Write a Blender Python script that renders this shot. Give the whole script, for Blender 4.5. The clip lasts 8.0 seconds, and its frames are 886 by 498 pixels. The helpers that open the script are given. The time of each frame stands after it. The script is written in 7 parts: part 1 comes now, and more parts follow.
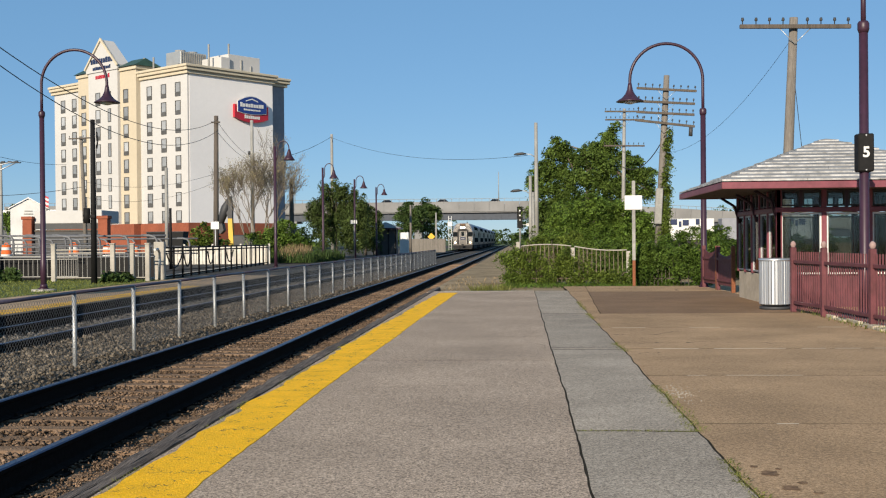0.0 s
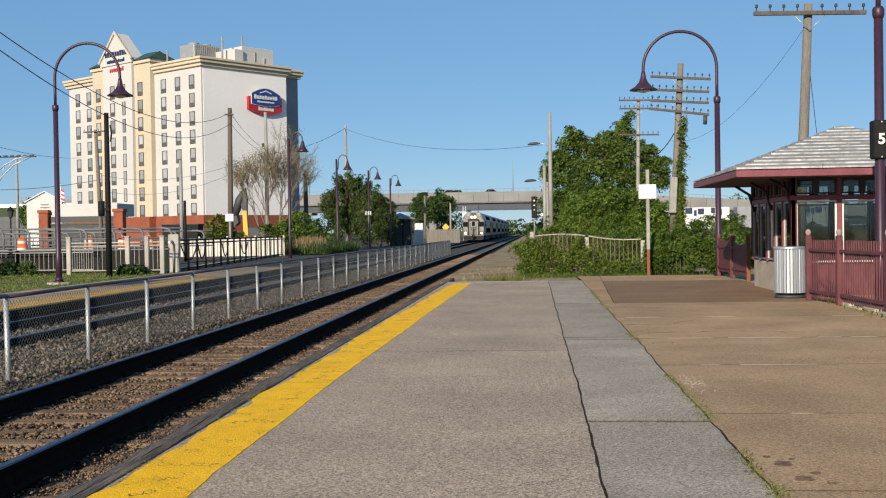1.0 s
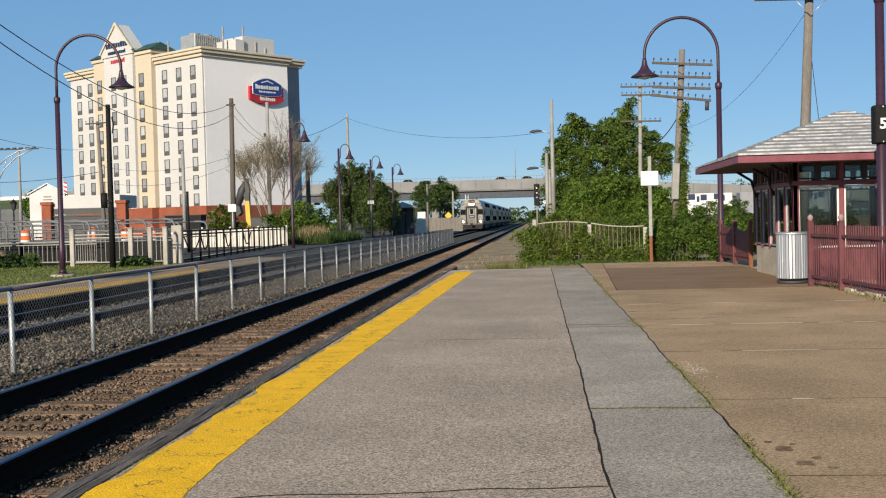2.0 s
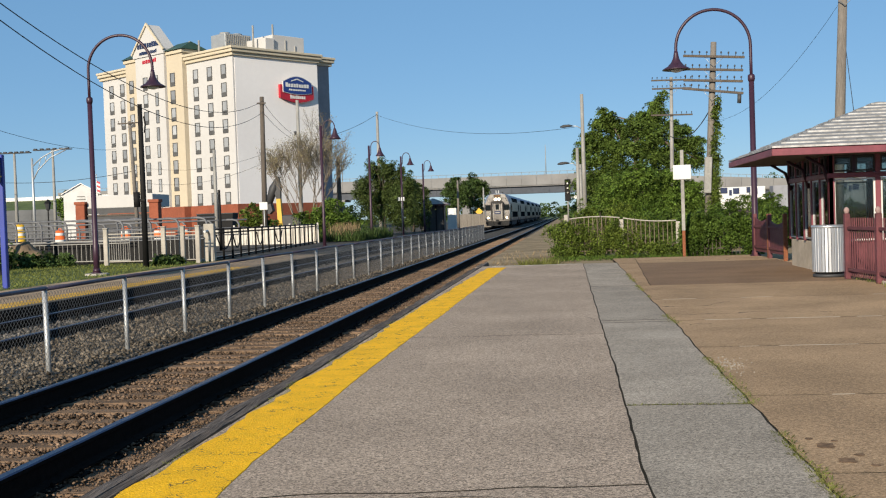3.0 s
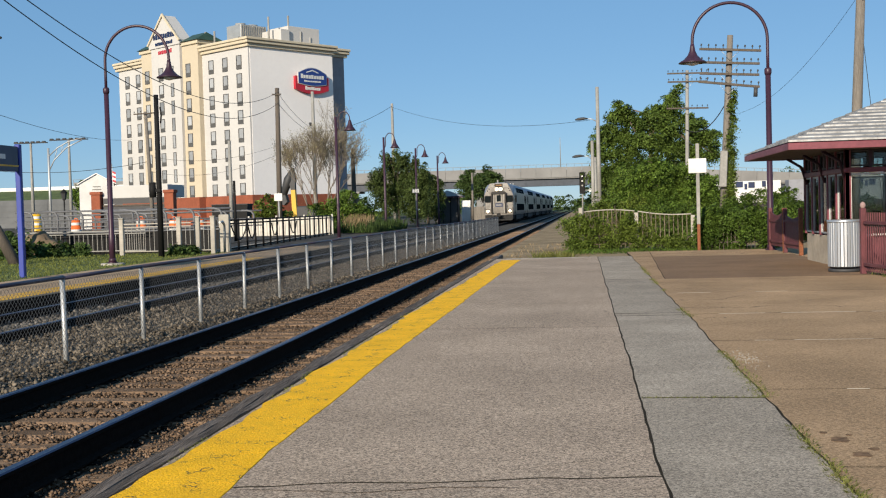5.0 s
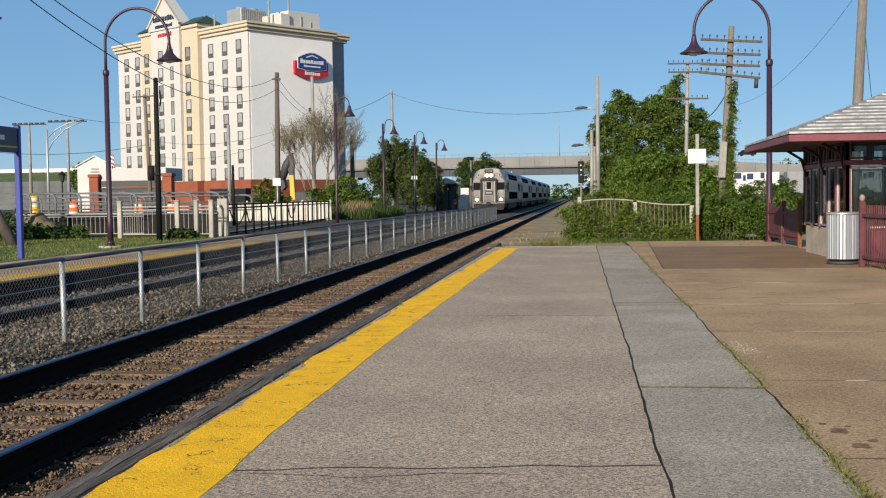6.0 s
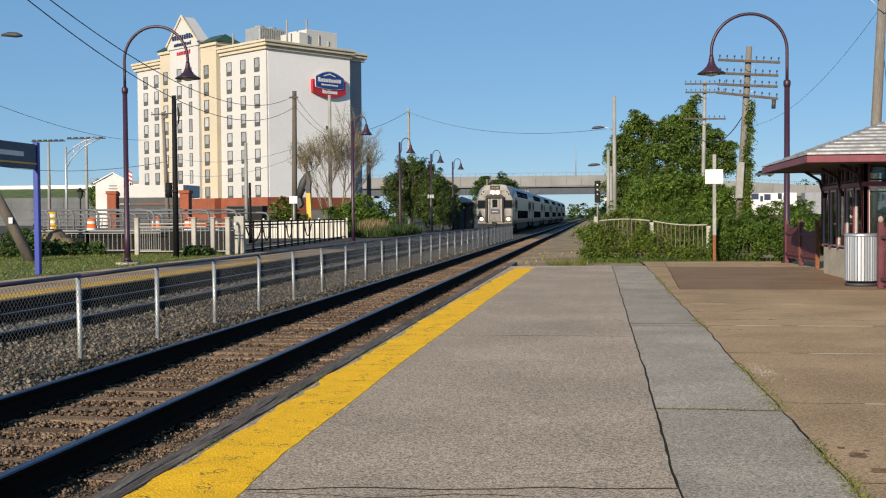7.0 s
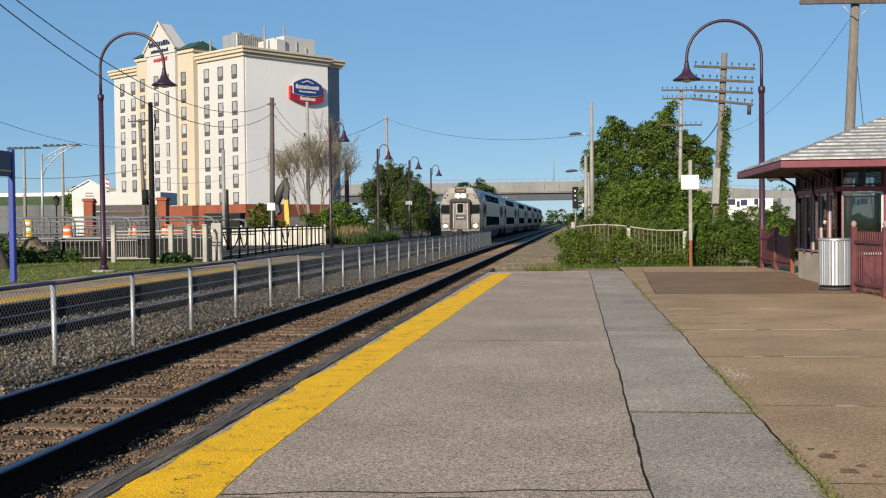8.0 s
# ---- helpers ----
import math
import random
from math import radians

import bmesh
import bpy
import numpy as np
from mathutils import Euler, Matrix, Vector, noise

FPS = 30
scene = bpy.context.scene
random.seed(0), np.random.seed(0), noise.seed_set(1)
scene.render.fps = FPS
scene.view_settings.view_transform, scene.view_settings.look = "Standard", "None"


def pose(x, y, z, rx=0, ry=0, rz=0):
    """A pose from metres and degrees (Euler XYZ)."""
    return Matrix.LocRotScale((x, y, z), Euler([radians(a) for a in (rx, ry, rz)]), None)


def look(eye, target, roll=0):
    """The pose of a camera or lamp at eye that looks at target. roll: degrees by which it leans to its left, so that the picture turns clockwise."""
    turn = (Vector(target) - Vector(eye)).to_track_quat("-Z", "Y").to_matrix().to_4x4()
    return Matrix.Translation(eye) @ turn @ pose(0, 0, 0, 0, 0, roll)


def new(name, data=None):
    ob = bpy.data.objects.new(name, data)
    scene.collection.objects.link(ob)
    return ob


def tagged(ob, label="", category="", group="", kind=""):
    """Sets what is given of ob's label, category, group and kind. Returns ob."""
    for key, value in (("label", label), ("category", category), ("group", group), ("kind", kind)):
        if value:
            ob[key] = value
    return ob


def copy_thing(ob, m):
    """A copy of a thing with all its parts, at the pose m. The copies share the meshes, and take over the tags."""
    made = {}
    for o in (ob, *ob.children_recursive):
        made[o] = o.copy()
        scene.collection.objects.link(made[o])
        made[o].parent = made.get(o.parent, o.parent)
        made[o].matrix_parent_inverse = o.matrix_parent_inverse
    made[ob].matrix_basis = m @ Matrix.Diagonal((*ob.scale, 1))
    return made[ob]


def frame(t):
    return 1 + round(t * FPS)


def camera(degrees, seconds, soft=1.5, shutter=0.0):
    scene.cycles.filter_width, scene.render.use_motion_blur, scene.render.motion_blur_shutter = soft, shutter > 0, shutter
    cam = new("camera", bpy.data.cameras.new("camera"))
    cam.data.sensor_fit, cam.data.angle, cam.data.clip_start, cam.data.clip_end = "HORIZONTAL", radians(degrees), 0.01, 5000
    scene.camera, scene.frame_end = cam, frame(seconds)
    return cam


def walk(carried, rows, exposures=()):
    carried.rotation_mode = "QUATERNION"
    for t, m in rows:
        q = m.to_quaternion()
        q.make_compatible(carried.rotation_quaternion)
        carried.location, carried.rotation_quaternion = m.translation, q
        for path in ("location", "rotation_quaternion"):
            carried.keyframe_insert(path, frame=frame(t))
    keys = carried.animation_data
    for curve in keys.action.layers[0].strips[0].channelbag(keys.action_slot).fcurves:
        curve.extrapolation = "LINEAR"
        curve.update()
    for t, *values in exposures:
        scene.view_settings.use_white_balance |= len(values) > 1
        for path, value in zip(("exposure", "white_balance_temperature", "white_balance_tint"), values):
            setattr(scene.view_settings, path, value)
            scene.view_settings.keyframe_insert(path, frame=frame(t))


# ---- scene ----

# camera: hand-held, standing on the platform, turning a little
cam = camera(42.81, 8.0, soft=1.15)
ROWS = [
    (0.0, 0.000, 0.000, 1.400, 3.894, -0.424, -0.502),
    (0.5, 0.033, 0.059, 1.408, 4.959, -1.039, -0.267),
    (1.0, 0.033, 0.043, 1.400, 4.653, -0.894, -0.908),
    (1.5, 0.052, -0.009, 1.404, 4.717, -1.149, -1.245),
    (1.7, 0.050, 0.000, 1.405, 4.717, -1.280, -1.340),
    (2.8, 0.030, 0.025, 1.415, 5.794, -1.785, -1.999),
    (3.0, 0.025, 0.076, 1.405, 6.386, -1.623, -1.948),
    (3.5, 0.022, 0.060, 1.405, 6.561, -1.715, -2.002),
    (4.0, 0.025, 0.012, 1.400, 6.892, -2.341, -1.864),
    (4.5, 0.011, 0.048, 1.405, 7.009, -2.360, -1.751),
    (4.7, 0.015, 0.045, 1.405, 7.090, -1.950, -1.620),
    (5.8, -0.010, 0.040, 1.400, 6.960, -2.490, -1.420),
    (6.0, -0.017, 0.040, 1.400, 6.981, -2.646, -0.806),
    (6.5, -0.014, 0.059, 1.399, 7.567, -2.635, -0.787),
    (7.0, -0.018, 0.060, 1.403, 7.775, -1.690, -0.443),
    (7.5, -0.012, 0.056, 1.404, 7.196, -0.703, 0.486),
    (8.0, 0.019, 0.030, 1.393, 6.696, -1.371, -0.630),
]


def stand(x, y, z, yaw, pitch, roll):
    a, b = radians(yaw), radians(pitch)
    ahead = Vector((-math.sin(a) * math.cos(b), math.cos(a) * math.cos(b), math.sin(b)))
    eye = Vector((x, y, z))
    return look(eye, eye + ahead * 10, roll)


EXPOSURE = 0.45
walk(cam, [(r[0], stand(*r[1:])) for r in ROWS], exposures=[(0.0, EXPOSURE), (8.0, EXPOSURE)])

# light: clear sky, low sun behind the camera, a little towards the tracks
SUN_EL, SUN_DIR = radians(21), Vector((-0.30, -0.954))
world = bpy.data.worlds.new("sky")
scene.world = world
world.use_nodes = True
wn = world.node_tree
for n in list(wn.nodes):
    wn.nodes.remove(n)
sky = wn.nodes.new("ShaderNodeTexSky")
sky.sky_type, sky.sun_disc = "NISHITA", False
sky.sun_elevation, sky.sun_rotation = SUN_EL, math.atan2(SUN_DIR.x, SUN_DIR.y)
sky.altitude = 3000
sky.air_density, sky.dust_density, sky.ozone_density = 1.1, 0.0, 3.0
bg = wn.nodes.new("ShaderNodeBackground")
bg.inputs["Strength"].default_value = 0.067
wo = wn.nodes.new("ShaderNodeOutputWorld")
tint = wn.nodes.new("ShaderNodeHueSaturation")
tint.inputs["Saturation"].default_value = 1.0
haze = wn.nodes.new("ShaderNodeMix")
haze.data_type = "RGBA"
haze.inputs["Factor"].default_value = 0.55
haze.inputs["B"].default_value = (1.9, 4.5, 7.7, 1)
wn.links.new(sky.outputs[0], haze.inputs["A"])
wn.links.new(haze.outputs["Result"], tint.inputs["Color"])
wn.links.new(tint.outputs[0], bg.inputs[0])
wn.links.new(bg.outputs[0], wo.inputs[0])
sun = new("sun", bpy.data.lights.new("sun", "SUN"))
sun.data.energy, sun.data.angle, sun.data.color = 5.0, radians(0.5), (1.0, 0.885, 0.715)
to_sun = Vector((SUN_DIR.x * math.cos(SUN_EL), SUN_DIR.y * math.cos(SUN_EL), math.sin(SUN_EL)))
sun.matrix_world = look(to_sun * 50, (0, 0, 0))


# ---- materials ----
def mat(name, c1, c2=None, scale=8.0, rough=0.8, metal=0.0, bump=0.15, bscale=60.0, stain=0.25, sscale=0.7,
        vary=0.0, island=0.0, local=False, spec=0.4, detail=6.0, emit=0.0, stretch=None, contrast=1.0,
        speck=0.0, speck_scale=90.0, crack=None, worn=None):
    """Procedural surface: two colours mixed by fine noise, wide stains, relief."""
    m = bpy.data.materials.new(name)
    m.use_nodes = True
    nt = m.node_tree
    N, L = nt.nodes, nt.links
    b = N["Principled BSDF"]
    c2 = c2 or tuple(v * 0.7 for v in c1)
    if local:
        pos = N.new("ShaderNodeTexCoord").outputs["Object"]
    else:
        pos = N.new("ShaderNodeNewGeometry").outputs["Position"]
    if stretch:
        mp = N.new("ShaderNodeMapping")
        mp.inputs["Scale"].default_value = stretch
        L.new(pos, mp.inputs["Vector"])
        pos = mp.outputs[0]
    n1 = N.new("ShaderNodeTexNoise")
    n1.inputs["Scale"].default_value, n1.inputs["Detail"].default_value = scale, detail
    n1.inputs["Roughness"].default_value = 0.65
    L.new(pos, n1.inputs["Vector"])
    r1 = N.new("ShaderNodeValToRGB")
    w = 0.22 / contrast
    r1.color_ramp.elements[0].position, r1.color_ramp.elements[1].position = 0.5 - w, 0.5 + w
    r1.color_ramp.elements[0].color, r1.color_ramp.elements[1].color = (*c1, 1), (*c2, 1)
    L.new(n1.outputs["Fac"], r1.inputs["Fac"])
    col = r1.outputs["Color"]
    if stain:
        n2 = N.new("ShaderNodeTexNoise")
        n2.inputs["Scale"].default_value, n2.inputs["Detail"].default_value = sscale, 5.0
        L.new(pos, n2.inputs["Vector"])
        mr = N.new("ShaderNodeMapRange")
        mr.inputs["From Min"].default_value, mr.inputs["From Max"].default_value = 0.3, 0.7
        mr.inputs["To Min"].default_value, mr.inputs["To Max"].default_value = 1 - stain, 1 + stain * 0.4
        L.new(n2.outputs["Fac"], mr.inputs["Value"])
        mx = N.new("ShaderNodeVectorMath")
        mx.operation = "SCALE"
        L.new(col, mx.inputs[0])
        L.new(mr.outputs[0], mx.inputs["Scale"])
        col = mx.outputs[0]
    if speck:
        vo = N.new("ShaderNodeTexVoronoi")
        vo.inputs["Scale"].default_value = speck_scale
        L.new(pos, vo.inputs["Vector"])
        sp = N.new("ShaderNodeSeparateColor")
        L.new(vo.outputs["Color"], sp.inputs[0])
        mr = N.new("ShaderNodeMapRange")
        mr.inputs["To Min"].default_value, mr.inputs["To Max"].default_value = 1 - speck, 1 + speck
        L.new(sp.outputs[0], mr.inputs["Value"])
        mx = N.new("ShaderNodeVectorMath")
        mx.operation = "SCALE"
        L.new(col, mx.inputs[0])
        L.new(mr.outputs[0], mx.inputs["Scale"])
        col = mx.outputs[0]
    if worn:
        # (noise scale, threshold, colour): patches where the coat is gone
        nw = N.new("ShaderNodeTexNoise")
        nw.inputs["Scale"].default_value, nw.inputs["Detail"].default_value, nw.inputs["Roughness"].default_value = worn[0], 8.0, 0.75
        L.new(pos, nw.inputs["Vector"])
        mr = N.new("ShaderNodeMapRange")
        mr.inputs["From Min"].default_value, mr.inputs["From Max"].default_value = worn[1], worn[1] + 0.03
        L.new(nw.outputs["Fac"], mr.inputs["Value"])
        mc = N.new("ShaderNodeMix")
        mc.data_type = "RGBA"
        L.new(mr.outputs[0], mc.inputs["Factor"])
        L.new(col, mc.inputs["A"])
        mc.inputs["B"].default_value = (*worn[2], 1)
        col = mc.outputs["Result"]
    if crack:
        # (cells per metre, width, how much of the area is cracked)
        ns = N.new("ShaderNodeTexNoise")
        ns.inputs["Scale"].default_value, ns.inputs["Detail"].default_value = crack[0] * 2.5, 5.0
        L.new(pos, ns.inputs["Vector"])
        ad = N.new("ShaderNodeVectorMath")
        ad.operation = "MULTIPLY_ADD"
        L.new(ns.outputs["Color"], ad.inputs[0])
        ad.inputs[1].default_value = (0.45 / crack[0],) * 3
        L.new(pos, ad.inputs[2])
        vo = N.new("ShaderNodeTexVoronoi")
        vo.feature = "DISTANCE_TO_EDGE"
        vo.inputs["Scale"].default_value = crack[0]
        L.new(ad.outputs[0], vo.inputs["Vector"])
        nm = N.new("ShaderNodeTexNoise")
        nm.inputs["Scale"].default_value, nm.inputs["Detail"].default_value = crack[0] * 0.3, 3.0
        L.new(pos, nm.inputs["Vector"])
        wd = N.new("ShaderNodeMapRange")
        wd.inputs["From Min"].default_value, wd.inputs["From Max"].default_value = 0.62 - crack[2] * 0.3, 0.72
        wd.inputs["To Min"].default_value, wd.inputs["To Max"].default_value = 0.0, crack[1]
        L.new(nm.outputs["Fac"], wd.inputs["Value"])
        ls = N.new("ShaderNodeMath")
        ls.operation = "LESS_THAN"
        L.new(vo.outputs["Distance"], ls.inputs[0])
        L.new(wd.outputs[0], ls.inputs[1])
        mc = N.new("ShaderNodeMix")
        mc.data_type = "RGBA"
        L.new(ls.outputs[0], mc.inputs["Factor"])
        L.new(col, mc.inputs["A"])
        mc.inputs["B"].default_value = (0.06, 0.05, 0.04, 1)
        col = mc.outputs["Result"]
    for amount, kind in ((vary, "obj"), (island, "isl")):
        if amount:
            src = N.new("ShaderNodeObjectInfo").outputs["Random"] if kind == "obj" else N.new("ShaderNodeNewGeometry").outputs["Random Per Island"]
            mr = N.new("ShaderNodeMapRange")
            mr.inputs["To Min"].default_value, mr.inputs["To Max"].default_value = 1 - amount, 1 + amount
            L.new(src, mr.inputs["Value"])
            mx = N.new("ShaderNodeVectorMath")
            mx.operation = "SCALE"
            L.new(col, mx.inputs[0])
            L.new(mr.outputs[0], mx.inputs["Scale"])
            col = mx.outputs[0]
    L.new(col, b.inputs["Base Color"])
    b.inputs["Metallic"].default_value = metal
    b.inputs["Specular IOR Level"].default_value = spec
    rr = N.new("ShaderNodeMapRange")
    rr.inputs["To Min"].default_value, rr.inputs["To Max"].default_value = max(0.03, rough - 0.12), min(1.0, rough + 0.12)
    L.new(n1.outputs["Fac"], rr.inputs["Value"])
    L.new(rr.outputs[0], b.inputs["Roughness"])
    if bump:
        n3 = N.new("ShaderNodeTexNoise")
        n3.inputs["Scale"].default_value, n3.inputs["Detail"].default_value = bscale, 4.0
        L.new(pos, n3.inputs["Vector"])
        bp = N.new("ShaderNodeBump")
        bp.inputs["Strength"].default_value, bp.inputs["Distance"].default_value = bump, 0.02
        L.new(n3.outputs["Fac"], bp.inputs["Height"])
        L.new(bp.outputs[0], b.inputs["Normal"])
    if emit:
        L.new(col, b.inputs["Emission Color"])
        b.inputs["Emission Strength"].default_value = emit
    return m


def clear_glass(name):
    m = bpy.data.materials.new(name)
    m.use_nodes = True
    N, L = m.node_tree.nodes, m.node_tree.links
    gl, tr, mix = N.new("ShaderNodeBsdfGlossy"), N.new("ShaderNodeBsdfTransparent"), N.new("ShaderNodeMixShader")
    gl.inputs["Roughness"].default_value = 0.04
    tr.inputs["Color"].default_value = (0.68, 0.72, 0.71, 1)
    fr = N.new("ShaderNodeFresnel")
    fr.inputs["IOR"].default_value = 1.5
    L.new(fr.outputs[0], mix.inputs[0])
    L.new(tr.outputs[0], mix.inputs[1])
    L.new(gl.outputs[0], mix.inputs[2])
    L.new(mix.outputs[0], N["Material Output"].inputs["Surface"])
    return m


def leaf_mat(name, c1, c2, island=0.5, scale=0.8):
    m = mat(name, c1, c2, scale=scale, rough=0.6, bump=0, stain=0.2, sscale=0.35, island=island, spec=0.15)
    nt = m.node_tree
    b = nt.nodes["Principled BSDF"]
    tr = nt.nodes.new("ShaderNodeBsdfTranslucent")
    mix = nt.nodes.new("ShaderNodeMixShader")
    mix.inputs[0].default_value = 0.2
    nt.links.new(b.inputs["Base Color"].links[0].from_socket, tr.inputs["Color"])
    nt.links.new(b.outputs[0], mix.inputs[1])
    nt.links.new(tr.outputs[0], mix.inputs[2])
    nt.links.new(mix.outputs[0], nt.nodes["Material Output"].inputs["Surface"])
    return m


M = {}
M["concrete"] = mat("aggregate_concrete", (0.444, 0.340, 0.254), (0.304, 0.233, 0.174), scale=30, rough=0.95, bump=0.3, bscale=110, stain=0.2, sscale=0.6, contrast=1.5, vary=0.04, spec=0.12, speck=0.6, speck_scale=105, crack=(0.35, 0.010, 0.2))
M["smooth_concrete"] = mat("smooth_concrete", (0.385, 0.322, 0.253), (0.282, 0.235, 0.186), scale=30, rough=0.92, bump=0.2, bscale=110, stain=0.24, sscale=0.9, vary=0.07, contrast=1.5, spec=0.12, speck=0.48, speck_scale=105)
M["brown_paving"] = mat("brown_paving", (0.446, 0.294, 0.168), (0.32, 0.209, 0.12), scale=36, rough=0.92, bump=0.3, bscale=90, stain=0.25, sscale=0.8, vary=0.05, contrast=1.5, spec=0.12, speck=0.34, speck_scale=95, worn=(1.1, 0.64, (0.21, 0.128, 0.078)), crack=(0.3, 0.006, 0.3))
M["dark_paving"] = mat("dark_brown_paving", (0.26, 0.165, 0.098), (0.19, 0.12, 0.073), scale=30, rough=0.9, bump=0.3, bscale=110, stain=0.2, sscale=0.8, spec=0.12, speck=0.2, speck_scale=110)
M["yellow"] = mat("worn_yellow_paint", (0.93, 0.50, 0.012), (0.84, 0.43, 0.010), scale=18, rough=0.75, bump=0.4, bscale=70, stain=0.15, sscale=3, speck=0.12, speck_scale=90, spec=0.15, crack=(17.0, 0.06, 0.3), worn=(7.0, 0.645, (0.30, 0.19, 0.08)))
M["faded_yellow"] = mat("faded_yellow_paint", (0.66, 0.37, 0.04), (0.52, 0.30, 0.06), scale=6, rough=0.85, bump=0.2, stain=0.25, sscale=1.2, spec=0.12, worn=(1.6, 0.55, (0.34, 0.235, 0.145)))
M["old_timber"] = mat("weathered_timber", (0.21, 0.172, 0.145), (0.05, 0.04, 0.034), scale=9, rough=0.95, bump=0.8, bscale=22, stain=0.35, sscale=2, stretch=(4, 0.35, 4), vary=0.2, spec=0.1)
M["stain"] = mat("dark_oil_stain", (0.27, 0.165, 0.095), (0.13, 0.082, 0.05), scale=22, rough=0.95, bump=0.2, spec=0.1, contrast=1.6)
M["crack_dirt"] = mat("dirt_in_joints", (0.05, 0.04, 0.028), (0.02, 0.017, 0.013), scale=30, rough=1, spec=0.05)
M["ballast_dirt"] = mat("ballast_bed", (0.17, 0.125, 0.085), (0.06, 0.045, 0.033), scale=22, rough=0.95, bump=0.9, bscale=30, stain=0.35, sscale=0.9, contrast=1.5)
M["ballast_grey"] = mat("grey_ballast_bed", (0.12, 0.105, 0.088), (0.04, 0.036, 0.031), scale=22, rough=0.95, bump=0.9, bscale=30, stain=0.35, sscale=0.9, contrast=1.5, spec=0.1)
M["stone"] = mat("ballast_stones", (0.19, 0.155, 0.117), (0.07, 0.06, 0.048), scale=20, rough=0.95, bump=0.3, stain=0.4, sscale=0.8, island=0.6, spec=0.1)
M["dark_stone"] = mat("second_track_ballast_stones", (0.17, 0.152, 0.13), (0.075, 0.068, 0.06), scale=20, rough=0.85, bump=0.3, stain=0.25, sscale=1, island=0.45)
M["ballast_dark"] = mat("second_track_ballast_bed", (0.13, 0.115, 0.098), (0.06, 0.054, 0.047), scale=22, rough=0.9, bump=0.9, bscale=30, stain=0.3, sscale=0.9)
M["lawn"] = leaf_mat("lawn_blades", (0.19, 0.205, 0.05), (0.10, 0.12, 0.028))
M["brown_stone"] = mat("brown_ballast_stones", (0.22, 0.150, 0.100), (0.072, 0.047, 0.033), scale=20, rough=0.95, bump=0.3, stain=0.3, sscale=1, island=0.6, spec=0.1)
M["tie"] = mat("wooden_sleeper", (0.27, 0.178, 0.112), (0.12, 0.077, 0.05), scale=8, rough=0.95, bump=0.6, bscale=25, stain=0.35, sscale=1.5, stretch=(0.4, 5, 5), vary=0.25, spec=0.1)
# Rust taken down to near-black to hold the shade on the rail sides.
M["rail_side"] = mat("rail_rust_and_shade", (0.018, 0.013, 0.011), (0.009, 0.007, 0.006), scale=20, rough=0.95, metal=0.0, bump=0.2, spec=0.05)
# Blue in the base colour paints the sky sheen on the running surface.
M["rail_top"] = mat("rail_head_steel_blue_sheen", (0.085, 0.083, 0.135), (0.05, 0.048, 0.08), scale=20, rough=0.36, metal=1.0, bump=0.05, stretch=(8, 0.3, 8))
M["galv"] = mat("galvanised_steel", (0.52, 0.53, 0.53), (0.38, 0.39, 0.39), scale=30, rough=0.5, metal=0.6, bump=0.1, stain=0.15)
M["wire"] = mat("galvanised_wire", (0.20, 0.20, 0.20), (0.14, 0.14, 0.14), scale=30, rough=0.5, metal=0.4, bump=0)
M["top_rail"] = mat("dark_painted_rail", (0.10, 0.085, 0.12), (0.06, 0.05, 0.075), scale=20, rough=0.5, metal=0.3, bump=0.1)
M["maroon"] = mat("maroon_paint", (0.22, 0.058, 0.076), (0.155, 0.04, 0.054), scale=14, rough=0.5, bump=0.12, stain=0.3, sscale=2)
M["fence_maroon"] = mat("weathered_maroon_fence_paint", (0.15, 0.042, 0.05), (0.095, 0.03, 0.033), scale=14, rough=0.6, bump=0.15, stain=0.35, sscale=3, worn=(9.0, 0.66, (0.15, 0.075, 0.045)))
M["lamp_maroon"] = mat("dark_plum_enamel", (0.048, 0.019, 0.036), (0.029, 0.012, 0.022), scale=12, rough=0.42, bump=0.06, stain=0.2)
M["worn_cap"] = mat("worn_cap_paint", (0.36, 0.25, 0.23), (0.25, 0.16, 0.15), scale=20, rough=0.8, bump=0.2)
M["old_picket"] = mat("weathered_picket_paint", (0.21, 0.17, 0.12), (0.11, 0.08, 0.055), scale=14, rough=0.85, bump=0.2, stain=0.3, sscale=2)
M["plinth"] = mat("tan_cast_plinth", (0.52, 0.44, 0.34), (0.42, 0.35, 0.265), scale=9, rough=0.9, bump=0.3, stain=0.3, sscale=1.6)
M["rust"] = mat("rusty_steel", (0.30, 0.10, 0.04), (0.13, 0.05, 0.025), scale=25, rough=0.85, bump=0.4)
M["black"] = mat("black_paint", (0.013, 0.012, 0.012), (0.007, 0.007, 0.007), scale=10, rough=0.7, bump=0.08, spec=0.2)
M["dark"] = mat("dark_grey_paint", (0.05, 0.05, 0.052), (0.035, 0.035, 0.037), scale=10, rough=0.6)
M["white"] = mat("white_paint", (0.68, 0.67, 0.64), (0.58, 0.57, 0.545), scale=10, rough=0.5, bump=0.05, stain=0.12)
M["pole_wood"] = mat("utility_pole_wood", (0.235, 0.208, 0.18), (0.115, 0.10, 0.085), scale=7, rough=0.9, bump=0.5, bscale=30, stain=0.25, stretch=(6, 6, 0.5))
M["dark_wood"] = mat("tarred_pole_wood", (0.13, 0.105, 0.085), (0.06, 0.05, 0.04), scale=7, rough=0.9, bump=0.5, bscale=30, stretch=(6, 6, 0.5))
M["grey_pole"] = mat("grey_pole_steel", (0.33, 0.32, 0.295), (0.23, 0.222, 0.205), scale=10, rough=0.7, metal=0.1)
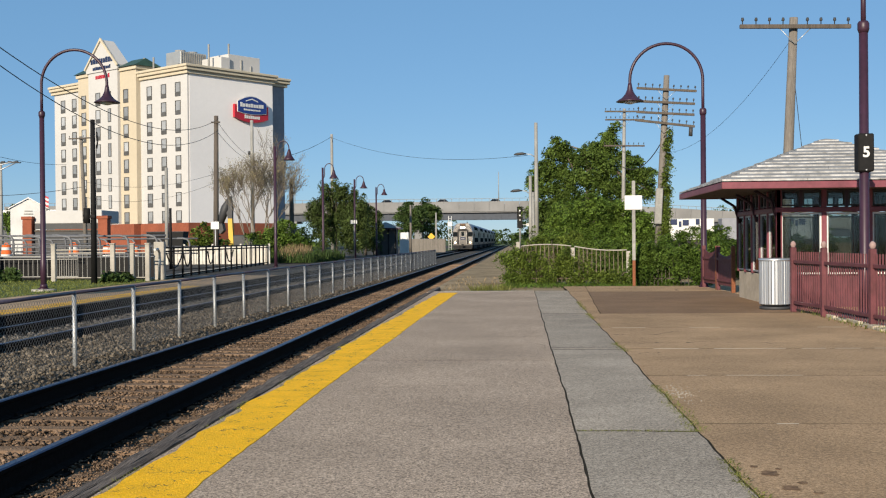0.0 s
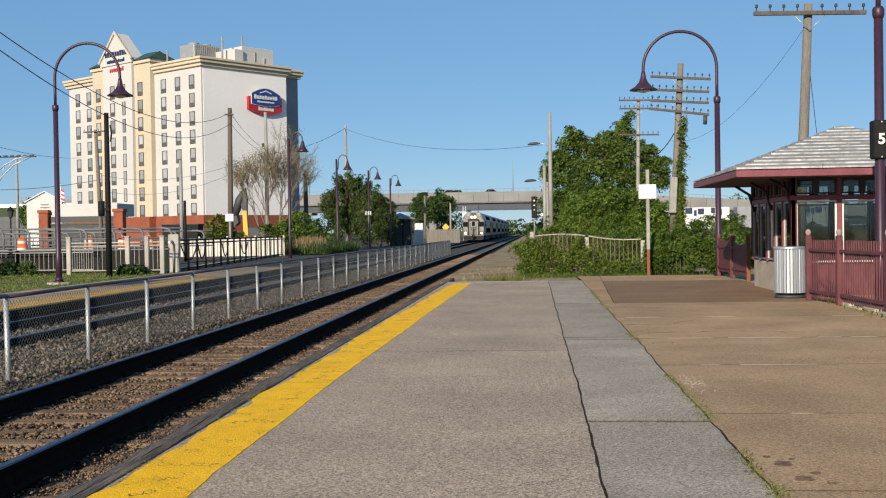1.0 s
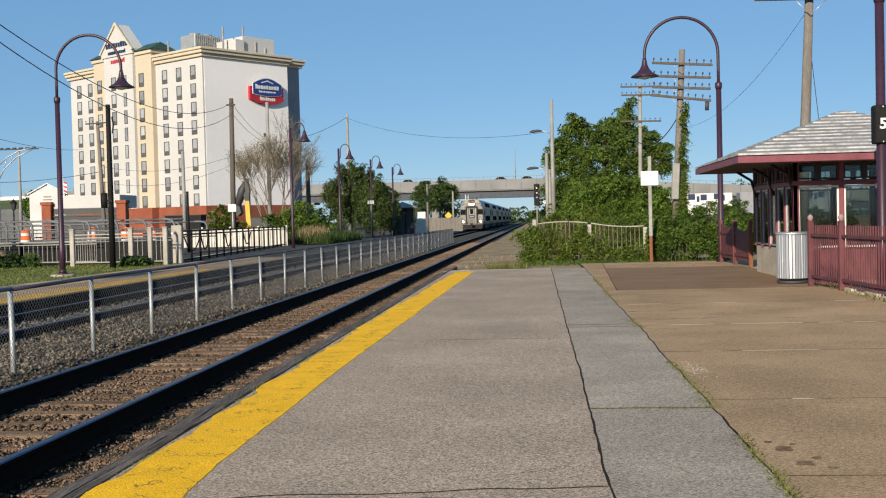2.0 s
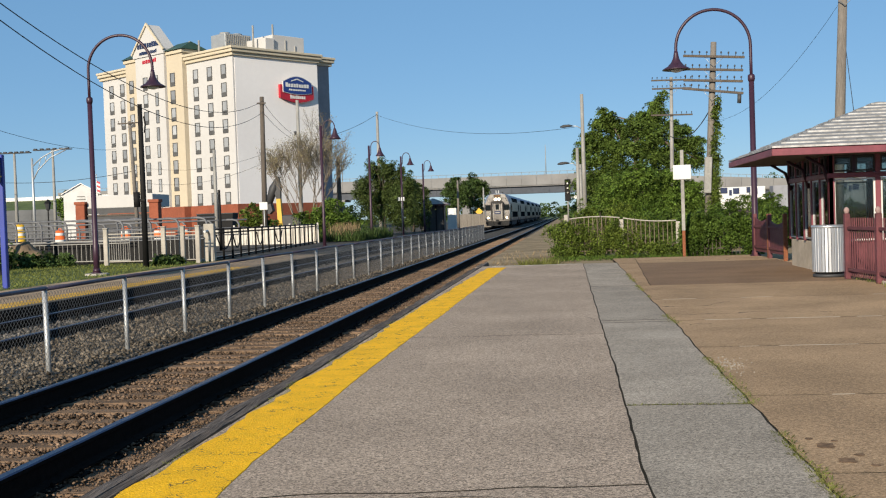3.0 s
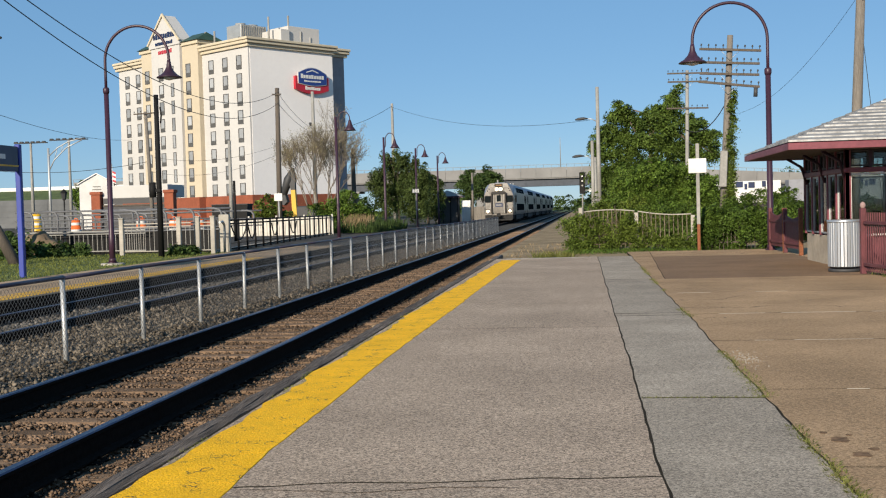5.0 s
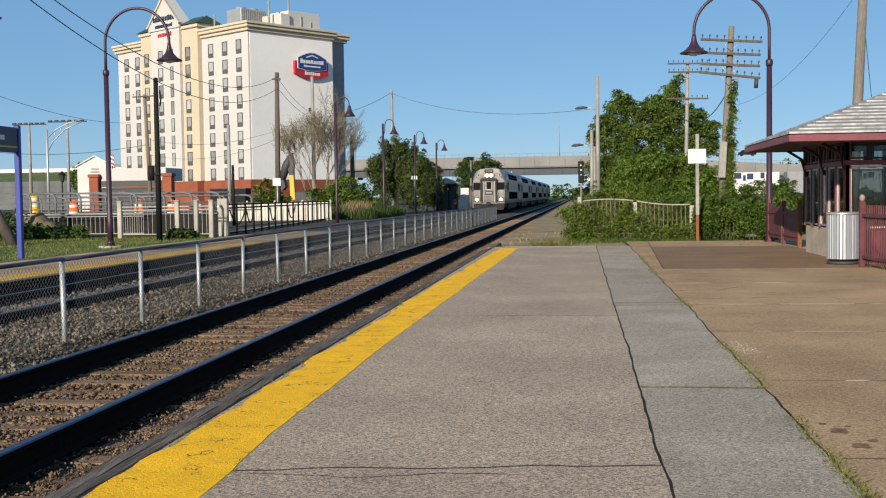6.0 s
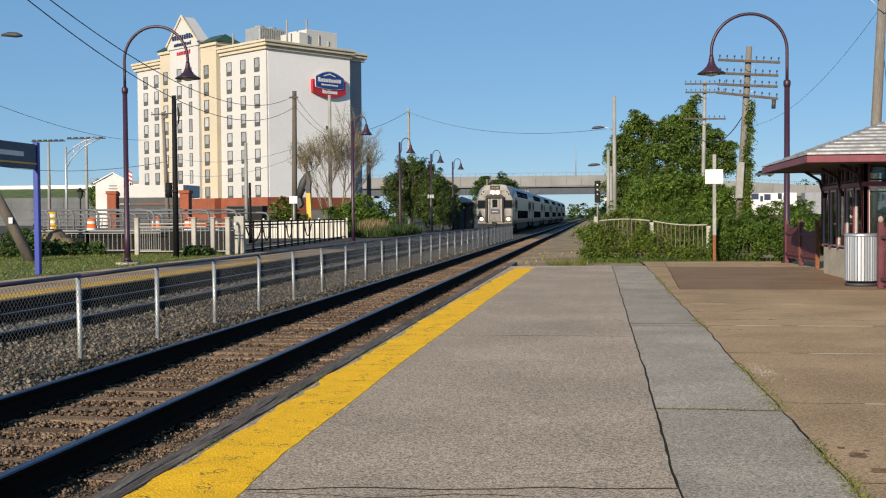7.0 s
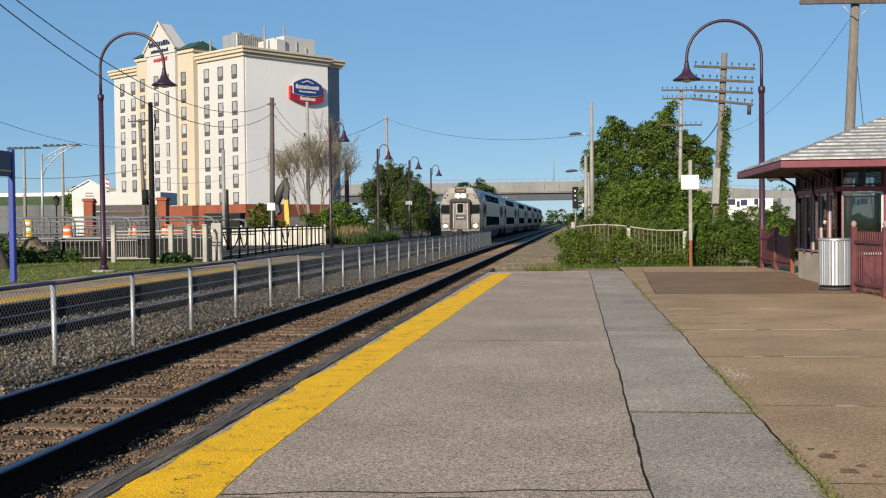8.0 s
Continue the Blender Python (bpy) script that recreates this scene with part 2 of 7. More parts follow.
M["shingle"] = mat("weathered_shingle", (0.265, 0.262, 0.26), (0.19, 0.187, 0.185), scale=12, rough=0.85, bump=0.4, bscale=35, stain=0.2, sscale=2, vary=0.12, worn=(4.0, 0.655, (0.62, 0.61, 0.59)))
M["glass"] = mat("dark_window_glass", (0.012, 0.016, 0.022), (0.01, 0.012, 0.018), scale=2, rough=0.2, bump=0, stain=0, spec=0.08)
M["train_glass"] = mat("train_window_glass", (0.012, 0.016, 0.018), (0.008, 0.011, 0.013), scale=2, rough=0.4, bump=0, stain=0, spec=0.0)
# Front edge of each shingle course, paler than its top.
M["shingle_edge"] = mat("pale_shingle_edge", (0.55, 0.54, 0.53), (0.20, 0.195, 0.19), scale=3, rough=0.85, bump=0.2, stain=0.2, sscale=1.5, contrast=1.8)
M["cab_white"] = mat("cream_cab_paint", (0.37, 0.345, 0.315), (0.25, 0.23, 0.205), scale=3, rough=0.4, bump=0.02, stain=0.25, sscale=2, local=True)
M["pane"] = clear_glass("clear_window_glass")
M["pale_wall"] = mat("pale_wall_concrete", (0.62, 0.585, 0.52), (0.50, 0.47, 0.415), scale=6, rough=0.9, bump=0.3, stain=0.25, sscale=0.9)
M["cast"] = mat("cast_concrete", (0.42, 0.385, 0.33), (0.32, 0.295, 0.255), scale=9, rough=0.9, bump=0.3, stain=0.25, sscale=1.2)
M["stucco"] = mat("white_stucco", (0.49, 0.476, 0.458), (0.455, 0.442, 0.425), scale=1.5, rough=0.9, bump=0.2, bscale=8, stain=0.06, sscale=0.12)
# Lighter copy of the white stucco; holds the sunlight of the hotel's side wall.
M["stucco_brightened"] = mat("brightened_stucco", (0.84, 0.80, 0.765), (0.80, 0.76, 0.73), scale=1.5, rough=0.9, bump=0.2, bscale=8, stain=0.06, sscale=0.12)
# Slate-blue: the hotel rear wing's shade put into its colour; also a freight car.
M["slate_paint_and_shade"] = mat("slate_blue_paint_and_shade", (0.27, 0.275, 0.30), (0.22, 0.225, 0.25), scale=1.5, rough=0.8, bump=0.2, bscale=8, stain=0.1, sscale=0.2)
M["grey_steel"] = mat("weathered_grey_steel", (0.17, 0.172, 0.18), (0.10, 0.10, 0.108), scale=14, rough=0.6, metal=0.1, bump=0.1, stain=0.25)
M["stucco_tan"] = mat("tan_stucco", (0.50, 0.43, 0.32), (0.46, 0.395, 0.295), scale=1.5, rough=0.9, bump=0.2, bscale=8, stain=0.06, sscale=0.12)
M["cornice"] = mat("cream_cornice", (0.53, 0.46, 0.34), (0.48, 0.415, 0.305), scale=2, rough=0.85, stain=0.08)
M["brick"] = mat("orange_brick", (0.29, 0.085, 0.042), (0.22, 0.062, 0.032), scale=3, rough=0.9, bump=0.3, bscale=12, stain=0.2, sscale=0.4)
M["green_roof"] = mat("dark_green_metal_roof", (0.035, 0.075, 0.05), (0.025, 0.055, 0.038), scale=3, rough=0.5)
M["blind"] = mat("window_pane_with_blinds", (0.36, 0.36, 0.355), (0.26, 0.265, 0.27), scale=0.5, rough=0.15, bump=0, stain=0.2, sscale=0.3, vary=0.35, spec=0.8)
M["win_frame"] = mat("bronze_window_frame", (0.10, 0.098, 0.095), (0.075, 0.073, 0.07), scale=3, rough=0.6, bump=0)
M["blue"] = mat("blue_sign_paint", (0.02, 0.05, 0.22), (0.018, 0.042, 0.18), scale=3, rough=0.4, bump=0, stain=0.1)
M["navy"] = mat("navy_sign_paint", (0.02, 0.03, 0.08), (0.015, 0.024, 0.06), scale=3, rough=0.4, bump=0, stain=0.1)
M["blue_post"] = mat("blue_post_paint", (0.03, 0.05, 0.30), (0.022, 0.04, 0.24), scale=8, rough=0.4, bump=0.03, stain=0.15)
M["red"] = mat("red_sign_paint", (0.42, 0.02, 0.035), (0.36, 0.016, 0.03), scale=3, rough=0.4, bump=0, stain=0.1)
M["orange"] = mat("orange_plastic", (0.80, 0.16, 0.03), (0.70, 0.13, 0.025), scale=5, rough=0.5, bump=0)
M["machine_yellow"] = mat("machine_yellow_paint", (0.68, 0.40, 0.02), (0.58, 0.33, 0.02), scale=4, rough=0.45, bump=0.05)
M["bridge"] = mat("bridge_concrete", (0.235, 0.23, 0.225), (0.19, 0.186, 0.182), scale=0.6, rough=0.9, bump=0.1, bscale=4, stain=0.2, sscale=0.15)
M["block_wall"] = mat("grey_block_wall", (0.135, 0.14, 0.145), (0.10, 0.104, 0.108), scale=0.8, rough=0.9, bump=0.2, bscale=3, stain=0.25, sscale=0.2)
M["girder"] = mat("dark_blue_steel_girder", (0.055, 0.065, 0.085), (0.04, 0.048, 0.064), scale=1, rough=0.6, stain=0.2, sscale=0.2)
M["grass"] = mat("mown_grass", (0.10, 0.125, 0.035), (0.055, 0.085, 0.02), scale=6, rough=0.95, bump=0.6, bscale=40, stain=0.35, sscale=0.5)
M["dry_dirt"] = mat("dry_dirt_and_weeds", (0.36, 0.265, 0.165), (0.21, 0.16, 0.09), scale=5, rough=0.95, bump=0.25, bscale=25, stain=0.35, sscale=0.5, spec=0.1)
M["boulder"] = mat("tan_boulder", (0.24, 0.175, 0.115), (0.13, 0.095, 0.062), scale=4, rough=0.95, bump=0.6, bscale=14, stain=0.35, sscale=1.5, spec=0.1)
M["asphalt"] = mat("worn_asphalt", (0.095, 0.085, 0.074), (0.062, 0.055, 0.048), scale=20, rough=0.95, bump=0.3, stain=0.35, sscale=0.4, spec=0.15)
M["far_paving"] = mat("far_platform_paving", (0.42, 0.305, 0.20), (0.30, 0.215, 0.14), scale=15, rough=0.95, bump=0.3, stain=0.3, sscale=0.5, spec=0.12)
M["leaf"] = leaf_mat("maple_leaves", (0.126, 0.188, 0.031), (0.058, 0.106, 0.016), 0.65)
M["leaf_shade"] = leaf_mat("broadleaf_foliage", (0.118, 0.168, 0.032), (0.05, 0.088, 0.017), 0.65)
M["leaf_olive"] = leaf_mat("olive_leaves", (0.092, 0.125, 0.034), (0.04, 0.064, 0.018), 0.65)
M["leaf_light"] = leaf_mat("ivy_leaves", (0.130, 0.170, 0.028), (0.058, 0.092, 0.015), 0.65)
M["hedge_leaf"] = leaf_mat("hedge_leaves", (0.098, 0.150, 0.024), (0.043, 0.079, 0.012), 0.65)
M["leaf_dark"] = leaf_mat("dark_leaves", (0.06, 0.095, 0.025), (0.04, 0.068, 0.018))
M["leaf_bud"] = leaf_mat("budding_leaves", (0.36, 0.30, 0.18), (0.20, 0.18, 0.09))
M["weed"] = leaf_mat("joint_weed_blades", (0.20, 0.20, 0.055), (0.10, 0.115, 0.028))
M["reed"] = leaf_mat("dry_reeds", (0.34, 0.25, 0.14), (0.22, 0.16, 0.085))
M["bark"] = mat("bark", (0.16, 0.125, 0.09), (0.08, 0.063, 0.048), scale=6, rough=0.95, bump=0.6, bscale=20)
M["pale_bark"] = mat("pale_twig_bark", (0.20, 0.165, 0.125), (0.13, 0.105, 0.08), scale=6, rough=0.95, bump=0.4, bscale=20)
M["amber"] = mat("amber_display", (0.26, 0.12, 0.03), (0.2, 0.09, 0.02), scale=3, rough=0.5, bump=0, stain=0, local=True)
M["train_body"] = mat("train_stainless_side", (0.29, 0.325, 0.33), (0.20, 0.23, 0.235), scale=2, rough=0.32, metal=0.25, bump=0.03, stain=0.25, sscale=0.8, local=True, spec=0.5)
M["train_front"] = mat("train_stainless_front", (0.22, 0.198, 0.175), (0.115, 0.10, 0.088), scale=3, rough=0.4, metal=0.15, bump=0.03, stain=0.35, sscale=1.2, local=True)
M["train_roof"] = mat("train_roof", (0.21, 0.24, 0.30), (0.15, 0.17, 0.215), scale=2, rough=0.45, bump=0.03, stain=0.2, local=True)
M["train_blue"] = mat("train_blue_band", (0.05, 0.11, 0.30), (0.04, 0.09, 0.24), scale=2, rough=0.4, bump=0, stain=0.1, local=True)
M["train_under"] = mat("train_underframe", (0.022, 0.021, 0.02), (0.014, 0.013, 0.013), scale=5, rough=0.8, local=True)
M["train_door"] = mat("train_dark_door_frame", (0.022, 0.017, 0.015), (0.014, 0.011, 0.01), scale=4, rough=0.6, bump=0, local=True)
M["headlight"] = mat("lit_headlight", (1.0, 0.80, 0.50), (1.0, 0.78, 0.46), scale=2, rough=0.3, bump=0, stain=0, local=True, emit=6.0)
M["steel_bin"] = mat("ribbed_steel", (0.62, 0.63, 0.65), (0.52, 0.53, 0.55), scale=18, rough=0.35, metal=0.75, bump=0.04, stain=0.1, stretch=(6, 6, 0.4))
M["wire_black"] = mat("black_cable", (0.02, 0.02, 0.02), (0.015, 0.015, 0.015), scale=5, rough=0.7, bump=0)


# ---- mesh building ----
class Shape:
    """Collects faces of one mesh."""

    def __init__(self):
        self.v, self.f, self.m, self.smooth = [], [], [], []

    def add(self, verts, faces, mi=0, smooth=False):
        o = len(self.v)
        self.v += [tuple(p) for p in verts]
        self.f += [tuple(i + o for i in fc) for fc in faces]
        self.m += [mi] * len(faces)
        self.smooth += [smooth] * len(faces)
        return self

    def box(self, x0, x1, y0, y1, z0, z1, b=0.0, mi=0):
        """A box, with chamfered edges of width b."""
        if b <= 0:
            vs = [(x, y, z) for x in (x0, x1) for y in (y0, y1) for z in (z0, z1)]
            return self.add(vs, [(0, 1, 3, 2), (4, 6, 7, 5), (0, 4, 5, 1), (2, 3, 7, 6), (0, 2, 6, 4), (1, 5, 7, 3)], mi)
        lo, hi = (x0, y0, z0), (x1, y1, z1)
        vs, ix = [], {}
        for sx in (0, 1):
            for sy in (0, 1):
                for sz in (0, 1):
                    s = (sx, sy, sz)
                    for a in range(3):
                        p = [(hi[k] - b if s[k] else lo[k] + b) for k in range(3)]
                        p[a] = hi[a] if s[a] else lo[a]
                        ix[(s, a)] = len(vs)
                        vs.append(p)
        fs = []
        for a in range(3):
            u, w = [k for k in range(3) if k != a]
            for sa in (0, 1):
                loop = []
                for su, sw in ((0, 0), (1, 0), (1, 1), (0, 1)):
                    s = [0, 0, 0]
                    s[a], s[u], s[w] = sa, su, sw
                    loop.append(ix[(tuple(s), a)])
                fs.append(loop)
        for a in range(3):
            u, w = [k for k in range(3) if k != a]
            for su in (0, 1):
                for sw in (0, 1):
                    s0, s1 = [0, 0, 0], [0, 0, 0]
                    s0[u] = s1[u] = su
                    s0[w] = s1[w] = sw
                    s1[a] = 1
                    s0, s1 = tuple(s0), tuple(s1)
                    fs.append([ix[(s0, u)], ix[(s1, u)], ix[(s1, w)], ix[(s0, w)]])
        for s in [(i, j, k) for i in (0, 1) for j in (0, 1) for k in (0, 1)]:
            fs.append([ix[(s, 0)], ix[(s, 1)], ix[(s, 2)]])
        return self.add(vs, fs, mi)

    def tube(self, path, radii, n=10, mi=0, caps=True, smooth=True):
        """A round bar along a path; radii one number or one for each point."""
        path = [Vector(p) for p in path]
        if not hasattr(radii, "__len__"):
            radii = [radii] * len(path)
        vs, fs = [], []
        side = None
        for i, p in enumerate(path):
            d = (path[min(i + 1, len(path) - 1)] - path[max(i - 1, 0)]).normalized()
            if side is None:
                side = d.cross(Vector((0, 0, 1)) if abs(d.z) < 0.9 else Vector((1, 0, 0))).normalized()
            side = (side - d * side.dot(d)).normalized()
            up = d.cross(side)
            for k in range(n):
                a = 2 * math.pi * k / n
                vs.append(p + (side * math.cos(a) + up * math.sin(a)) * radii[i])
        for i in range(len(path) - 1):
            for k in range(n):
                fs.append((i * n + k, i * n + (k + 1) % n, (i + 1) * n + (k + 1) % n, (i + 1) * n + k))
        self.add(vs, fs, mi, smooth)
        if caps:
            o = len(self.v) - len(vs)
            self.f += [tuple(o + k for k in reversed(range(n))), tuple(o + (len(path) - 1) * n + k for k in range(n))]
            self.m += [mi, mi]
            self.smooth += [False, False]
        return self

    def prism(self, poly, y0, y1, axis="y", mi=0, smooth=False):
        """A polygon in the two other axes, drawn out along one axis."""
        def at(p, t):
            if axis == "y":
                return (p[0], t, p[1])
            if axis == "x":
                return (t, p[0], p[1])
            return (p[0], p[1], t)
        n = len(poly)
        vs = [at(p, y0) for p in poly] + [at(p, y1) for p in poly]
        fs = [(i, (i + 1) % n, n + (i + 1) % n, n + i) for i in range(n)]
        self.add(vs, fs, mi, smooth)
        o = len(self.v) - 2 * n
        self.f += [tuple(o + i for i in range(n)), tuple(o + n + i for i in reversed(range(n)))]
        self.m += [mi, mi]
        self.smooth += [False, False]
        return self

    def mesh(self, name, mats):
        me = bpy.data.meshes.new(name)
        me.from_pydata([tuple(p) for p in self.v], [], self.f)
        for m in mats if isinstance(mats, (list, tuple)) else [mats]:
            me.materials.append(m)
        me.polygons.foreach_set("material_index", self.m)
        me.polygons.foreach_set("use_smooth", self.smooth)
        bm = bmesh.new()
        bm.from_mesh(me)
        bmesh.ops.recalc_face_normals(bm, faces=bm.faces)
        bm.to_mesh(me)
        bm.free()
        return me


def thing(name, label, category, m=None, group="", kind=""):
    ob = new(name)
    ob.matrix_world = m or Matrix()
    return tagged(ob, label, category, group, kind)


def part(name, shape, mats, parent, label="", m=None, kind=""):
    me = shape if isinstance(shape, bpy.types.Mesh) else shape.mesh(name, mats)
    ob = new(name, me)
    ob.parent = parent
    if m is not None:
        ob.matrix_local = m
    return tagged(ob, label, kind=kind)


def solid(name, shape, mats, label, category, group="", kind="", m=None):
    ob = new(name, shape.mesh(name, mats))
    if m is not None:
        ob.matrix_world = m
    return tagged(ob, label, category, group, kind)


def many(name, verts, faces, mats):
    """A mesh from number arrays, faces all of one size."""
    me = bpy.data.meshes.new(name)
    k = faces.shape[1]
    me.vertices.add(len(verts))
    me.vertices.foreach_set("co", np.asarray(verts, np.float32).ravel())
    me.loops.add(faces.size)
    me.loops.foreach_set("vertex_index", faces.astype(np.int32).ravel())
    me.polygons.add(len(faces))
    me.polygons.foreach_set("loop_start", np.arange(0, faces.size, k, dtype=np.int32))
    me.update(calc_edges=True)
    me.validate()
    for m in mats if isinstance(mats, (list, tuple)) else [mats]:
        me.materials.append(m)
    return me


def wob(x, amp=1.0, seed=0.0, freq=1.0):
    """A smooth uneven line."""
    return amp * noise.noise(Vector((x * freq, seed * 7.3, seed * 1.7)))


# ---- ground ----
def build_ground():
    """One sheet: track bed between the platforms, grass and dirt beyond, out to the horizon."""
    xs = [-5000, -600, -150, -60, -30, -22, -17, -13.6, -13.5, -10.35, -10.3, -9.35, -7.85, -6.6, -5.9, -5.5, -5.0, -3.5, -2.75, -2.7, -0.2, 1.5, 6, 12, 30, 60, 150, 600, 5000]
    ys = [-300, -60, -20, 0, 10, 20, 31, 31.3, 44, 60, 80, 110, 150, 220, 320, 500, 1000, 5000]

    def height(x, y):
        if x <= -10.34:
            return -0.06 if y > -50 else -0.3
        if x <= -2.72:
            return -0.345 if -5.05 < x < -3.45 else -0.296 if x > -3.45 else -0.30 if -9.4 < x < -7.8 else -0.24
        if y > 31.1:
            return -0.06 if x > 0 else -0.12
        return -0.3

    s = Shape()
    vs = [(x, y, height(x, y)) for y in ys for x in xs]
    n = len(xs)
    for j in range(len(ys) - 1):
        for i in range(n - 1):
            xm = (xs[i] + xs[i + 1]) / 2
            mi = 5 if -10.34 < xm < -7.8 else 1 if -7.8 < xm < -5.3 else 2 if -5.3 < xm < -2.7 else 0 if xm < -10.3 else 3
            if xm < -13.6 and 44 <= ys[j] < 300:
                mi = 4
            elif ys[j] >= 320:
                mi = 0
            s.f.append((j * n + i, j * n + i + 1, (j + 1) * n + i + 1, (j + 1) * n + i))
            s.m.append(mi)
            s.smooth.append(False)
    s.v = vs
    solid("ground", s, [M["grass"], M["ballast_grey"], M["ballast_dirt"], M["dry_dirt"], M["asphalt"], M["ballast_dark"]], "grass, ballast and dry dirt ground around the tracks", "ground", kind="structure")


build_ground()


# ---- tracks ----
def rail_mesh(y0, y1):
    prof = [(-0.075, 0.0), (0.075, 0.0), (0.075, 0.012), (0.012, 0.03), (0.010, 0.14), (0.036, 0.155), (0.037, 0.18), (0.028, 0.19), (-0.028, 0.19), (-0.037, 0.18), (-0.036, 0.155), (-0.010, 0.14), (-0.012, 0.03), (-0.075, 0.012)]
    s = Shape().prism(prof, y0, y1)
    for i in (6, 7, 8):
        s.m[i] = 1
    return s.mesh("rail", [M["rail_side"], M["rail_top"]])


def build_track(xc, label, y0, y1, spacing, ties):
    tr = thing("railway_track", label, "railway track", kind="structure")
    me = rail_mesh(y0, y1)
    for dx in (-0.755, 0.755):
        part("rail", me, None, tr, m=pose(xc + dx, 0, -0.29))
    rnd = random.Random(int(xc * 10))
    tie = Shape().box(-1.3, 1.3, -0.115, 0.115, -0.16, 0.0, 0.015).mesh("tie", M["tie"])
    plate = Shape().box(-0.15, 0.15, -0.09, 0.09, 0, 0.012, 0.003).box(-0.11, -0.085, -0.05, -0.02, 0.01, 0.045, 0.004).box(0.085, 0.11, 0.02, 0.05, 0.01, 0.045, 0.004).mesh("tie_plate", M["rail_side"])
    for i in range(ties):
        y = 5.0 + (i - 26) * spacing + rnd.uniform(-0.03, 0.03)
        t = part("sleeper", tie, None, tr, m=pose(xc + rnd.uniform(-0.04, 0.04), y, -0.302 + rnd.uniform(-0.01, 0.008), 0, 0, rnd.uniform(-1.2, 1.2)))
        if y < 30:
            for dx in (-0.755, 0.755):
                part("tie_plate", plate, None, t, m=pose(dx, 0, 0.001))
    return tr


build_track(-4.255, "steel rails on worn brown wooden sleepers beside the platform", -40, 700, 0.52, 176)
build_track(-8.6, "second pair of steel rails beyond the mesh fence", -40, 700, 0.55, 136)

def pebbles(name, label, places, sizes, material, seed):
    """Loose stones as one mesh: uneven lumps of eight faces."""
    rng = np.random.default_rng(seed)
    base = np.array([(1, 0, 0), (-1, 0, 0), (0, 1, 0), (0, -1, 0), (0, 0, 1), (0, 0, -1)], float)
    tri = np.array([(0, 2, 4), (2, 1, 4), (1, 3, 4), (3, 0, 4), (2, 0, 5), (1, 2, 5), (3, 1, 5), (0, 3, 5)])
    n = len(places)
    v = base[None] * rng.uniform(0.6, 1.2, (n, 6, 1)) + rng.normal(0, 0.18, (n, 6, 3))
    a = rng.uniform(0, 2 * np.pi, n)
    tilt = rng.uniform(-0.6, 0.6, n)
    c, s = np.cos(a)[:, None], np.sin(a)[:, None]
    x, y, z = v[..., 0], v[..., 1], v[..., 2] * 0.75
    ct, st = np.cos(tilt)[:, None], np.sin(tilt)[:, None]
    x, z = x * ct + z * st, z * ct - x * st
    v = np.stack([x * c - y * s, x * s + y * c, z], -1) * sizes[:, None, None] + places[:, None, :]
    f = (tri[None] + np.arange(n)[:, None, None] * 6).reshape(-1, 3)
    return tagged(new(name, many(name, v.reshape(-1, 3), f, material)), label, "gravel", kind="stuff")


def scatter(n, x0, x1, y0, y1, z, seed, power=1.0):
    rng = np.random.default_rng(seed)
    y = y0 + (y1 - y0) * rng.random(n) ** power
    return np.stack([rng.uniform(x0, x1, n), y, np.full(n, z) + rng.uniform(-0.02, 0.02, n)], -1), rng.uniform(0.016, 0.042, n)


p, sz = scatter(22000, -7.7, -5.15, 8, 60, -0.235, 1, 1.7)
pebbles("grey_ballast", "loose grey crushed stone ballast between the tracks", p, sz, M["stone"], 11)
p, sz = scatter(36000, -4.93, -3.58, 6, 55, -0.318, 2, 1.8)
keep = np.abs((p[:, 1] - 5.0) / 0.52 - np.round((p[:, 1] - 5.0) / 0.52)) > 0.2
keep |= np.random.default_rng(5).random(len(p)) < 0.27
pebbles("brown_ballast", "brown dusty ballast stones between the sleepers", p[keep], sz[keep] * 0.7, M["brown_stone"], 12)
p, sz = scatter(13000, -3.42, -2.64, 5.5, 40, -0.30, 3, 1.6)
pebbles("edge_ballast", "rusty brown stones along the platform edge", p, sz * 0.42, M["brown_stone"], 13)
p, sz = scatter(16000, -10.15, -7.7, 14, 90, -0.262, 4, 1.6)
pebbles("far_ballast", "grey ballast stones in the second track", p, sz, M["dark_stone"], 14)


# ---- near platform ----
def edge_crack(y):
    return 0.393 + wob(y, 0.022, 1, 0.5) + wob(y, 0.016, 2, 2.5) + wob(y, 0.006, 12, 9)


def edge_grass(y):
    return 1.28 + wob(y, 0.03, 3, 0.4) + wob(y, 0.02, 4, 3)


def drift(y):
    """The painted line leaves the edge a little towards the far end."""
    return 0.2 * (max(0.0, y - 6.0) / 24.0) ** 2


def edge_yellow_r(y):
    return -1.862 + drift(y) + 0.05 * min(1.0, max(0.0, (6.5 - y) / 0.9)) + wob(y, 0.025, 5, 0.3) + wob(y, 0.014, 6, 4) + wob(y, 0.006, 16, 14)


def edge_yellow_l(y):
    return -2.365 + drift(y) + wob(y, 0.035, 7, 0.35) + wob(y, 0.05, 8, 2.2) + wob(y, 0.04, 15, 7)


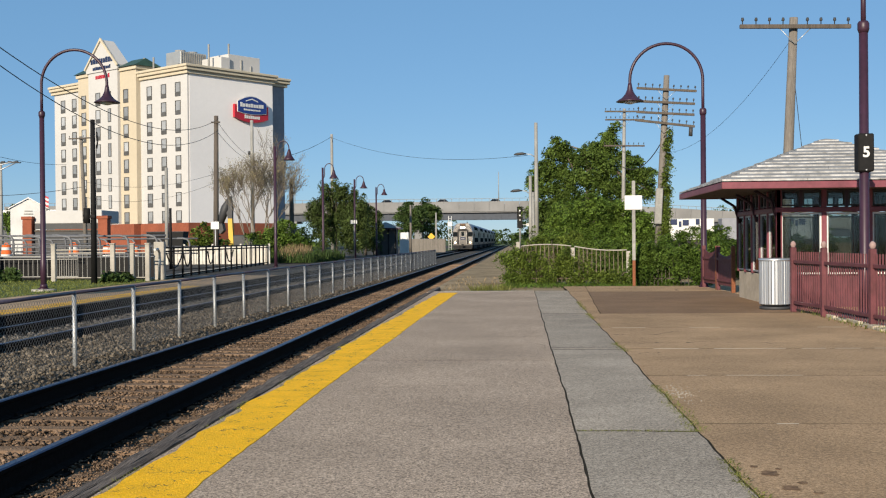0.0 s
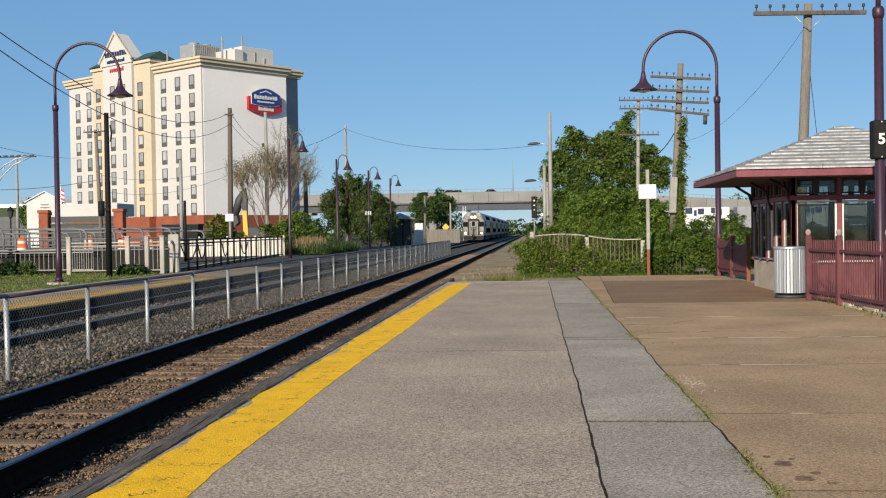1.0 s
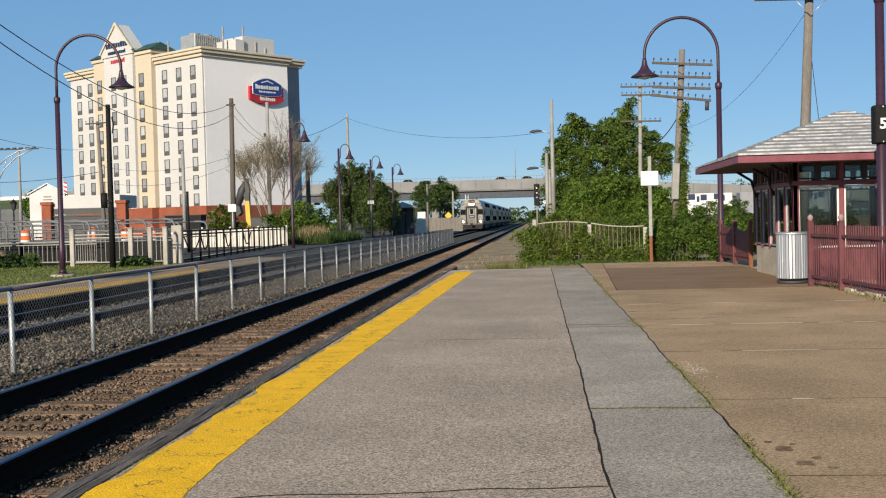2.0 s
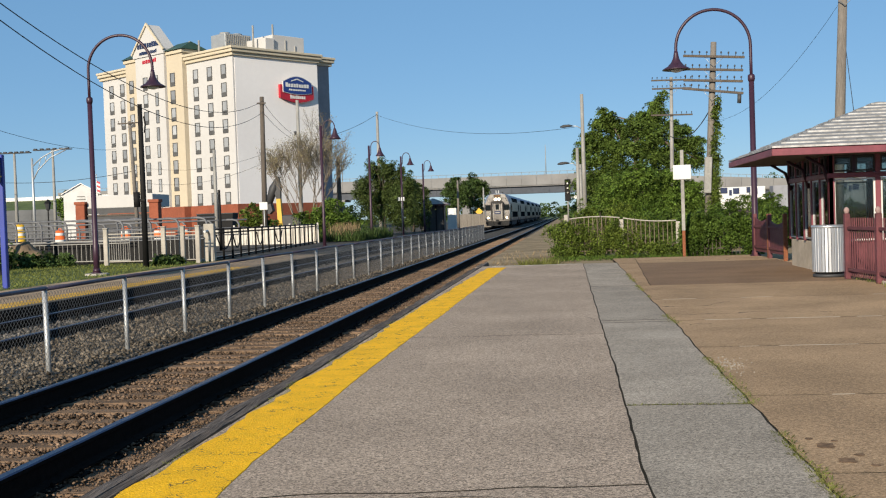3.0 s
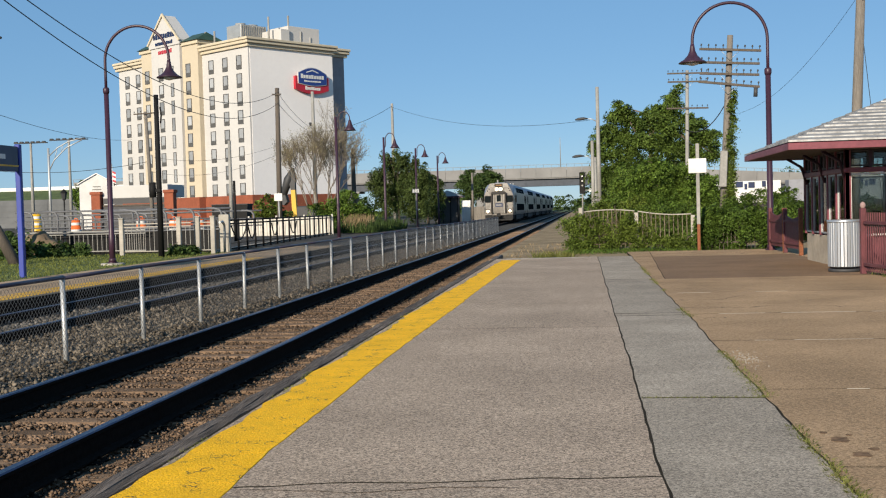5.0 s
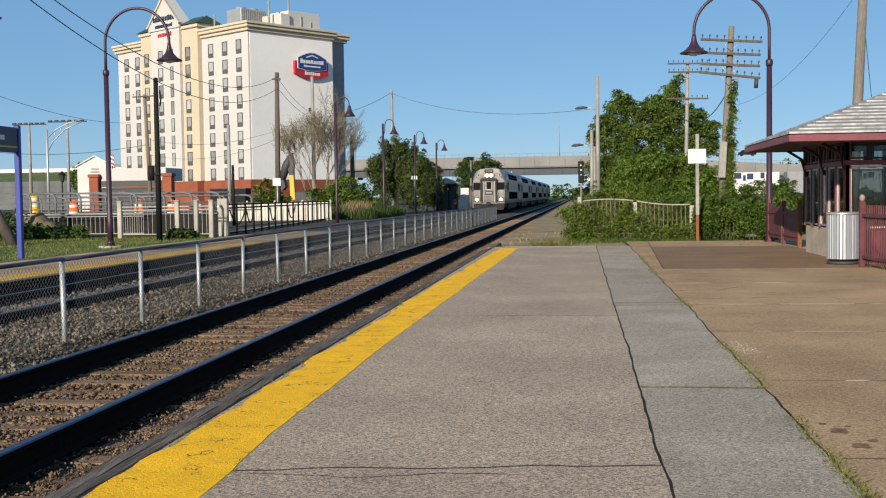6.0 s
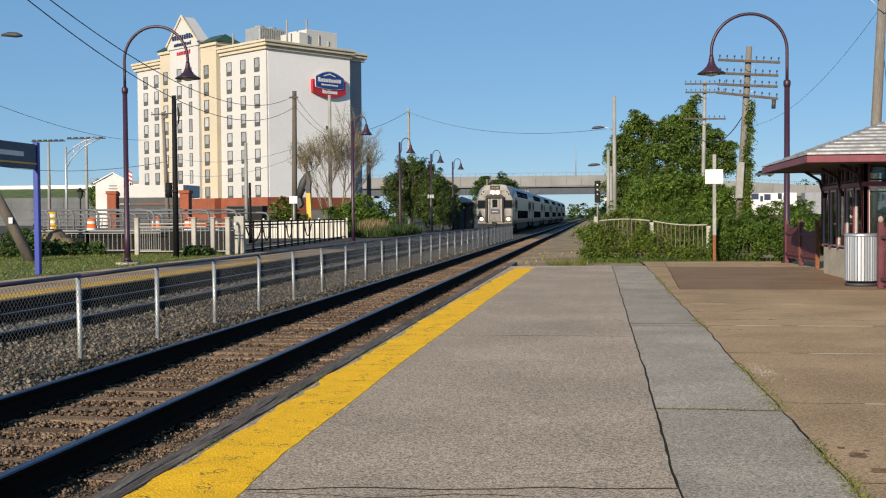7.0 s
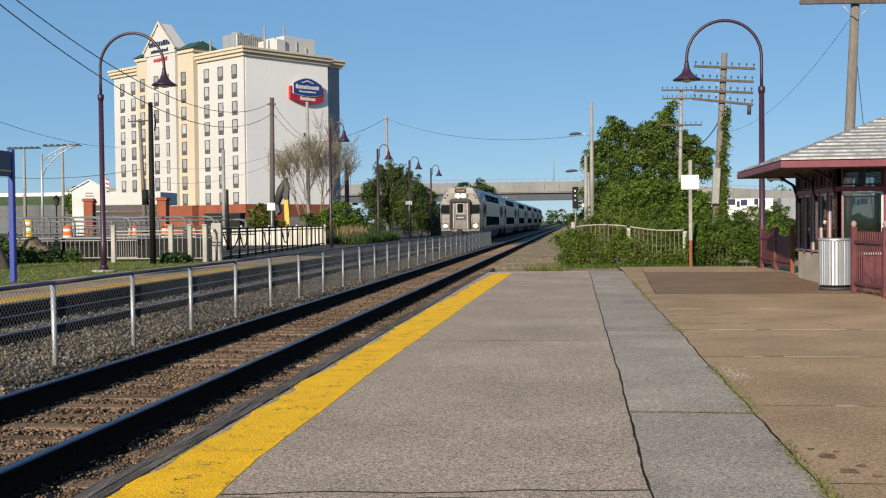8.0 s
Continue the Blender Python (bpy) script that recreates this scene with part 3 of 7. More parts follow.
def slab(xl, xr, yb, yt, gap, z=0.0, depth=0.06, step=0.18, ends=None):
    """A paving slab between uneven side lines xl(y), xr(y) and uneven end lines yb(x), yt(x)."""
    y0, y1 = yb(0.5 * (xl(0) + xr(0))), yt(0.5 * (xl(0) + xr(0)))
    n = max(2, int((y1 - y0) / step))
    ends = gap if ends is None else ends
    rag = lambda t, s: gap * (1.0 + 1.1 * noise.noise(Vector((t * 5.0, s, 3.3))))
    loop = []
    xa, xb = xl(y0) + gap, xr(y0) - gap
    k = max(2, int((xb - xa) / 0.15))
    loop += [(xa + (xb - xa) * i / k, yb(xa + (xb - xa) * i / k) + ends) for i in range(k)]
    loop += [(xr(y0 + (y1 - y0) * i / n) - rag(y0 + (y1 - y0) * i / n, 1.0), y0 + (y1 - y0) * i / n) if 0 < i else (xb, yb(xb) + ends) for i in range(n)]
    xa, xb = xl(y1) + gap, xr(y1) - gap
    loop += [(xb - (xb - xa) * i / k, yt(xb - (xb - xa) * i / k) - ends) for i in range(k)]
    loop += [(xl(y1 - (y1 - y0) * i / n) + rag(y1 - (y1 - y0) * i / n, 9.0), y1 - (y1 - y0) * i / n) if 0 < i else (xa, yt(xa) - ends) for i in range(n)]
    s = Shape()
    m = len(loop)
    cx, cy = sum(p[0] for p in loop) / m, sum(p[1] for p in loop) / m
    b = 0.003
    inner = [(p[0] + b * (1 if p[0] < cx else -1), p[1]) for p in loop]
    s.add([(x, y, z) for x, y in inner] + [(x, y, z - b) for x, y in loop] + [(x, y, z - depth) for x, y in loop],
          [tuple(range(m))] + [(i, (i + 1) % m, m + (i + 1) % m, m + i) for i in range(m)] + [(m + i, m + (i + 1) % m, 2 * m + (i + 1) % m, 2 * m + i) for i in range(m)])
    for i in range(1, 2 * m + 1):
        s.m[i] = 1
    return s


def line(c, amp=0.02, seed=0.0, freq=1.5):
    return lambda t: c + wob(t, amp, seed, freq)


def build_platform():
    pf = thing("platform", "weathered concrete station platform with worn joints", "platform", kind="structure")
    s = Shape().box(-2.405, 14, -12, 31.2, -0.5, -0.002).box(1.34, 14, 31.2, 34.0, -0.5, -0.0025)
    part("platform_base", s, M["crack_dirt"], pf)
    left, right = (lambda y: -2.385), edge_crack
    # exposed-aggregate slabs along the track
    cuts = [line(-8), line(-0.5), (lambda x: 5.86 + 0.11 * x + wob(x, 0.06, 21, 1.6) + wob(x, 0.03, 27, 7)), line(13.2, 0.03, 22), line(20.9, 0.02, 23), line(27.5, 0.02, 25), line(31.2, 0.03, 24)]
    for i, (a, b) in enumerate(zip(cuts, cuts[1:])):
        part("slab", slab(left, right, a, b, 0.0048, ends=0.012 if i in (1, 2) else 0.004), [M["concrete"], M["crack_dirt"]], pf)
    # smoother strip between two long joints
    cuts = [line(-8), line(3.0, 0.02, 30), line(8.3, 0.03, 31), line(14.45, 0.02, 32), line(14.75, 0.02, 33), line(21.5, 0.02, 34), line(31.17, 0.02, 35)]
    for a, b in zip(cuts, cuts[1:]):
        part("slab", slab(edge_crack, edge_grass, a, b, 0.0048, ends=0.017), [M["smooth_concrete"], M["crack_dirt"]], pf)
    # brown paving
    far = lambda y: 12.0
    cuts = [line(-8), line(4.2, 0.01, 40), line(6.12, 0.01, 46), line(8.65, 0.01, 41), line(11.7, 0.01, 42), line(14.55, 0.015, 43), line(18.0, 0.01, 47), line(21.4, 0.02, 44)]
    for i, (a, b) in enumerate(zip(cuts, cuts[1:])):
        part("slab", slab(edge_grass, far, a, b, 0.005, ends=0.016 if i in (4, 5) else 0.008, z=0.0), [M["brown_paving"], M["crack_dirt"]], pf)
    jr = random.Random(77)
    for y, w in ((4.2, 0.002), (6.12, 0.002), (8.65, 0.003), (11.7, 0.004), (14.55, 0.009), (18.0, 0.004)):
        x = 1.36 + jr.uniform(0, 0.5)
        while x < 11:
            ln = jr.uniform(0.15, 0.9)
            if jr.random() < (0.75 if w > 0.005 else 0.4):
                part("joint_filler", Shape().box(x, x + ln, y - w * jr.uniform(0.5, 1.1), y + w * jr.uniform(0.5, 1.1), -0.05, 0.0015), M["cast"], pf, "pale mortar joint")
            x += ln + jr.uniform(0.02, 0.3)

    def hairline(pts, w, seed):
        """A crack as a thin dirt-filled line that wanders."""
        s, k = Shape(), []
        for (xa, ya), (xb, yb) in zip(pts, pts[1:]):
            n = max(3, int(math.hypot(xb - xa, yb - ya) / 0.05))
            k += [(xa + (xb - xa) * i / n, ya + (yb - ya) * i / n) for i in range(n)]
        vs = []
        for i, (x, y) in enumerate(k):
            d = wob(i * 0.05, 0.045, seed, 2.0) + wob(i * 0.05, 0.018, seed + 4, 9.0)
            g = w * (0.35 + 0.9 * abs(noise.noise(Vector((i * 0.17, seed, 2.0)))) + 0.25) * min(1.0, i / 4, (len(k) - 1 - i) / 4)
            vs += [(x, y + d - g, 0.0022), (x, y + d + g, 0.0022)]
        s.add(vs, [(2 * i, 2 * i + 2, 2 * i + 3, 2 * i + 1) for i in range(len(k) - 1)])
        part("crack", s, M["crack_dirt"], pf, "dirt-filled hairline crack")

    hairline([(-1.85, 5.62), (-1.2, 5.55), (-0.75, 5.68), (-0.2, 5.66)], 0.006, 1)
    hairline([(-0.45, 6.0), (0.1, 6.3), (0.36, 6.62)], 0.003, 2)
    hairline([(-1.8, 10.6), (-0.9, 10.9), (0.2, 10.8)], 0.003, 3)
    hairline([(-1.7, 12.9), (-0.6, 13.3), (0.36, 13.1)], 0.004, 4)
    hairline([(-1.6, 16.2), (-0.3, 16.5), (0.38, 16.4)], 0.004, 5)
    hairline([(0.5, 18.0), (0.9, 18.4), (1.2, 18.2)], 0.006, 6)
    hairline([(0.45, 24.5), (0.8, 24.2), (1.25, 24.9)], 0.01, 7)
    hairline([(1.6, 16.0), (2.4, 16.3), (3.3, 16.1)], 0.005, 8)
    hairline([(2.1, 8.0), (2.2, 7.6), (2.5, 7.1), (2.6, 6.5)], 0.004, 9)
    part("slab", slab(edge_grass, lambda y: 1.5 + 0.035 * (y - 21.4) + wob(y, 0.02, 50, 0.5), line(21.4, 0.02, 44), line(33.9), 0.004, z=0.0), [M["brown_paving"], M["crack_dirt"]], pf)
    part("slab", slab(lambda y: 1.5 + 0.035 * (y - 21.4) + wob(y, 0.02, 50, 0.5), lambda y: 5.4, line(21.4, 0.02, 44), line(30.4, 0.05, 52, 0.7), 0.004, z=0.0), [M["dark_paving"], M["crack_dirt"]], pf, "darker patch of brown paving")
    part("slab", slab(lambda y: 1.5 + 0.035 * (y - 21.4) + wob(y, 0.02, 50, 0.5), lambda y: 12.0, line(30.4, 0.05, 52, 0.7), line(33.9), 0.004, z=0.0), [M["brown_paving"], M["crack_dirt"]], pf)
    part("slab", slab(lambda y: 5.4, lambda y: 12.0, line(21.4, 0.02, 44), line(30.4, 0.05, 52, 0.7), 0.004, z=0.0), [M["brown_paving"], M["crack_dirt"]], pf)
    # painted edge line, 4 mm proud, in lengths
    for a, b in ((-9.0, 30.2),):
        part("yellow_line", slab(edge_yellow_l, edge_yellow_r, line(a, 0.0), line(b, 0.0), 0.001, z=0.004, depth=0.006), [M["yellow"], M["yellow"]], pf, "worn yellow painted safety line")
    # dark stains on the brown paving
    rnd = random.Random(14)
    for x, y, r in ((1.47, 6.82, 0.07), (1.50, 6.42, 0.065), (1.60, 6.56, 0.035), (1.42, 7.02, 0.03), (1.55, 6.95, 0.025), (1.62, 6.3, 0.03)):
        s = Shape()
        k = 22
        ring = [(x + r * (1 + 0.45 * noise.noise(Vector((math.cos(a) * 1.6, math.sin(a) * 1.6, x * 9)))) * math.cos(a) * 0.8, y + r * (1 + 0.5 * noise.noise(Vector((math.cos(a) * 2.2, math.sin(a) * 2.2, y * 5)))) * math.sin(a)) for a in (2 * math.pi * i / k for i in range(k))]
        s.add([(px, py, 0.003) for px, py in ring], [tuple(range(k))])
        part("stain", s, M["stain"], pf, "dark brown stain")
    # weathered edge timbers
    rnd = random.Random(4)
    y = -9.0
    while y < 31:
        ln = rnd.uniform(2.2, 3.6)
        for k, (xa, xb, zz) in enumerate(((-2.675, -2.545, -0.05), (-2.535, -2.407, -0.012))):
            s = Shape()
            n = int(ln / 0.2)
            vs, fs = [], []
            sd = rnd.uniform(0, 90)
            for i in range(n + 1):
                yy = y + ln * i / n
                d = wob(yy, 0.03, sd, 1.2)
                e = wob(yy, 0.022, sd + 3, 2.0)
                vs += [(xa + d, yy, -0.42), (xa + d, yy, zz - 0.03 + e), (xa + 0.03 + d, yy, zz + e), (xb - 0.02 + d * 0.3, yy, zz + e * 0.6), (xb + d * 0.3, yy, zz - 0.03), (xb + d * 0.3, yy, -0.42)]
            for i in range(n):
                fs += [(i * 6 + k2, i * 6 + k2 + 1, i * 6 + k2 + 7, i * 6 + k2 + 6) for k2 in range(5)]
            fs += [tuple(range(6)), tuple(n * 6 + k2 for k2 in range(6))]
            part("edge_timber", s.add(vs, fs), M["old_timber"], pf, "grey weathered splintered edge timber")
        y += ln + 0.01
    # worn pale strip along the end of the slabs
    jr = random.Random(41)
    x = -2.1
    while x < 0.3:
        ln = jr.uniform(0.25, 0.6)
        part("end_strip", Shape().box(x, min(x + ln, 0.36), 30.98 + jr.uniform(-0.03, 0.05), 31.19, -0.05, 0.0035), M["cast"], pf, "pale worn end strip")
        x += ln + 0.012
    # broken kerb at the far end
    s = Shape()
    for i in (0, 1, 2, 4):
        x = -2.6 + i * 0.42
        s.box(x, x + 0.40, 31.25 + rnd.uniform(-0.03, 0.03), 31.45, -0.2, -0.01 + rnd.uniform(-0.05, 0.03), 0.02)
    part("kerb", s, M["concrete"], pf, "broken concrete kerb at the platform end")


build_platform()


def blades(name, label, places, height, width, material, seed, lean=0.35, category="grass"):
    """Blades of grass or small leaves standing up, one mesh."""
    rng = np.random.default_rng(seed)
    n = len(places)
    a = rng.uniform(0, 2 * np.pi, n)
    h = height * rng.uniform(0.5, 1.2, n)
    d = np.stack([np.cos(a), np.sin(a), 0 * a], -1)
    tip = places + np.stack([rng.normal(0, lean, n) * h, rng.normal(0, lean, n) * h, h], -1)
    mid = places * 0.5 + tip * 0.5 + rng.normal(0, 0.1, (n, 3)) * h[:, None]
    w = width * rng.uniform(0.6, 1.3, n)[:, None]
    v = np.stack([places - d * w, places + d * w, mid + d * w * 0.8, mid - d * w * 0.8, tip], 1)
    o = np.arange(n)[:, None] * 5
    f = np.concatenate([o + [0, 1, 2], o + [0, 2, 3], o + [3, 2, 4]])
    return tagged(new(name, many(name, v.reshape(-1, 3), f, material)), label, category, kind="stuff")


def joint_weeds():
    rng = np.random.default_rng(8)
    y = 5.3 + 25 * rng.random(8000) ** 1.5
    keep = np.array([noise.noise(Vector((v * 0.9, 4.4, 0))) for v in y]) > np.where(y > 12, 0.0, -0.25)
    y = y[keep]
    x = np.array([edge_grass(v) for v in y]) + rng.normal(0, 0.02, len(y)) * (1 + (np.abs(y - 8.6) < 1.3))
    blades("joint_weeds", "short green weeds growing along the paving joint", np.stack([x, y, np.full(len(y), -0.02)], -1), 0.034, 0.006, M["weed"], 9, 0.9)
    x = 0.4 + 0.85 * rng.random(300)
    y = 8.3 + rng.normal(0, 0.012, 300)
    blades("joint_moss", "low moss in the cross joint of the platform", np.stack([x, y, np.full(300, -0.02)], -1), 0.03, 0.006, M["weed"], 10, 0.6)


joint_weeds()
rng = np.random.default_rng(17)
p = np.stack([rng.normal(1.42, 0.07, 160), rng.normal(10.4, 0.3, 160), np.full(160, 0.002)], -1)
pebbles("edge_rubble", "tan rubble and wood chips along the platform edge", np.stack([rng.normal(-2.72, 0.05, 420), 5 + 24 * rng.random(420) ** 1.5, np.full(420, -0.22) + rng.uniform(-0.06, 0.06, 420)], -1), rng.uniform(0.02, 0.055, 420), M["dry_dirt"], 19)
y = 5 + 20 * rng.random(5000) ** 1.6
keep = np.array([noise.noise(Vector((v * 1.3, 7.7, 0))) for v in y]) > -0.1
y = y[keep]
x = np.array([edge_yellow_l(v) for v in y]) - np.abs(rng.normal(0, 0.022, len(y)))
blades("edge_moss", "low moss and weeds between the edge timber and the paint", np.stack([x, y, np.full(len(y), -0.012)], -1), 0.02, 0.004, M["weed"], 20, 0.9)
pebbles("spilled_grit", "pale grit spilled beside the paving joint", p, rng.uniform(0.003, 0.008, 160), M["cast"], 18)


# ---- mesh fence between the tracks ----
FX, F0, FSTEP = -5.92, 10.04, 2.312


def build_mesh_fence():
    fn = thing("mesh_fence", "low galvanised chain-link fence with a dark top rail between the tracks", "fence")
    n = 31
    post = Shape().tube([(0, 0, -0.35), (0, 0, 0.95)], 0.03, 10).tube([(0, 0, 0.95), (0, 0, 0.975)], [0.036, 0.02], 10).mesh("post", M["galv"])
    rnd = random.Random(3)
    step, h = 0.075, 0.88
    vs, fs = [], []
    k = int(FSTEP / step)
    for sgn in (1, -1):
        for i in range(-int(h / step), k + 1):
            ya, yb = i * step, i * step + h
            za, zb = 0.05, 0.05 + h
            if ya < 0:
                za, ya = za - ya, 0.0
            if yb > FSTEP:
                zb, yb = zb - (yb - FSTEP), FSTEP
            if yb - ya < 0.03:
                continue
            if sgn < 0:
                ya, yb = FSTEP - ya, FSTEP - yb
            o = len(vs)
            r, x = 0.0021, 0.002 * sgn
            for yy, zz in ((ya, za), (yb, zb)):
                vs += [(x - r, yy, zz - r), (x + r, yy, zz - r), (x, yy, zz + r * 1.3)]
            fs += [(o, o + 1, o + 4, o + 3), (o + 1, o + 2, o + 5, o + 4), (o + 2, o, o + 3, o + 5)]
    net = many("wire_mesh", np.array(vs), np.array(fs), M["wire"])
    for i in range(n):
        y = F0 + i * FSTEP
        z = -0.22
        part("post", post, None, fn, m=pose(FX, y, z, rnd.uniform(-0.8, 0.8), rnd.uniform(-0.8, 0.8)))
        if i < n - 1:
            part("wire_mesh", net, None, fn, m=pose(FX + 0.03, y, z))
            part("top_rail", Shape().tube([(FX, y, z + 0.965 + rnd.uniform(-0.006, 0.006)), (FX, y + FSTEP, z + 0.965 + rnd.uniform(-0.006, 0.006))], 0.024, 8), M["top_rail"], fn, "dark purple-grey top rail")
    s = Shape().tube([(0, 0, 0), (0, 0.55, 0.9)], 0.02, 6)
    part("brace", s, M["dark"], fn, m=pose(FX + 0.06, F0 + 22 * FSTEP, -0.22))


build_mesh_fence()


# ---- far platform ----
def build_far_platform():
    pf = thing("far_platform", "far station platform of brown paving with a yellow edge line", "platform", kind="structure")
    part("platform_body", Shape().box(-13.5, -10.25, 4, 135, -0.5, 0.0, 0.02), M["far_paving"], pf)
    s = Shape().box(-10.98, -10.3, 4, 36, 0.0, 0.004)
    part("yellow_line", s, M["faded_yellow"], pf, "yellow painted safety line")
    part("asphalt_strip", Shape().box(-13.48, -10.27, 47.5, 135, 0.0, 0.005), M["asphalt"], pf, "grey asphalt further along")
    # Near-black colour stands in for the shade on the platform's edge face.
    part("edge_timber", Shape().box(-10.247, -10.12, 4, 135, -0.5, -0.02, 0.02), M["rail_side"], pf, "edge timber, near-black for its shaded face")


build_far_platform()
p, _ = scatter(30000, -23, -13.55, 19, 44, -0.05, 30)
blades("lawn_grass", "short green lawn grass behind the far platform", p, 0.055, 0.01, M["lawn"], 31, 0.6)


# ---- lamps on curved posts ----
def arch_points(x0, x1, z0, top, n=16):
    pts = []
    cx, r = (x0 + x1) / 2, (x1 - x0) / 2
    for i in range(n + 1):
        a = math.pi * i / n
        pts.append((cx - r * math.cos(a), 0, z0 + (top - z0) * math.sin(a)))
    return pts


def crook_lamp(lift):
    """A crook lamp: straight post, arch to +x, bell shade; lift lengthens the post."""
    lamp = thing("platform_lamp", "dark maroon crook lamp post with a bell-shaped shade", "lamp post", group="platform lamps")
    s = Shape().tube([(0, 0, 0), (0, 0, 0.9), (0, 0, 0.92), (0, 0, 5.1 + lift)], [0.095, 0.095, 0.085, 0.075], 14)
    up = pose(0, 0, lift)
    part("post", s, M["lamp_maroon"], lamp)
    part("base_plate", Shape().tube([(0, 0, 0.0), (0, 0, 0.04)], 0.16, 12).tube([(0, 0, 0.04), (0, 0, 0.16)], [0.125, 0.10], 12), M["lamp_maroon"], lamp)
    part("collar", Shape().tube([(0, 0, 5.02), (0, 0, 5.08), (0, 0, 5.18), (0, 0, 5.22)], [0.08, 0.1, 0.1, 0.075], 14), M["lamp_maroon"], lamp, m=up)
    path = [(0, 0, 5.1), (0, 0, 5.6), (0, 0, 6.0)] + arch_points(0, 2.08, 6.05, 7.10, 24) + [(2.08, 0, 5.95), (2.08, 0, 5.85)]
    part("arch", Shape().tube(path, 0.045, 12), M["lamp_maroon"], lamp, m=up)
    bell = [(2.08, 0, 5.98), (2.08, 0, 5.9), (2.08, 0, 5.78), (2.08, 0, 5.66), (2.08, 0, 5.55), (2.08, 0, 5.47), (2.08, 0, 5.44)]
    part("shade", Shape().tube(bell, [0.05, 0.065, 0.085, 0.14, 0.24, 0.38, 0.40], 20), M["lamp_maroon"], lamp, "bell-shaped dark maroon shade", m=up)
    part("bulb_glass", Shape().tube([(2.08, 0, 5.44), (2.08, 0, 5.40), (2.08, 0, 5.37)], [0.2, 0.16, 0.05], 12), M["white"], lamp, "white lamp glass", m=up)
    return lamp


lamp0 = crook_lamp(0.31)
lamp0.matrix_world = pose(-14.78, 34.2, 0.0)
footing = solid("lamp_footing", Shape().tube([(0, 0, -0.3), (0, 0, 0.0)], [0.42, 0.36], 10), M["cast"], "pale concrete footing of a lamp post", "footing", group="lamp footings", m=pose(-14.78, 34.2, -0.0))
lamp1 = crook_lamp(-0.07)
lamp1.matrix_world = pose(5.29, 33.0, -0.004, 0, 0, 180)
copy_thing(lamp1, pose(5.98, 20.1, -0.004))


def hook_lamp():
    lamp = thing("hook_lamp", "maroon lamp post with a small hook arm and bell shade", "lamp post", group="hook lamps")
    part("post", Shape().tube([(0, 0, 0), (0, 0, 1.0), (0, 0, 6.9)], [0.1, 0.09, 0.075], 12), M["lamp_maroon"], lamp)
    part("base_plate", Shape().tube([(0, 0, 0.0), (0, 0, 0.05)], 0.17, 12), M["lamp_maroon"], lamp)
    part("arm", Shape().tube([(0.05, 0, 6.1), (0.14, 0, 6.3), (0.14, 0, 6.7)] + arch_points(0.14, 0.82, 6.75, 7.2, 10) + [(0.82, 0, 6.62)], 0.032, 8), M["lamp_maroon"], lamp)
    part("shade", Shape().tube([(0.82, 0, 6.72), (0.82, 0, 6.6), (0.82, 0, 6.4), (0.82, 0, 6.22), (0.82, 0, 6.1)], [0.06, 0.1, 0.15, 0.26, 0.35], 16), M["lamp_maroon"], lamp, "dark maroon bell shade")
    return lamp


hook0 = hook_lamp()
hook0.matrix_world = pose(-13.88, 63.6, -0.05)
for x, y in ((-14.45, 82.5), (-14.45, 98.5), (-14.45, 113.5)):
    copy_thing(hook0, pose(x, y, -0.05))


def number_sign():
    sg = thing("platform_number_sign", "black number sign strapped to a lamp post", "sign", m=pose(5.98, 20.1, 2.86))
    part("panel", Shape().box(-0.135, 0.135, -0.13, 0.13, -0.33, 0.33, 0.02), M["black"], sg)
    for z in (-0.3, 0.3):
        part("bolt", Shape().tube([(0, -0.135, z), (0, -0.128, z)], 0.014, 8), M["galv"], sg)
    cu = bpy.data.curves.new("numeral", "FONT")
    cu.body, cu.size, cu.extrude, cu.align_x, cu.align_y = "5", 0.25, 0.002, "CENTER", "CENTER"
    cu.offset = 0.008
    tmp = new("numeral", cu)
    dg = bpy.context.evaluated_depsgraph_get()
    me = bpy.data.meshes.new_from_object(tmp.evaluated_get(dg))
    bpy.data.objects.remove(tmp)
    me.materials.append(M["white"])
    part("numeral", me, None, sg, "white numeral 5", m=pose(0, -0.134, 0.0, 90, 0, 0))


number_sign()


# ---- hotel ----
HOTEL = pose(-50.55, 170, 0, 0, 0, math.degrees(math.atan2(0.803, 0.595)))


def blocks(a, b, z0, z1, d0, d1, n, seed, along="x"):
    """A row of plain upright blocks where lettering stands."""
    rnd = random.Random(seed)
    s = Shape()
    w = (b - a) / n
    for i in range(n):
        p, q = a + i * w + 0.06 * w, a + (i + 1) * w - rnd.uniform(0.1, 0.2) * w
        top = z1 if i == 0 else z1 - rnd.uniform(0.12, 0.3) * (z1 - z0)
        if along == "x":
            s.box(p, q, d0, d1, z0, top)
        else:
            s.box(d0, d1, p, q, z0, top)
    return s


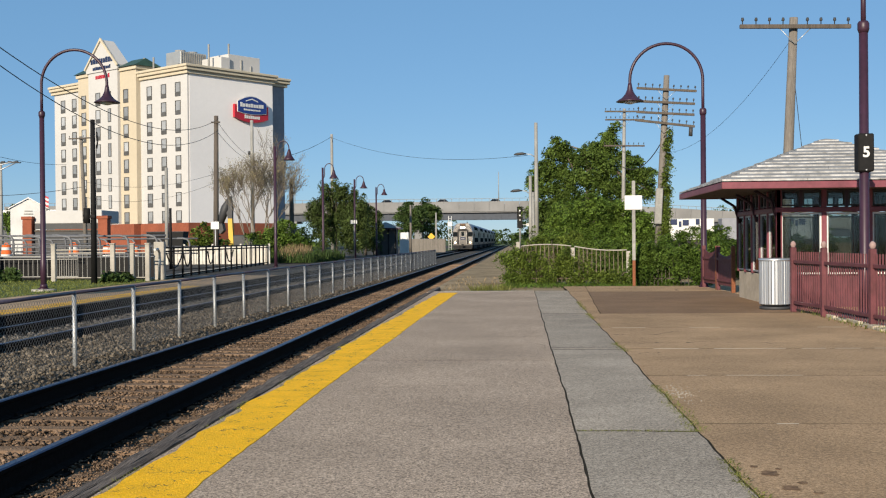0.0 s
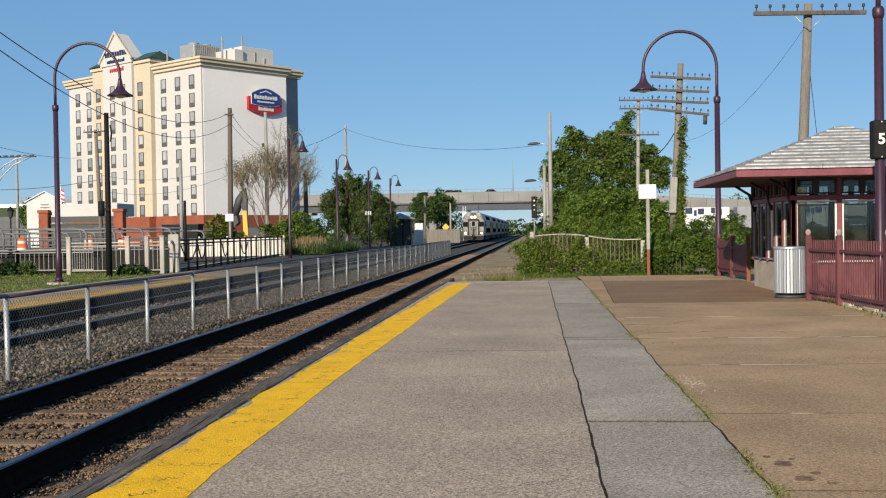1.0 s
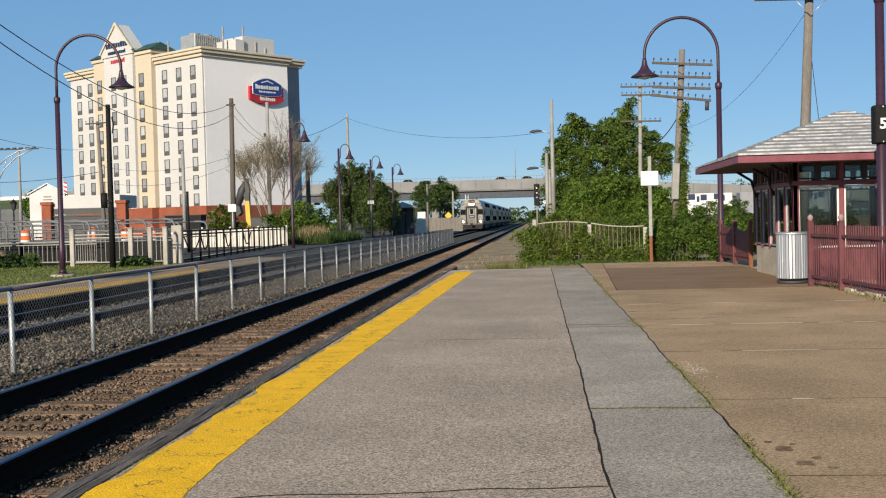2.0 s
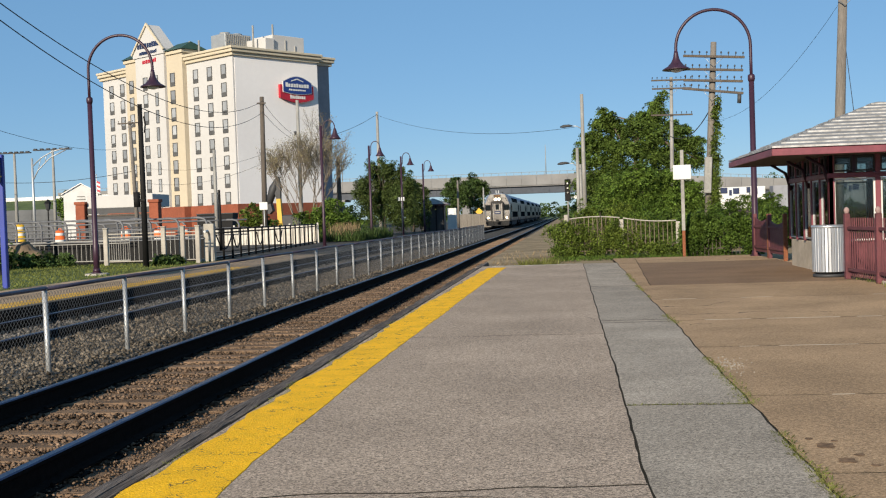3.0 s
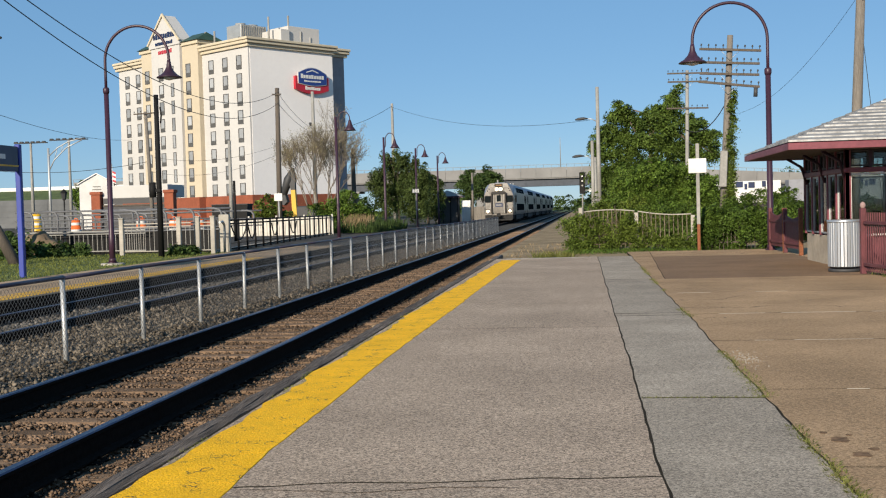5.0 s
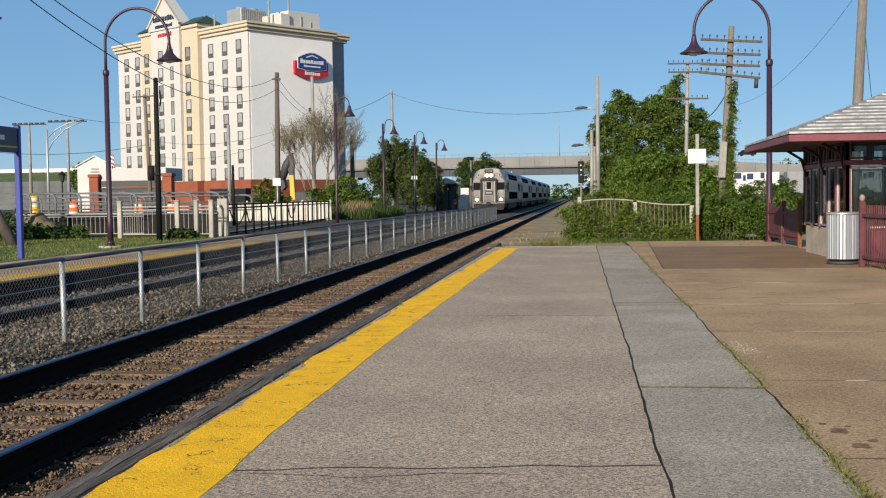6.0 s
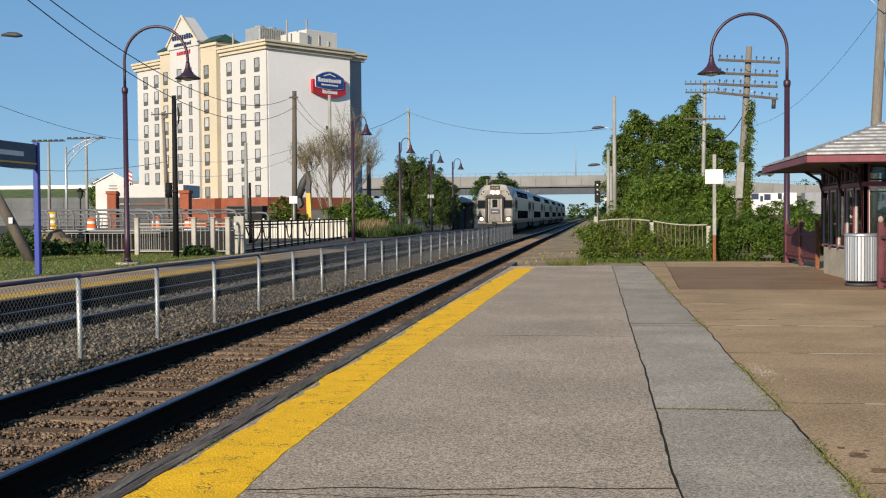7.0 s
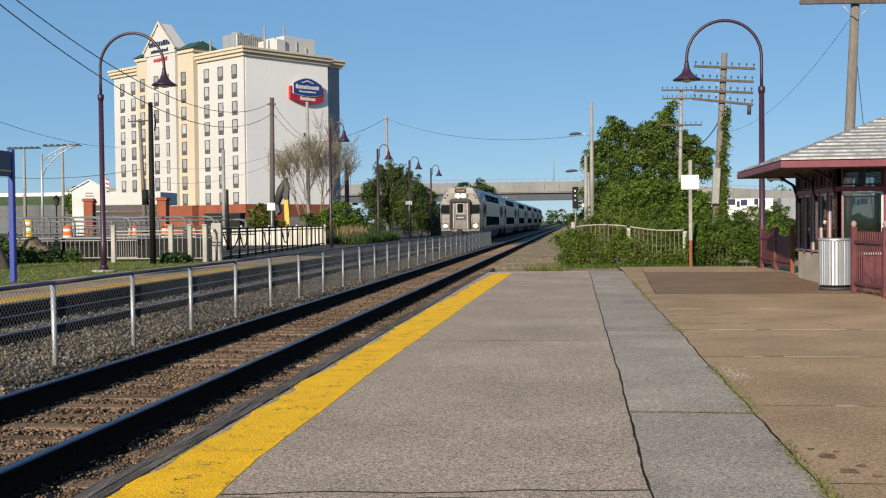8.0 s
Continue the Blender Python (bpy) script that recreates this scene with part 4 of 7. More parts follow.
def build_hotel():
    """Local x runs along the side wall, y along the front towards its far end."""
    h = thing("hotel", "nine-storey white and tan stucco hotel with a brick base", "hotel", m=HOTEL)
    part("wall", Shape().box(0, 17, 0, 12.2, 4.5, 27.6), [M["stucco"]], h, "white stucco wall")
    part("side_wall", Shape().box(0.3, 17.02, -0.06, -0.004, 4.5, 27.4), [M["stucco_brightened"]], h, "blank side wall, stucco lightened for the sun on it")
    part("wall", Shape().box(0.3, 17, 28.9, 38.2, 4.5, 27.6), [M["stucco"]], h, "white stucco wall")
    part("centre_bay", Shape().box(-0.8, 17, 12.2, 28.9, 4.5, 29.2), [M["stucco_tan"]], h, "tan stucco bay")
    part("gable_bay", Shape().box(-1.3, -0.8, 16.6, 25.0, 4.5, 29.6), [M["stucco"]], h, "white stucco bay under the gable")
    part("rear_wing", Shape().box(17.0, 21.0, 1.6, 24, 0, 27.4), [M["slate_paint_and_shade"]], h, "rear wing, coloured slate-blue for its shade")
    part("brick_base", Shape().box(-0.12, 17.1, -0.12, 12.3, -0.2, 4.5).box(0.15, 17.1, 28.8, 38.3, -0.2, 4.5).box(-1.4, 17, 12.3, 28.8, -0.2, 4.5), [M["brick"]], h, "orange brick ground storey")
    # cornices
    for n, (x0, x1, y0, y1, z) in enumerate(((-0.7, 17.6, -0.7, 12.2, 27.35), (-0.4, 17.6, 28.9, 38.9, 27.35), (17.6, 21.9, 1.0, 24.5, 27.35))):
        s = Shape().box(x0 + 0.35, x1 - 0.3, y0 + 0.35, y1 - 0.05, z, z + 0.5, 0.05).box(x0, x1, y0, y1, z + 0.5, z + 1.0, 0.08).box(x0 - 0.2, x1 + 0.05, y0 - 0.2, y1 + 0.05, z + 1.0, z + 1.4, 0.06)
        part("cornice", s, [M["cornice"]], h, "cream roof cornice")
    for y0, y1 in ((11.9, 16.6), (25.0, 29.2)):
        part("bay_cornice", Shape().box(-1.1, 3, y0, y1, 29.2, 29.8, 0.05), [M["cornice"]], h)
    # gable with its sloping roof
    gab = [(16.3, 29.6), (25.4, 29.6), (25.4, 30.4), (20.85, 34.8), (16.3, 30.4)]
    part("gable", Shape().prism(gab, -1.5, 0.9, axis="x"), [M["stucco"]], h, "white pointed gable")
    g2 = [(16.0, 30.25), (16.3, 30.1), (20.85, 34.6), (25.4, 30.1), (25.7, 30.25), (20.85, 35.1)]
    part("gable_trim", Shape().prism(g2, -1.75, -1.5, axis="x"), [M["cornice"]], h)
    for y0, y1 in ((11.6, 16.3), (25.4, 29.4)):
        s = Shape().add([(-1.4, y0, 29.8), (-1.4, y1, 29.8), (4, y0, 29.8), (4, y1, 29.8), (1.2, y0 + 0.8, 31.2), (1.2, y1, 31.2)], [(0, 1, 5, 4), (2, 3, 5, 4), (0, 4, 2), (1, 3, 5), (0, 1, 3, 2)])
        part("hip_roof", s, [M["green_roof"]], h, "dark green metal roof")
    # lettering of the brand as plain bars
    part("gable_sign", blocks(17.6, 24.0, 31.0, 32.0, -1.56, -1.504, 9, 4, along="y"), [M["navy"]], h, "navy blocks of sign lettering")
    part("gable_sign", blocks(18.2, 23.4, 29.95, 30.55, -1.56, -1.504, 11, 5, along="y"), [M["navy"]], h)
    part("gable_sign", blocks(18.8, 22.9, 28.5, 29.2, -1.36, -1.304, 8, 6, along="y"), [M["red"]], h, "red blocks of sign lettering")
    # windows: frame, pane with blinds, grille below
    frame_s = Shape().box(-0.10, 0.0, -0.66, 0.66, -1.08, -1.0).box(-0.10, 0, -0.66, 0.66, 1.0, 1.08).box(-0.10, 0, -0.66, -0.56, -1.0, 1.0).box(-0.10, 0, 0.56, 0.66, -1.0, 1.0).box(-0.085, 0, -0.56, 0.56, -1.0, -0.45)
    fme = frame_s.mesh("window", M["win_frame"])
    pme = Shape().box(-0.05, -0.005, -0.50, 0.50, -0.42, 0.97).mesh("pane", M["blind"])
    narrow_f = Shape().box(-0.10, 0.0, -0.42, 0.42, -1.08, -1.0).box(-0.10, 0, -0.42, 0.42, 1.0, 1.08).box(-0.10, 0, -0.42, -0.34, -1.0, 1.0).box(-0.10, 0, 0.34, 0.42, -1.0, 1.0).mesh("window", M["win_frame"])
    narrow_p = Shape().box(-0.05, -0.005, -0.34, 0.34, -1.0, 1.0).mesh("pane", M["blind"])
    cols = [(2.35, 0.0, 1), (6.0, 0.0, 1), (9.75, 0.0, 1), (15.0, -0.8, 1), (18.9, -1.3, 0), (22.2, -1.3, 1), (27.2, -0.8, 1), (31.9, 0.3, 1), (35.4, 0.3, 1)]
    for y, x, wide in cols:
        for k in range(8):
            z = 25.15 - k * 2.83
            w = part("window", fme if wide else narrow_f, None, h, "dark framed hotel window", m=pose(x - 0.004, y, z))
            part("pane", pme if wide else narrow_p, None, w)
    # openings in the brick storey
    for y in (3.0, 6.5, 10.0):
        w = part("window", fme, None, h, m=pose(-0.125, y, 2.0))
        part("pane", pme, None, w)
    # sign on the side wall: a red shield below a domed blue panel, lettering as plain blocks
    def bow(x0, x1, zlow, zhigh, dip, rise, n=14):
        lowr = [(x0 + (x1 - x0) * i / n, zlow - dip * math.sin(math.pi * i / n)) for i in range(n + 1)]
        upr = [(x1 - (x1 - x0) * i / n, zhigh + rise * math.sin(math.pi * i / n)) for i in range(n + 1)]
        return lowr + upr
    part("wall_sign", Shape().prism(bow(8.75, 15.65, 21.3, 23.4, 0.65, 0.1), -0.55, -0.06), [M["red"]], h, "red lower panel of the wall sign")
    part("wall_sign", Shape().prism(bow(9.2, 15.2, 22.2, 23.95, 0.3, 0.95), -0.66, -0.552), [M["white"]], h, "white border of the blue panel")
    part("wall_sign", Shape().prism(bow(9.3, 15.1, 22.28, 23.87, 0.3, 0.9), -0.70, -0.662), [M["blue"]], h, "blue upper panel of the wall sign")
    part("wall_sign_bars", blocks(9.7, 14.6, 23.05, 23.75, -0.73, -0.701, 9, 1), [M["white"]], h, "white blocks of sign lettering")
    part("wall_sign_bars", blocks(10.4, 13.9, 22.5, 22.8, -0.73, -0.701, 10, 2), [M["white"]], h)
    part("wall_sign_bars", blocks(10.7, 13.9, 21.25, 21.85, -0.58, -0.551, 8, 3), [M["white"]], h)
    part("wall_sign_bars", Shape().prism([(10.9, 23.95), (12.15, 24.3), (13.4, 23.95), (13.4, 24.1), (12.15, 24.5), (10.9, 24.1)], -0.73, -0.701), [M["white"]], h)
    # roof plant
    part("roof_house", Shape().box(10.4, 17.0, 3.0, 8.5, 28.4, 31.9, 0.05), [M["stucco"]], h, "white roof-top plant room")
    part("roof_house", Shape().box(8.6, 10.39, 2.6, 7.5, 28.4, 31.2, 0.05), [M["stucco"]], h)
    cu = part("cooling_unit", Shape().box(4.4, 9.6, 7.6, 11.4, 29.5, 32.2, 0.04), [M["galv"]], h, "grey ribbed roof-top cooling unit")
    part("unit_base", Shape().box(4.2, 9.8, 7.5, 11.6, 28.6, 29.5), [M["dark"]], cu)
    fin = Shape().box(-0.05, 0.05, 7.47, 7.6, 29.6, 32.1).mesh("fin", M["grey_pole"])
    for k in range(14):
        part("fin", fin, None, cu, m=pose(4.6 + k * 0.37, 0, 0))
    fan = Shape().tube([(0, 0, 0), (0, 0, 0.4)], [0.8, 0.85], 16).mesh("fan_cowl", M["grey_pole"])
    for x in (5.8, 8.2):
        part("fan_cowl", fan, None, cu, m=pose(x, 9.5, 32.2))
    rl = Shape()
    for k in range(7):
        rl.tube([(3.2 + k * 1.1, 6.6, 28.4), (3.2 + k * 1.1, 6.6, 29.9)], 0.04, 5)
    for z in (29.2, 29.9):
        rl.tube([(3.2, 6.6, z), (9.8, 6.6, z)], 0.04, 5)
    part("roof_railing", rl, [M["dark"]], h, "dark roof railing before the cooling unit")
    for x, y, z in ((1.0, 12.5, 31.2), (1.0, 10.0, 31.0), (7.4, 4.2, 33.2), (10.8, 3.4, 33.6), (13.0, 3.0, 31.2), (15.0, 3.0, 30.4)):
        part("roof_pipe", Shape().tube([(x, y, 28.4), (x, y, z)], 0.16, 6), [M["grey_pole"]], h)
    return h


build_hotel()


def build_hotel_entrance():
    """Low canopy with brick pillars, and a small gabled building beside it."""
    def at(x, y, z=0.0, rz=0.0):
        return pose(x, y, z, 0, 0, rz)
    e = thing("entrance_canopy", "white flat canopy on orange brick pillars before the hotel", "canopy", m=at(-56, 140, -0.05))
    part("roof", Shape().box(-4.3, 4.3, -3, 3, 4.0, 5.6, 0.06), M["stucco"], e)
    part("fascia", Shape().box(-4.2, 4.2, -3.1, -3.004, 3.3, 4.0), M["dark"], e)
    for x in (-5.6, 4.0):
        part("pillar", Shape().box(x, x + 1.2, -3.6, -2.4, 0, 4.5, 0.05).box(x - 0.12, x + 1.32, -3.72, -2.28, 4.5, 4.9, 0.05), M["brick"], e, "orange brick pillar")
    # Dark wall between the pillars stands in for the shade under the canopy.
    part("canopy_shade_wall", Shape().box(-5.0, 4.0, -3.0, -2.8, 0, 3.0), M["dark"], e)
    part("wall_cap", Shape().box(-5.0, 4.0, -3.1, -2.7, 3.0, 3.2), M["dark_wood"], e, "brown timber cap")
    g = thing("small_gabled_building", "small white building with a pointed gable", "building", m=at(-66.85, 150, -0.05, 22))
    part("wall", Shape().box(-2.3, 2.3, 0, 8, 0, 6.0), M["white"], g)
    part("gable", Shape().prism([(-2.3, 6.0), (2.3, 6.0), (2.3, 6.4), (0, 7.7), (-2.3, 6.4)], 0, 8), M["white"], g)
    part("roof", Shape().prism([(-2.6, 6.25), (0, 7.72), (2.6, 6.25), (2.6, 6.38), (0, 7.86), (-2.6, 6.38)], -0.2, 8.3), M["stucco_brightened"], g)
    part("sign_bars", Shape().box(-0.5, 0.5, -0.05, -0.004, 5.9, 6.05).box(-0.6, 0.6, -0.05, -0.004, 5.5, 5.65).box(-0.4, 0.4, -0.05, -0.004, 5.1, 5.25), M["grey_pole"], g)


build_hotel_entrance()


# ---- overpass ----
def build_bridge():
    b = thing("overpass", "concrete road overpass on dark steel girders", "bridge", kind="structure")
    bend, fall = 4.0, 0.065

    def run(boxes):
        """Boxes along the bridge, in two lengths; the second falls away."""
        s = Shape()
        for y0, y1, z0, z1 in boxes:
            s.box(-140, bend, y0, y1, z0, z1)
            d = fall * (120 - bend)
            s.add([(bend, y0, z0), (bend, y1, z0), (bend, y0, z1), (bend, y1, z1), (120, y0, z0 - d), (120, y1, z0 - d), (120, y0, z1 - d), (120, y1, z1 - d)],
                  [(0, 1, 3, 2), (4, 6, 7, 5), (0, 4, 5, 1), (2, 3, 7, 6), (0, 2, 6, 4), (1, 5, 7, 3)])
        return s

    def down(x):
        return -fall * max(0.0, x - bend)

    part("girder", run([(300, 301, 6.9, 8.7), (299.7, 301.3, 8.6, 8.75), (299.7, 301.3, 6.85, 7.0)]), M["girder"], b)
    part("girder", run([(306, 307, 6.9, 8.7)]), M["girder"], b)
    part("deck", run([(299.2, 312, 8.75, 9.6), (299.4, 311.9, 9.601, 10.85), (312.01, 312.4, 9.3, 10.9)]), M["bridge"], b)
    for i in range(65):
        x = -138 + i * 4
        part("parapet_panel", Shape().box(-1.98, 1.98, 299.0, 299.35, 9.0, 11.7, 0.03), M["bridge"], b, m=pose(x, 0, down(x), 0, math.degrees(math.atan(fall)) if x > bend else 0))
    rl = run([(299.1, 299.25, 12.4, 12.5)])
    for i in range(131):
        x = -140 + i * 2
        rl.box(x, x + 0.1, 299.12, 299.22, 11.7 + down(x), 12.4 + down(x))
    part("railing", rl, M["bridge"], b)
    for i in range(26):
        x = -135 + i * 10
        part("stiffener", Shape().box(x, x + 0.25, 299.8, 299.99, 7.0 + down(x), 8.6 + down(x)), M["girder"], b)
    for x in (-62, -27, 14, 60):
        zt = 6.3 + down(x + 2.5)
        s = Shape().box(x - 1, x + 1, 300, 306, 0, zt, 0.1).box(x - 2.5, x + 2.5, 299.5, 307.5, zt, zt + 0.56, 0.1)
        part("pier", s, M["bridge"], b)
    for x in (-5.5, -60, 30):
        part("lamp_mast", Shape().tube([(x, 299.3, 11.7 + down(x)), (x, 299.3, 19.5 + down(x))], [0.12, 0.07], 8), M["grey_pole"], b)


build_bridge()


# ---- train ----
HALF = [(1.46, 0.78), (1.52, 1.0), (1.56, 1.15), (1.56, 3.05), (1.53, 3.3), (1.43, 3.62), (1.22, 3.88), (0.98, 4.01), (0.6, 4.09)]
NOSE = [(1.40, 0.78), (1.46, 1.0), (1.49, 1.15), (1.50, 2.55), (1.49, 2.78), (1.38, 3.05), (1.20, 3.45), (1.02, 3.86), (0.6, 3.98)]


def ring(half):
    return [(-x, z) for x, z in half] + [(x, z) for x, z in reversed(half)]


def car_body(y0, y1, front=False):
    """Bilevel body: straight sides, rounded shoulders. Local y runs back along the train."""
    rings = [(y0, NOSE, 0.32), (y0 + 0.10, [(x * 1.02, z) for x, z in NOSE], 0.3), (y0 + 1.25, HALF, 0.0), (y1, HALF, 0.0)] if front else [(y0, [(x * 0.97, z) for x, z in HALF], 0), (y0 + 0.08, HALF, 0), (y1 - 0.08, HALF, 0), (y1, [(x * 0.97, z) for x, z in HALF], 0)]
    n = 2 * len(HALF)
    vs, fs = [], []
    for y, half, rake in rings:
        vs += [(x, y + rake * max(0.0, z - 2.6), z) for x, z in ring(half)]
    for j in range(len(rings) - 1):
        fs += [(j * n + i, j * n + (i + 1) % n, (j + 1) * n + (i + 1) % n, (j + 1) * n + i) for i in range(n)]
    s = Shape().add(vs, fs)
    roof = set(range(4, n - 5))
    for j in range(len(rings) - 1):
        for i in range(n):
            if i in roof:
                s.m[j * n + i] = 1
            if front and j < 2 and i not in (n // 2 - 1, n - 1):
                s.m[j * n + i] = 2 if j == 0 else s.m[j * n + i]
    for o in (0, (len(rings) - 1) * n):
        for i in range(n // 2 - 1):
            s.f.append((o + i, o + i + 1, o + n - 2 - i, o + n - 1 - i))
            s.m.append(2 if o == 0 else 0)
            s.smooth.append(False)
    return s


LEN = 25.9


def build_car(front, name, label):
    c = thing(name, label, "train car", group="train cars")
    part("body", car_body(0.0, LEN - 0.5, front), [M["train_body"], M["train_roof"], M["train_front"]], c)
    part("underframe", Shape().box(-1.25, 1.25, 1.2, LEN - 1.6, 0.35, 0.776, 0.03).box(-1.42, 1.42, 5.8, 19.3, 0.2, 0.775, 0.05), M["train_under"], c, "black underframe")
    upper = Shape().box(-0.012, 0.012, -0.72, 0.72, -0.27, 0.27, 0.01).mesh("window", M["train_glass"])
    lower = Shape().box(-0.012, 0.012, -0.72, 0.72, -0.36, 0.36, 0.01).mesh("window", M["train_glass"])
    rib = Shape().box(-0.012, 0.012, 1.5, LEN - 1.0, -0.02, 0.02, 0.005).mesh("side_rib", M["train_body"])
    for side in (1, -1):
        for i in range(9):
            y = 5.6 + i * 1.68
            part("window", upper, None, c, "dark upper deck window", m=pose(side * 1.505, y, 3.36, 0, side * -14))
            part("window", lower, None, c, "dark lower deck window", m=pose(side * 1.563, y, 1.55))
        for z in (2.06, 2.2, 2.75, 2.89):
            part("side_rib", rib, None, c, m=pose(side * 1.562, 0, z))
        for y in (2.7, LEN - 3.2):
            d = part("door", Shape().box(-0.02, 0.02, -0.68, 0.68, -1.05, 1.05, 0.01), M["train_door"], c, "dark side door", m=pose(side * 1.56, y, 1.92))
            for dy in (-0.34, 0.34):
                part("door_leaf", Shape().box(-0.012, 0.012, dy - 0.30, dy + 0.30, -1.0, 1.0, 0.01), M["train_body"], d, m=pose(side * 0.014, 0, 0))
                part("door_window", Shape().box(-0.012, 0.012, dy - 0.17, dy + 0.17, -0.1, 0.85, 0.01), M["train_glass"], d, m=pose(side * 0.022, 0, 0))
        for y in (4.1, LEN - 4.6, LEN - 1.6):
            part("window", Shape().box(-0.012, 0.012, -0.42, 0.42, -0.4, 0.4, 0.01), M["train_glass"], c, "dark mid level window", m=pose(side * 1.563, y, 2.45))
        part("blue_band", Shape().box(-0.01, 0.01, 1.4, LEN - 0.9, -0.05, 0.05), M["train_blue"], c, "blue band under the roof", m=pose(side * 1.425, 0, 3.66, 0, side * -28))
    for yb in (3.2, LEN - 3.7):
        bg_ = part("bogie", Shape().box(-1.1, -0.95, yb - 1.7, yb + 1.7, 0.3, 0.6, 0.03).box(0.95, 1.1, yb - 1.7, yb + 1.7, 0.3, 0.6, 0.03).box(-0.95, 0.95, yb - 0.3, yb + 0.3, 0.32, 0.58), M["train_under"], c, "black bogie")
        for dy in (-1.25, 1.25):
            for x in (-0.755, 0.755):
                part("wheel", Shape().tube([(x - 0.06, yb + dy, 0.425), (x + 0.06, yb + dy, 0.425)], 0.42, 18, smooth=False), M["rail_side"], bg_)
    for y in (3.0, LEN - 4.4):
        part("roof_unit", Shape().box(-0.6, 0.6, y, y + 2.2, 4.05, 4.18, 0.04), M["train_roof"], c, "low roof-top air unit")
    part("gangway", Shape().box(-0.6, 0.6, LEN - 0.5, LEN - 0.02, 0.9, 3.3, 0.04), M["train_under"], c, "black gangway bellows")
    if front:
        cab_front(c)
    return c


def cab_front(c):
    """The driving end: gangway door in its collar, cab windows, lights and pilot."""
    col = Shape()
    col.box(-0.78, -0.60, -0.26, 0.01, 0.95, 2.95, 0.05).box(0.60, 0.78, -0.26, 0.01, 0.95, 2.95, 0.05)
    col.prism([(-0.78, 2.951), (0.78, 2.951), (0.76, 3.08), (0.62, 3.2), (-0.62, 3.2), (-0.76, 3.08)], -0.26, 0.16)
    part("door_frame", col, M["train_door"], c, "dark rubber collar round the end door")
    part("inner_frame", Shape().box(-0.60, -0.47, -0.10, 0.0, 0.95, 2.95, 0.01).box(0.47, 0.60, -0.10, 0.0, 0.95, 2.95, 0.01), M["cab_white"], c, "pale inner door jamb")
    d = part("end_door", Shape().box(-0.46, 0.46, -0.06, 0.0, 0.95, 2.95, 0.02), M["train_front"], c, "pale stainless end door")
    part("window_surround", Shape().box(-0.31, 0.31, -0.085, -0.061, 2.08, 2.88, 0.01), M["cab_white"], d)
    part("door_window", Shape().box(-0.22, 0.22, -0.105, -0.086, 2.16, 2.82, 0.01), M["train_glass"], d)
    part("door_sign", Shape().box(-0.36, 0.40, -0.08, -0.061, 1.62, 2.0), M["navy"], d, "navy sign plate")
    part("door_bars", Shape().box(-0.26, 0.28, -0.088, -0.081, 1.76, 1.86), M["cab_white"], d)
    part("kick_plate", Shape().box(-0.42, 0.42, -0.08, -0.061, 1.0, 1.5, 0.01), M["train_front"], d)
    for sx in (-1, 1):
        x = sx * 1.13
        g = part("window_gasket", Shape().box(x - 0.34, x + 0.34, -0.03, 0.0, 2.08, 2.78, 0.02), M["train_door"], c)
        part("cab_window", Shape().box(x - 0.29, x + 0.29, -0.045, -0.031, 2.14, 2.72, 0.01), M["train_glass"], g, "dark cab window")
        part("wiper", Shape().tube([(x - 0.1, -0.06, 2.12), (x + 0.12, -0.06, 2.6)], 0.012, 5), M["black"], g)
        pn = part("side_panel", Shape().box(x - 0.31, x + 0.31, -0.025, 0.0, 1.42, 2.02, 0.01), M["cab_white"], c, "cream ribbed panel below the cab window")
        for k in range(6):
            part("panel_rib", Shape().box(x - 0.29, x + 0.29, -0.045, -0.026, 1.47 + k * 0.09, 1.51 + k * 0.09, 0.004), M["train_front"], pn)
        hb = part("headlight_housing", Shape().box(x - 0.33, x + 0.33, -0.06, 0.0, 0.98, 1.40, 0.04), M["train_front"], c)
        part("headlight", Shape().tube([(x, -0.12, 1.19), (x, -0.061, 1.19)], [0.10, 0.13], 16), M["headlight"], hb, "lit warm headlight")
        part("grab_rail", Shape().tube([(sx * 0.83, -0.12, 1.1), (sx * 0.83, -0.14, 2.0)], 0.018, 6), M["galv"], c)
        part("corner_trim", Shape().box(sx * 1.44 - 0.05, sx * 1.44 + 0.05, -0.03, 0.0, 0.98, 2.5, 0.01), M["train_door"], c, "dark corner trim")
        part("corner_rail", Shape().tube([(sx * 1.46, -0.06, 1.1), (sx * 1.46, -0.06, 2.2)], 0.018, 6), M["galv"], c)
        part("mirror", Shape().box(sx * 1.70 - 0.08, sx * 1.70 + 0.08, 0.5, 0.58, 2.1, 2.5, 0.02).box(sx * 1.58 - 0.06, sx * 1.58 + 0.06, 0.52, 0.56, 2.28, 2.32), M["black"], c)
        for dx, z in ((1.14, 3.28), (1.0, 3.48)):
            ml = part("marker_ring", Shape().tube([(sx * dx, (z - 2.6) * 0.32 - 0.05, z), (sx * dx, (z - 2.6) * 0.32 + 0.06, z)], 0.13, 12), M["cab_white"], c, "pale ring of a marker lamp")
            part("marker_lens", Shape().tube([(sx * dx, (z - 2.6) * 0.32 - 0.07, z), (sx * dx, (z - 2.6) * 0.32 - 0.051, z)], 0.08, 10), M["train_door"], ml)
        bl = part("bell_lamp", Shape().tube([(sx * 0.58, 0.30, 3.80), (sx * 0.58, 0.46, 3.80)], 0.14, 14), M["cab_white"], c, "round pale roof lamp")
        part("lens", Shape().tube([(sx * 0.58, 0.28, 3.80), (sx * 0.58, 0.299, 3.80)], 0.09, 12), M["grey_pole"], bl)
        part("step_box", Shape().box(sx * 1.1 - 0.33, sx * 1.1 + 0.33, -0.12, 0.1, 0.42, 0.775, 0.03), M["train_under"], c)
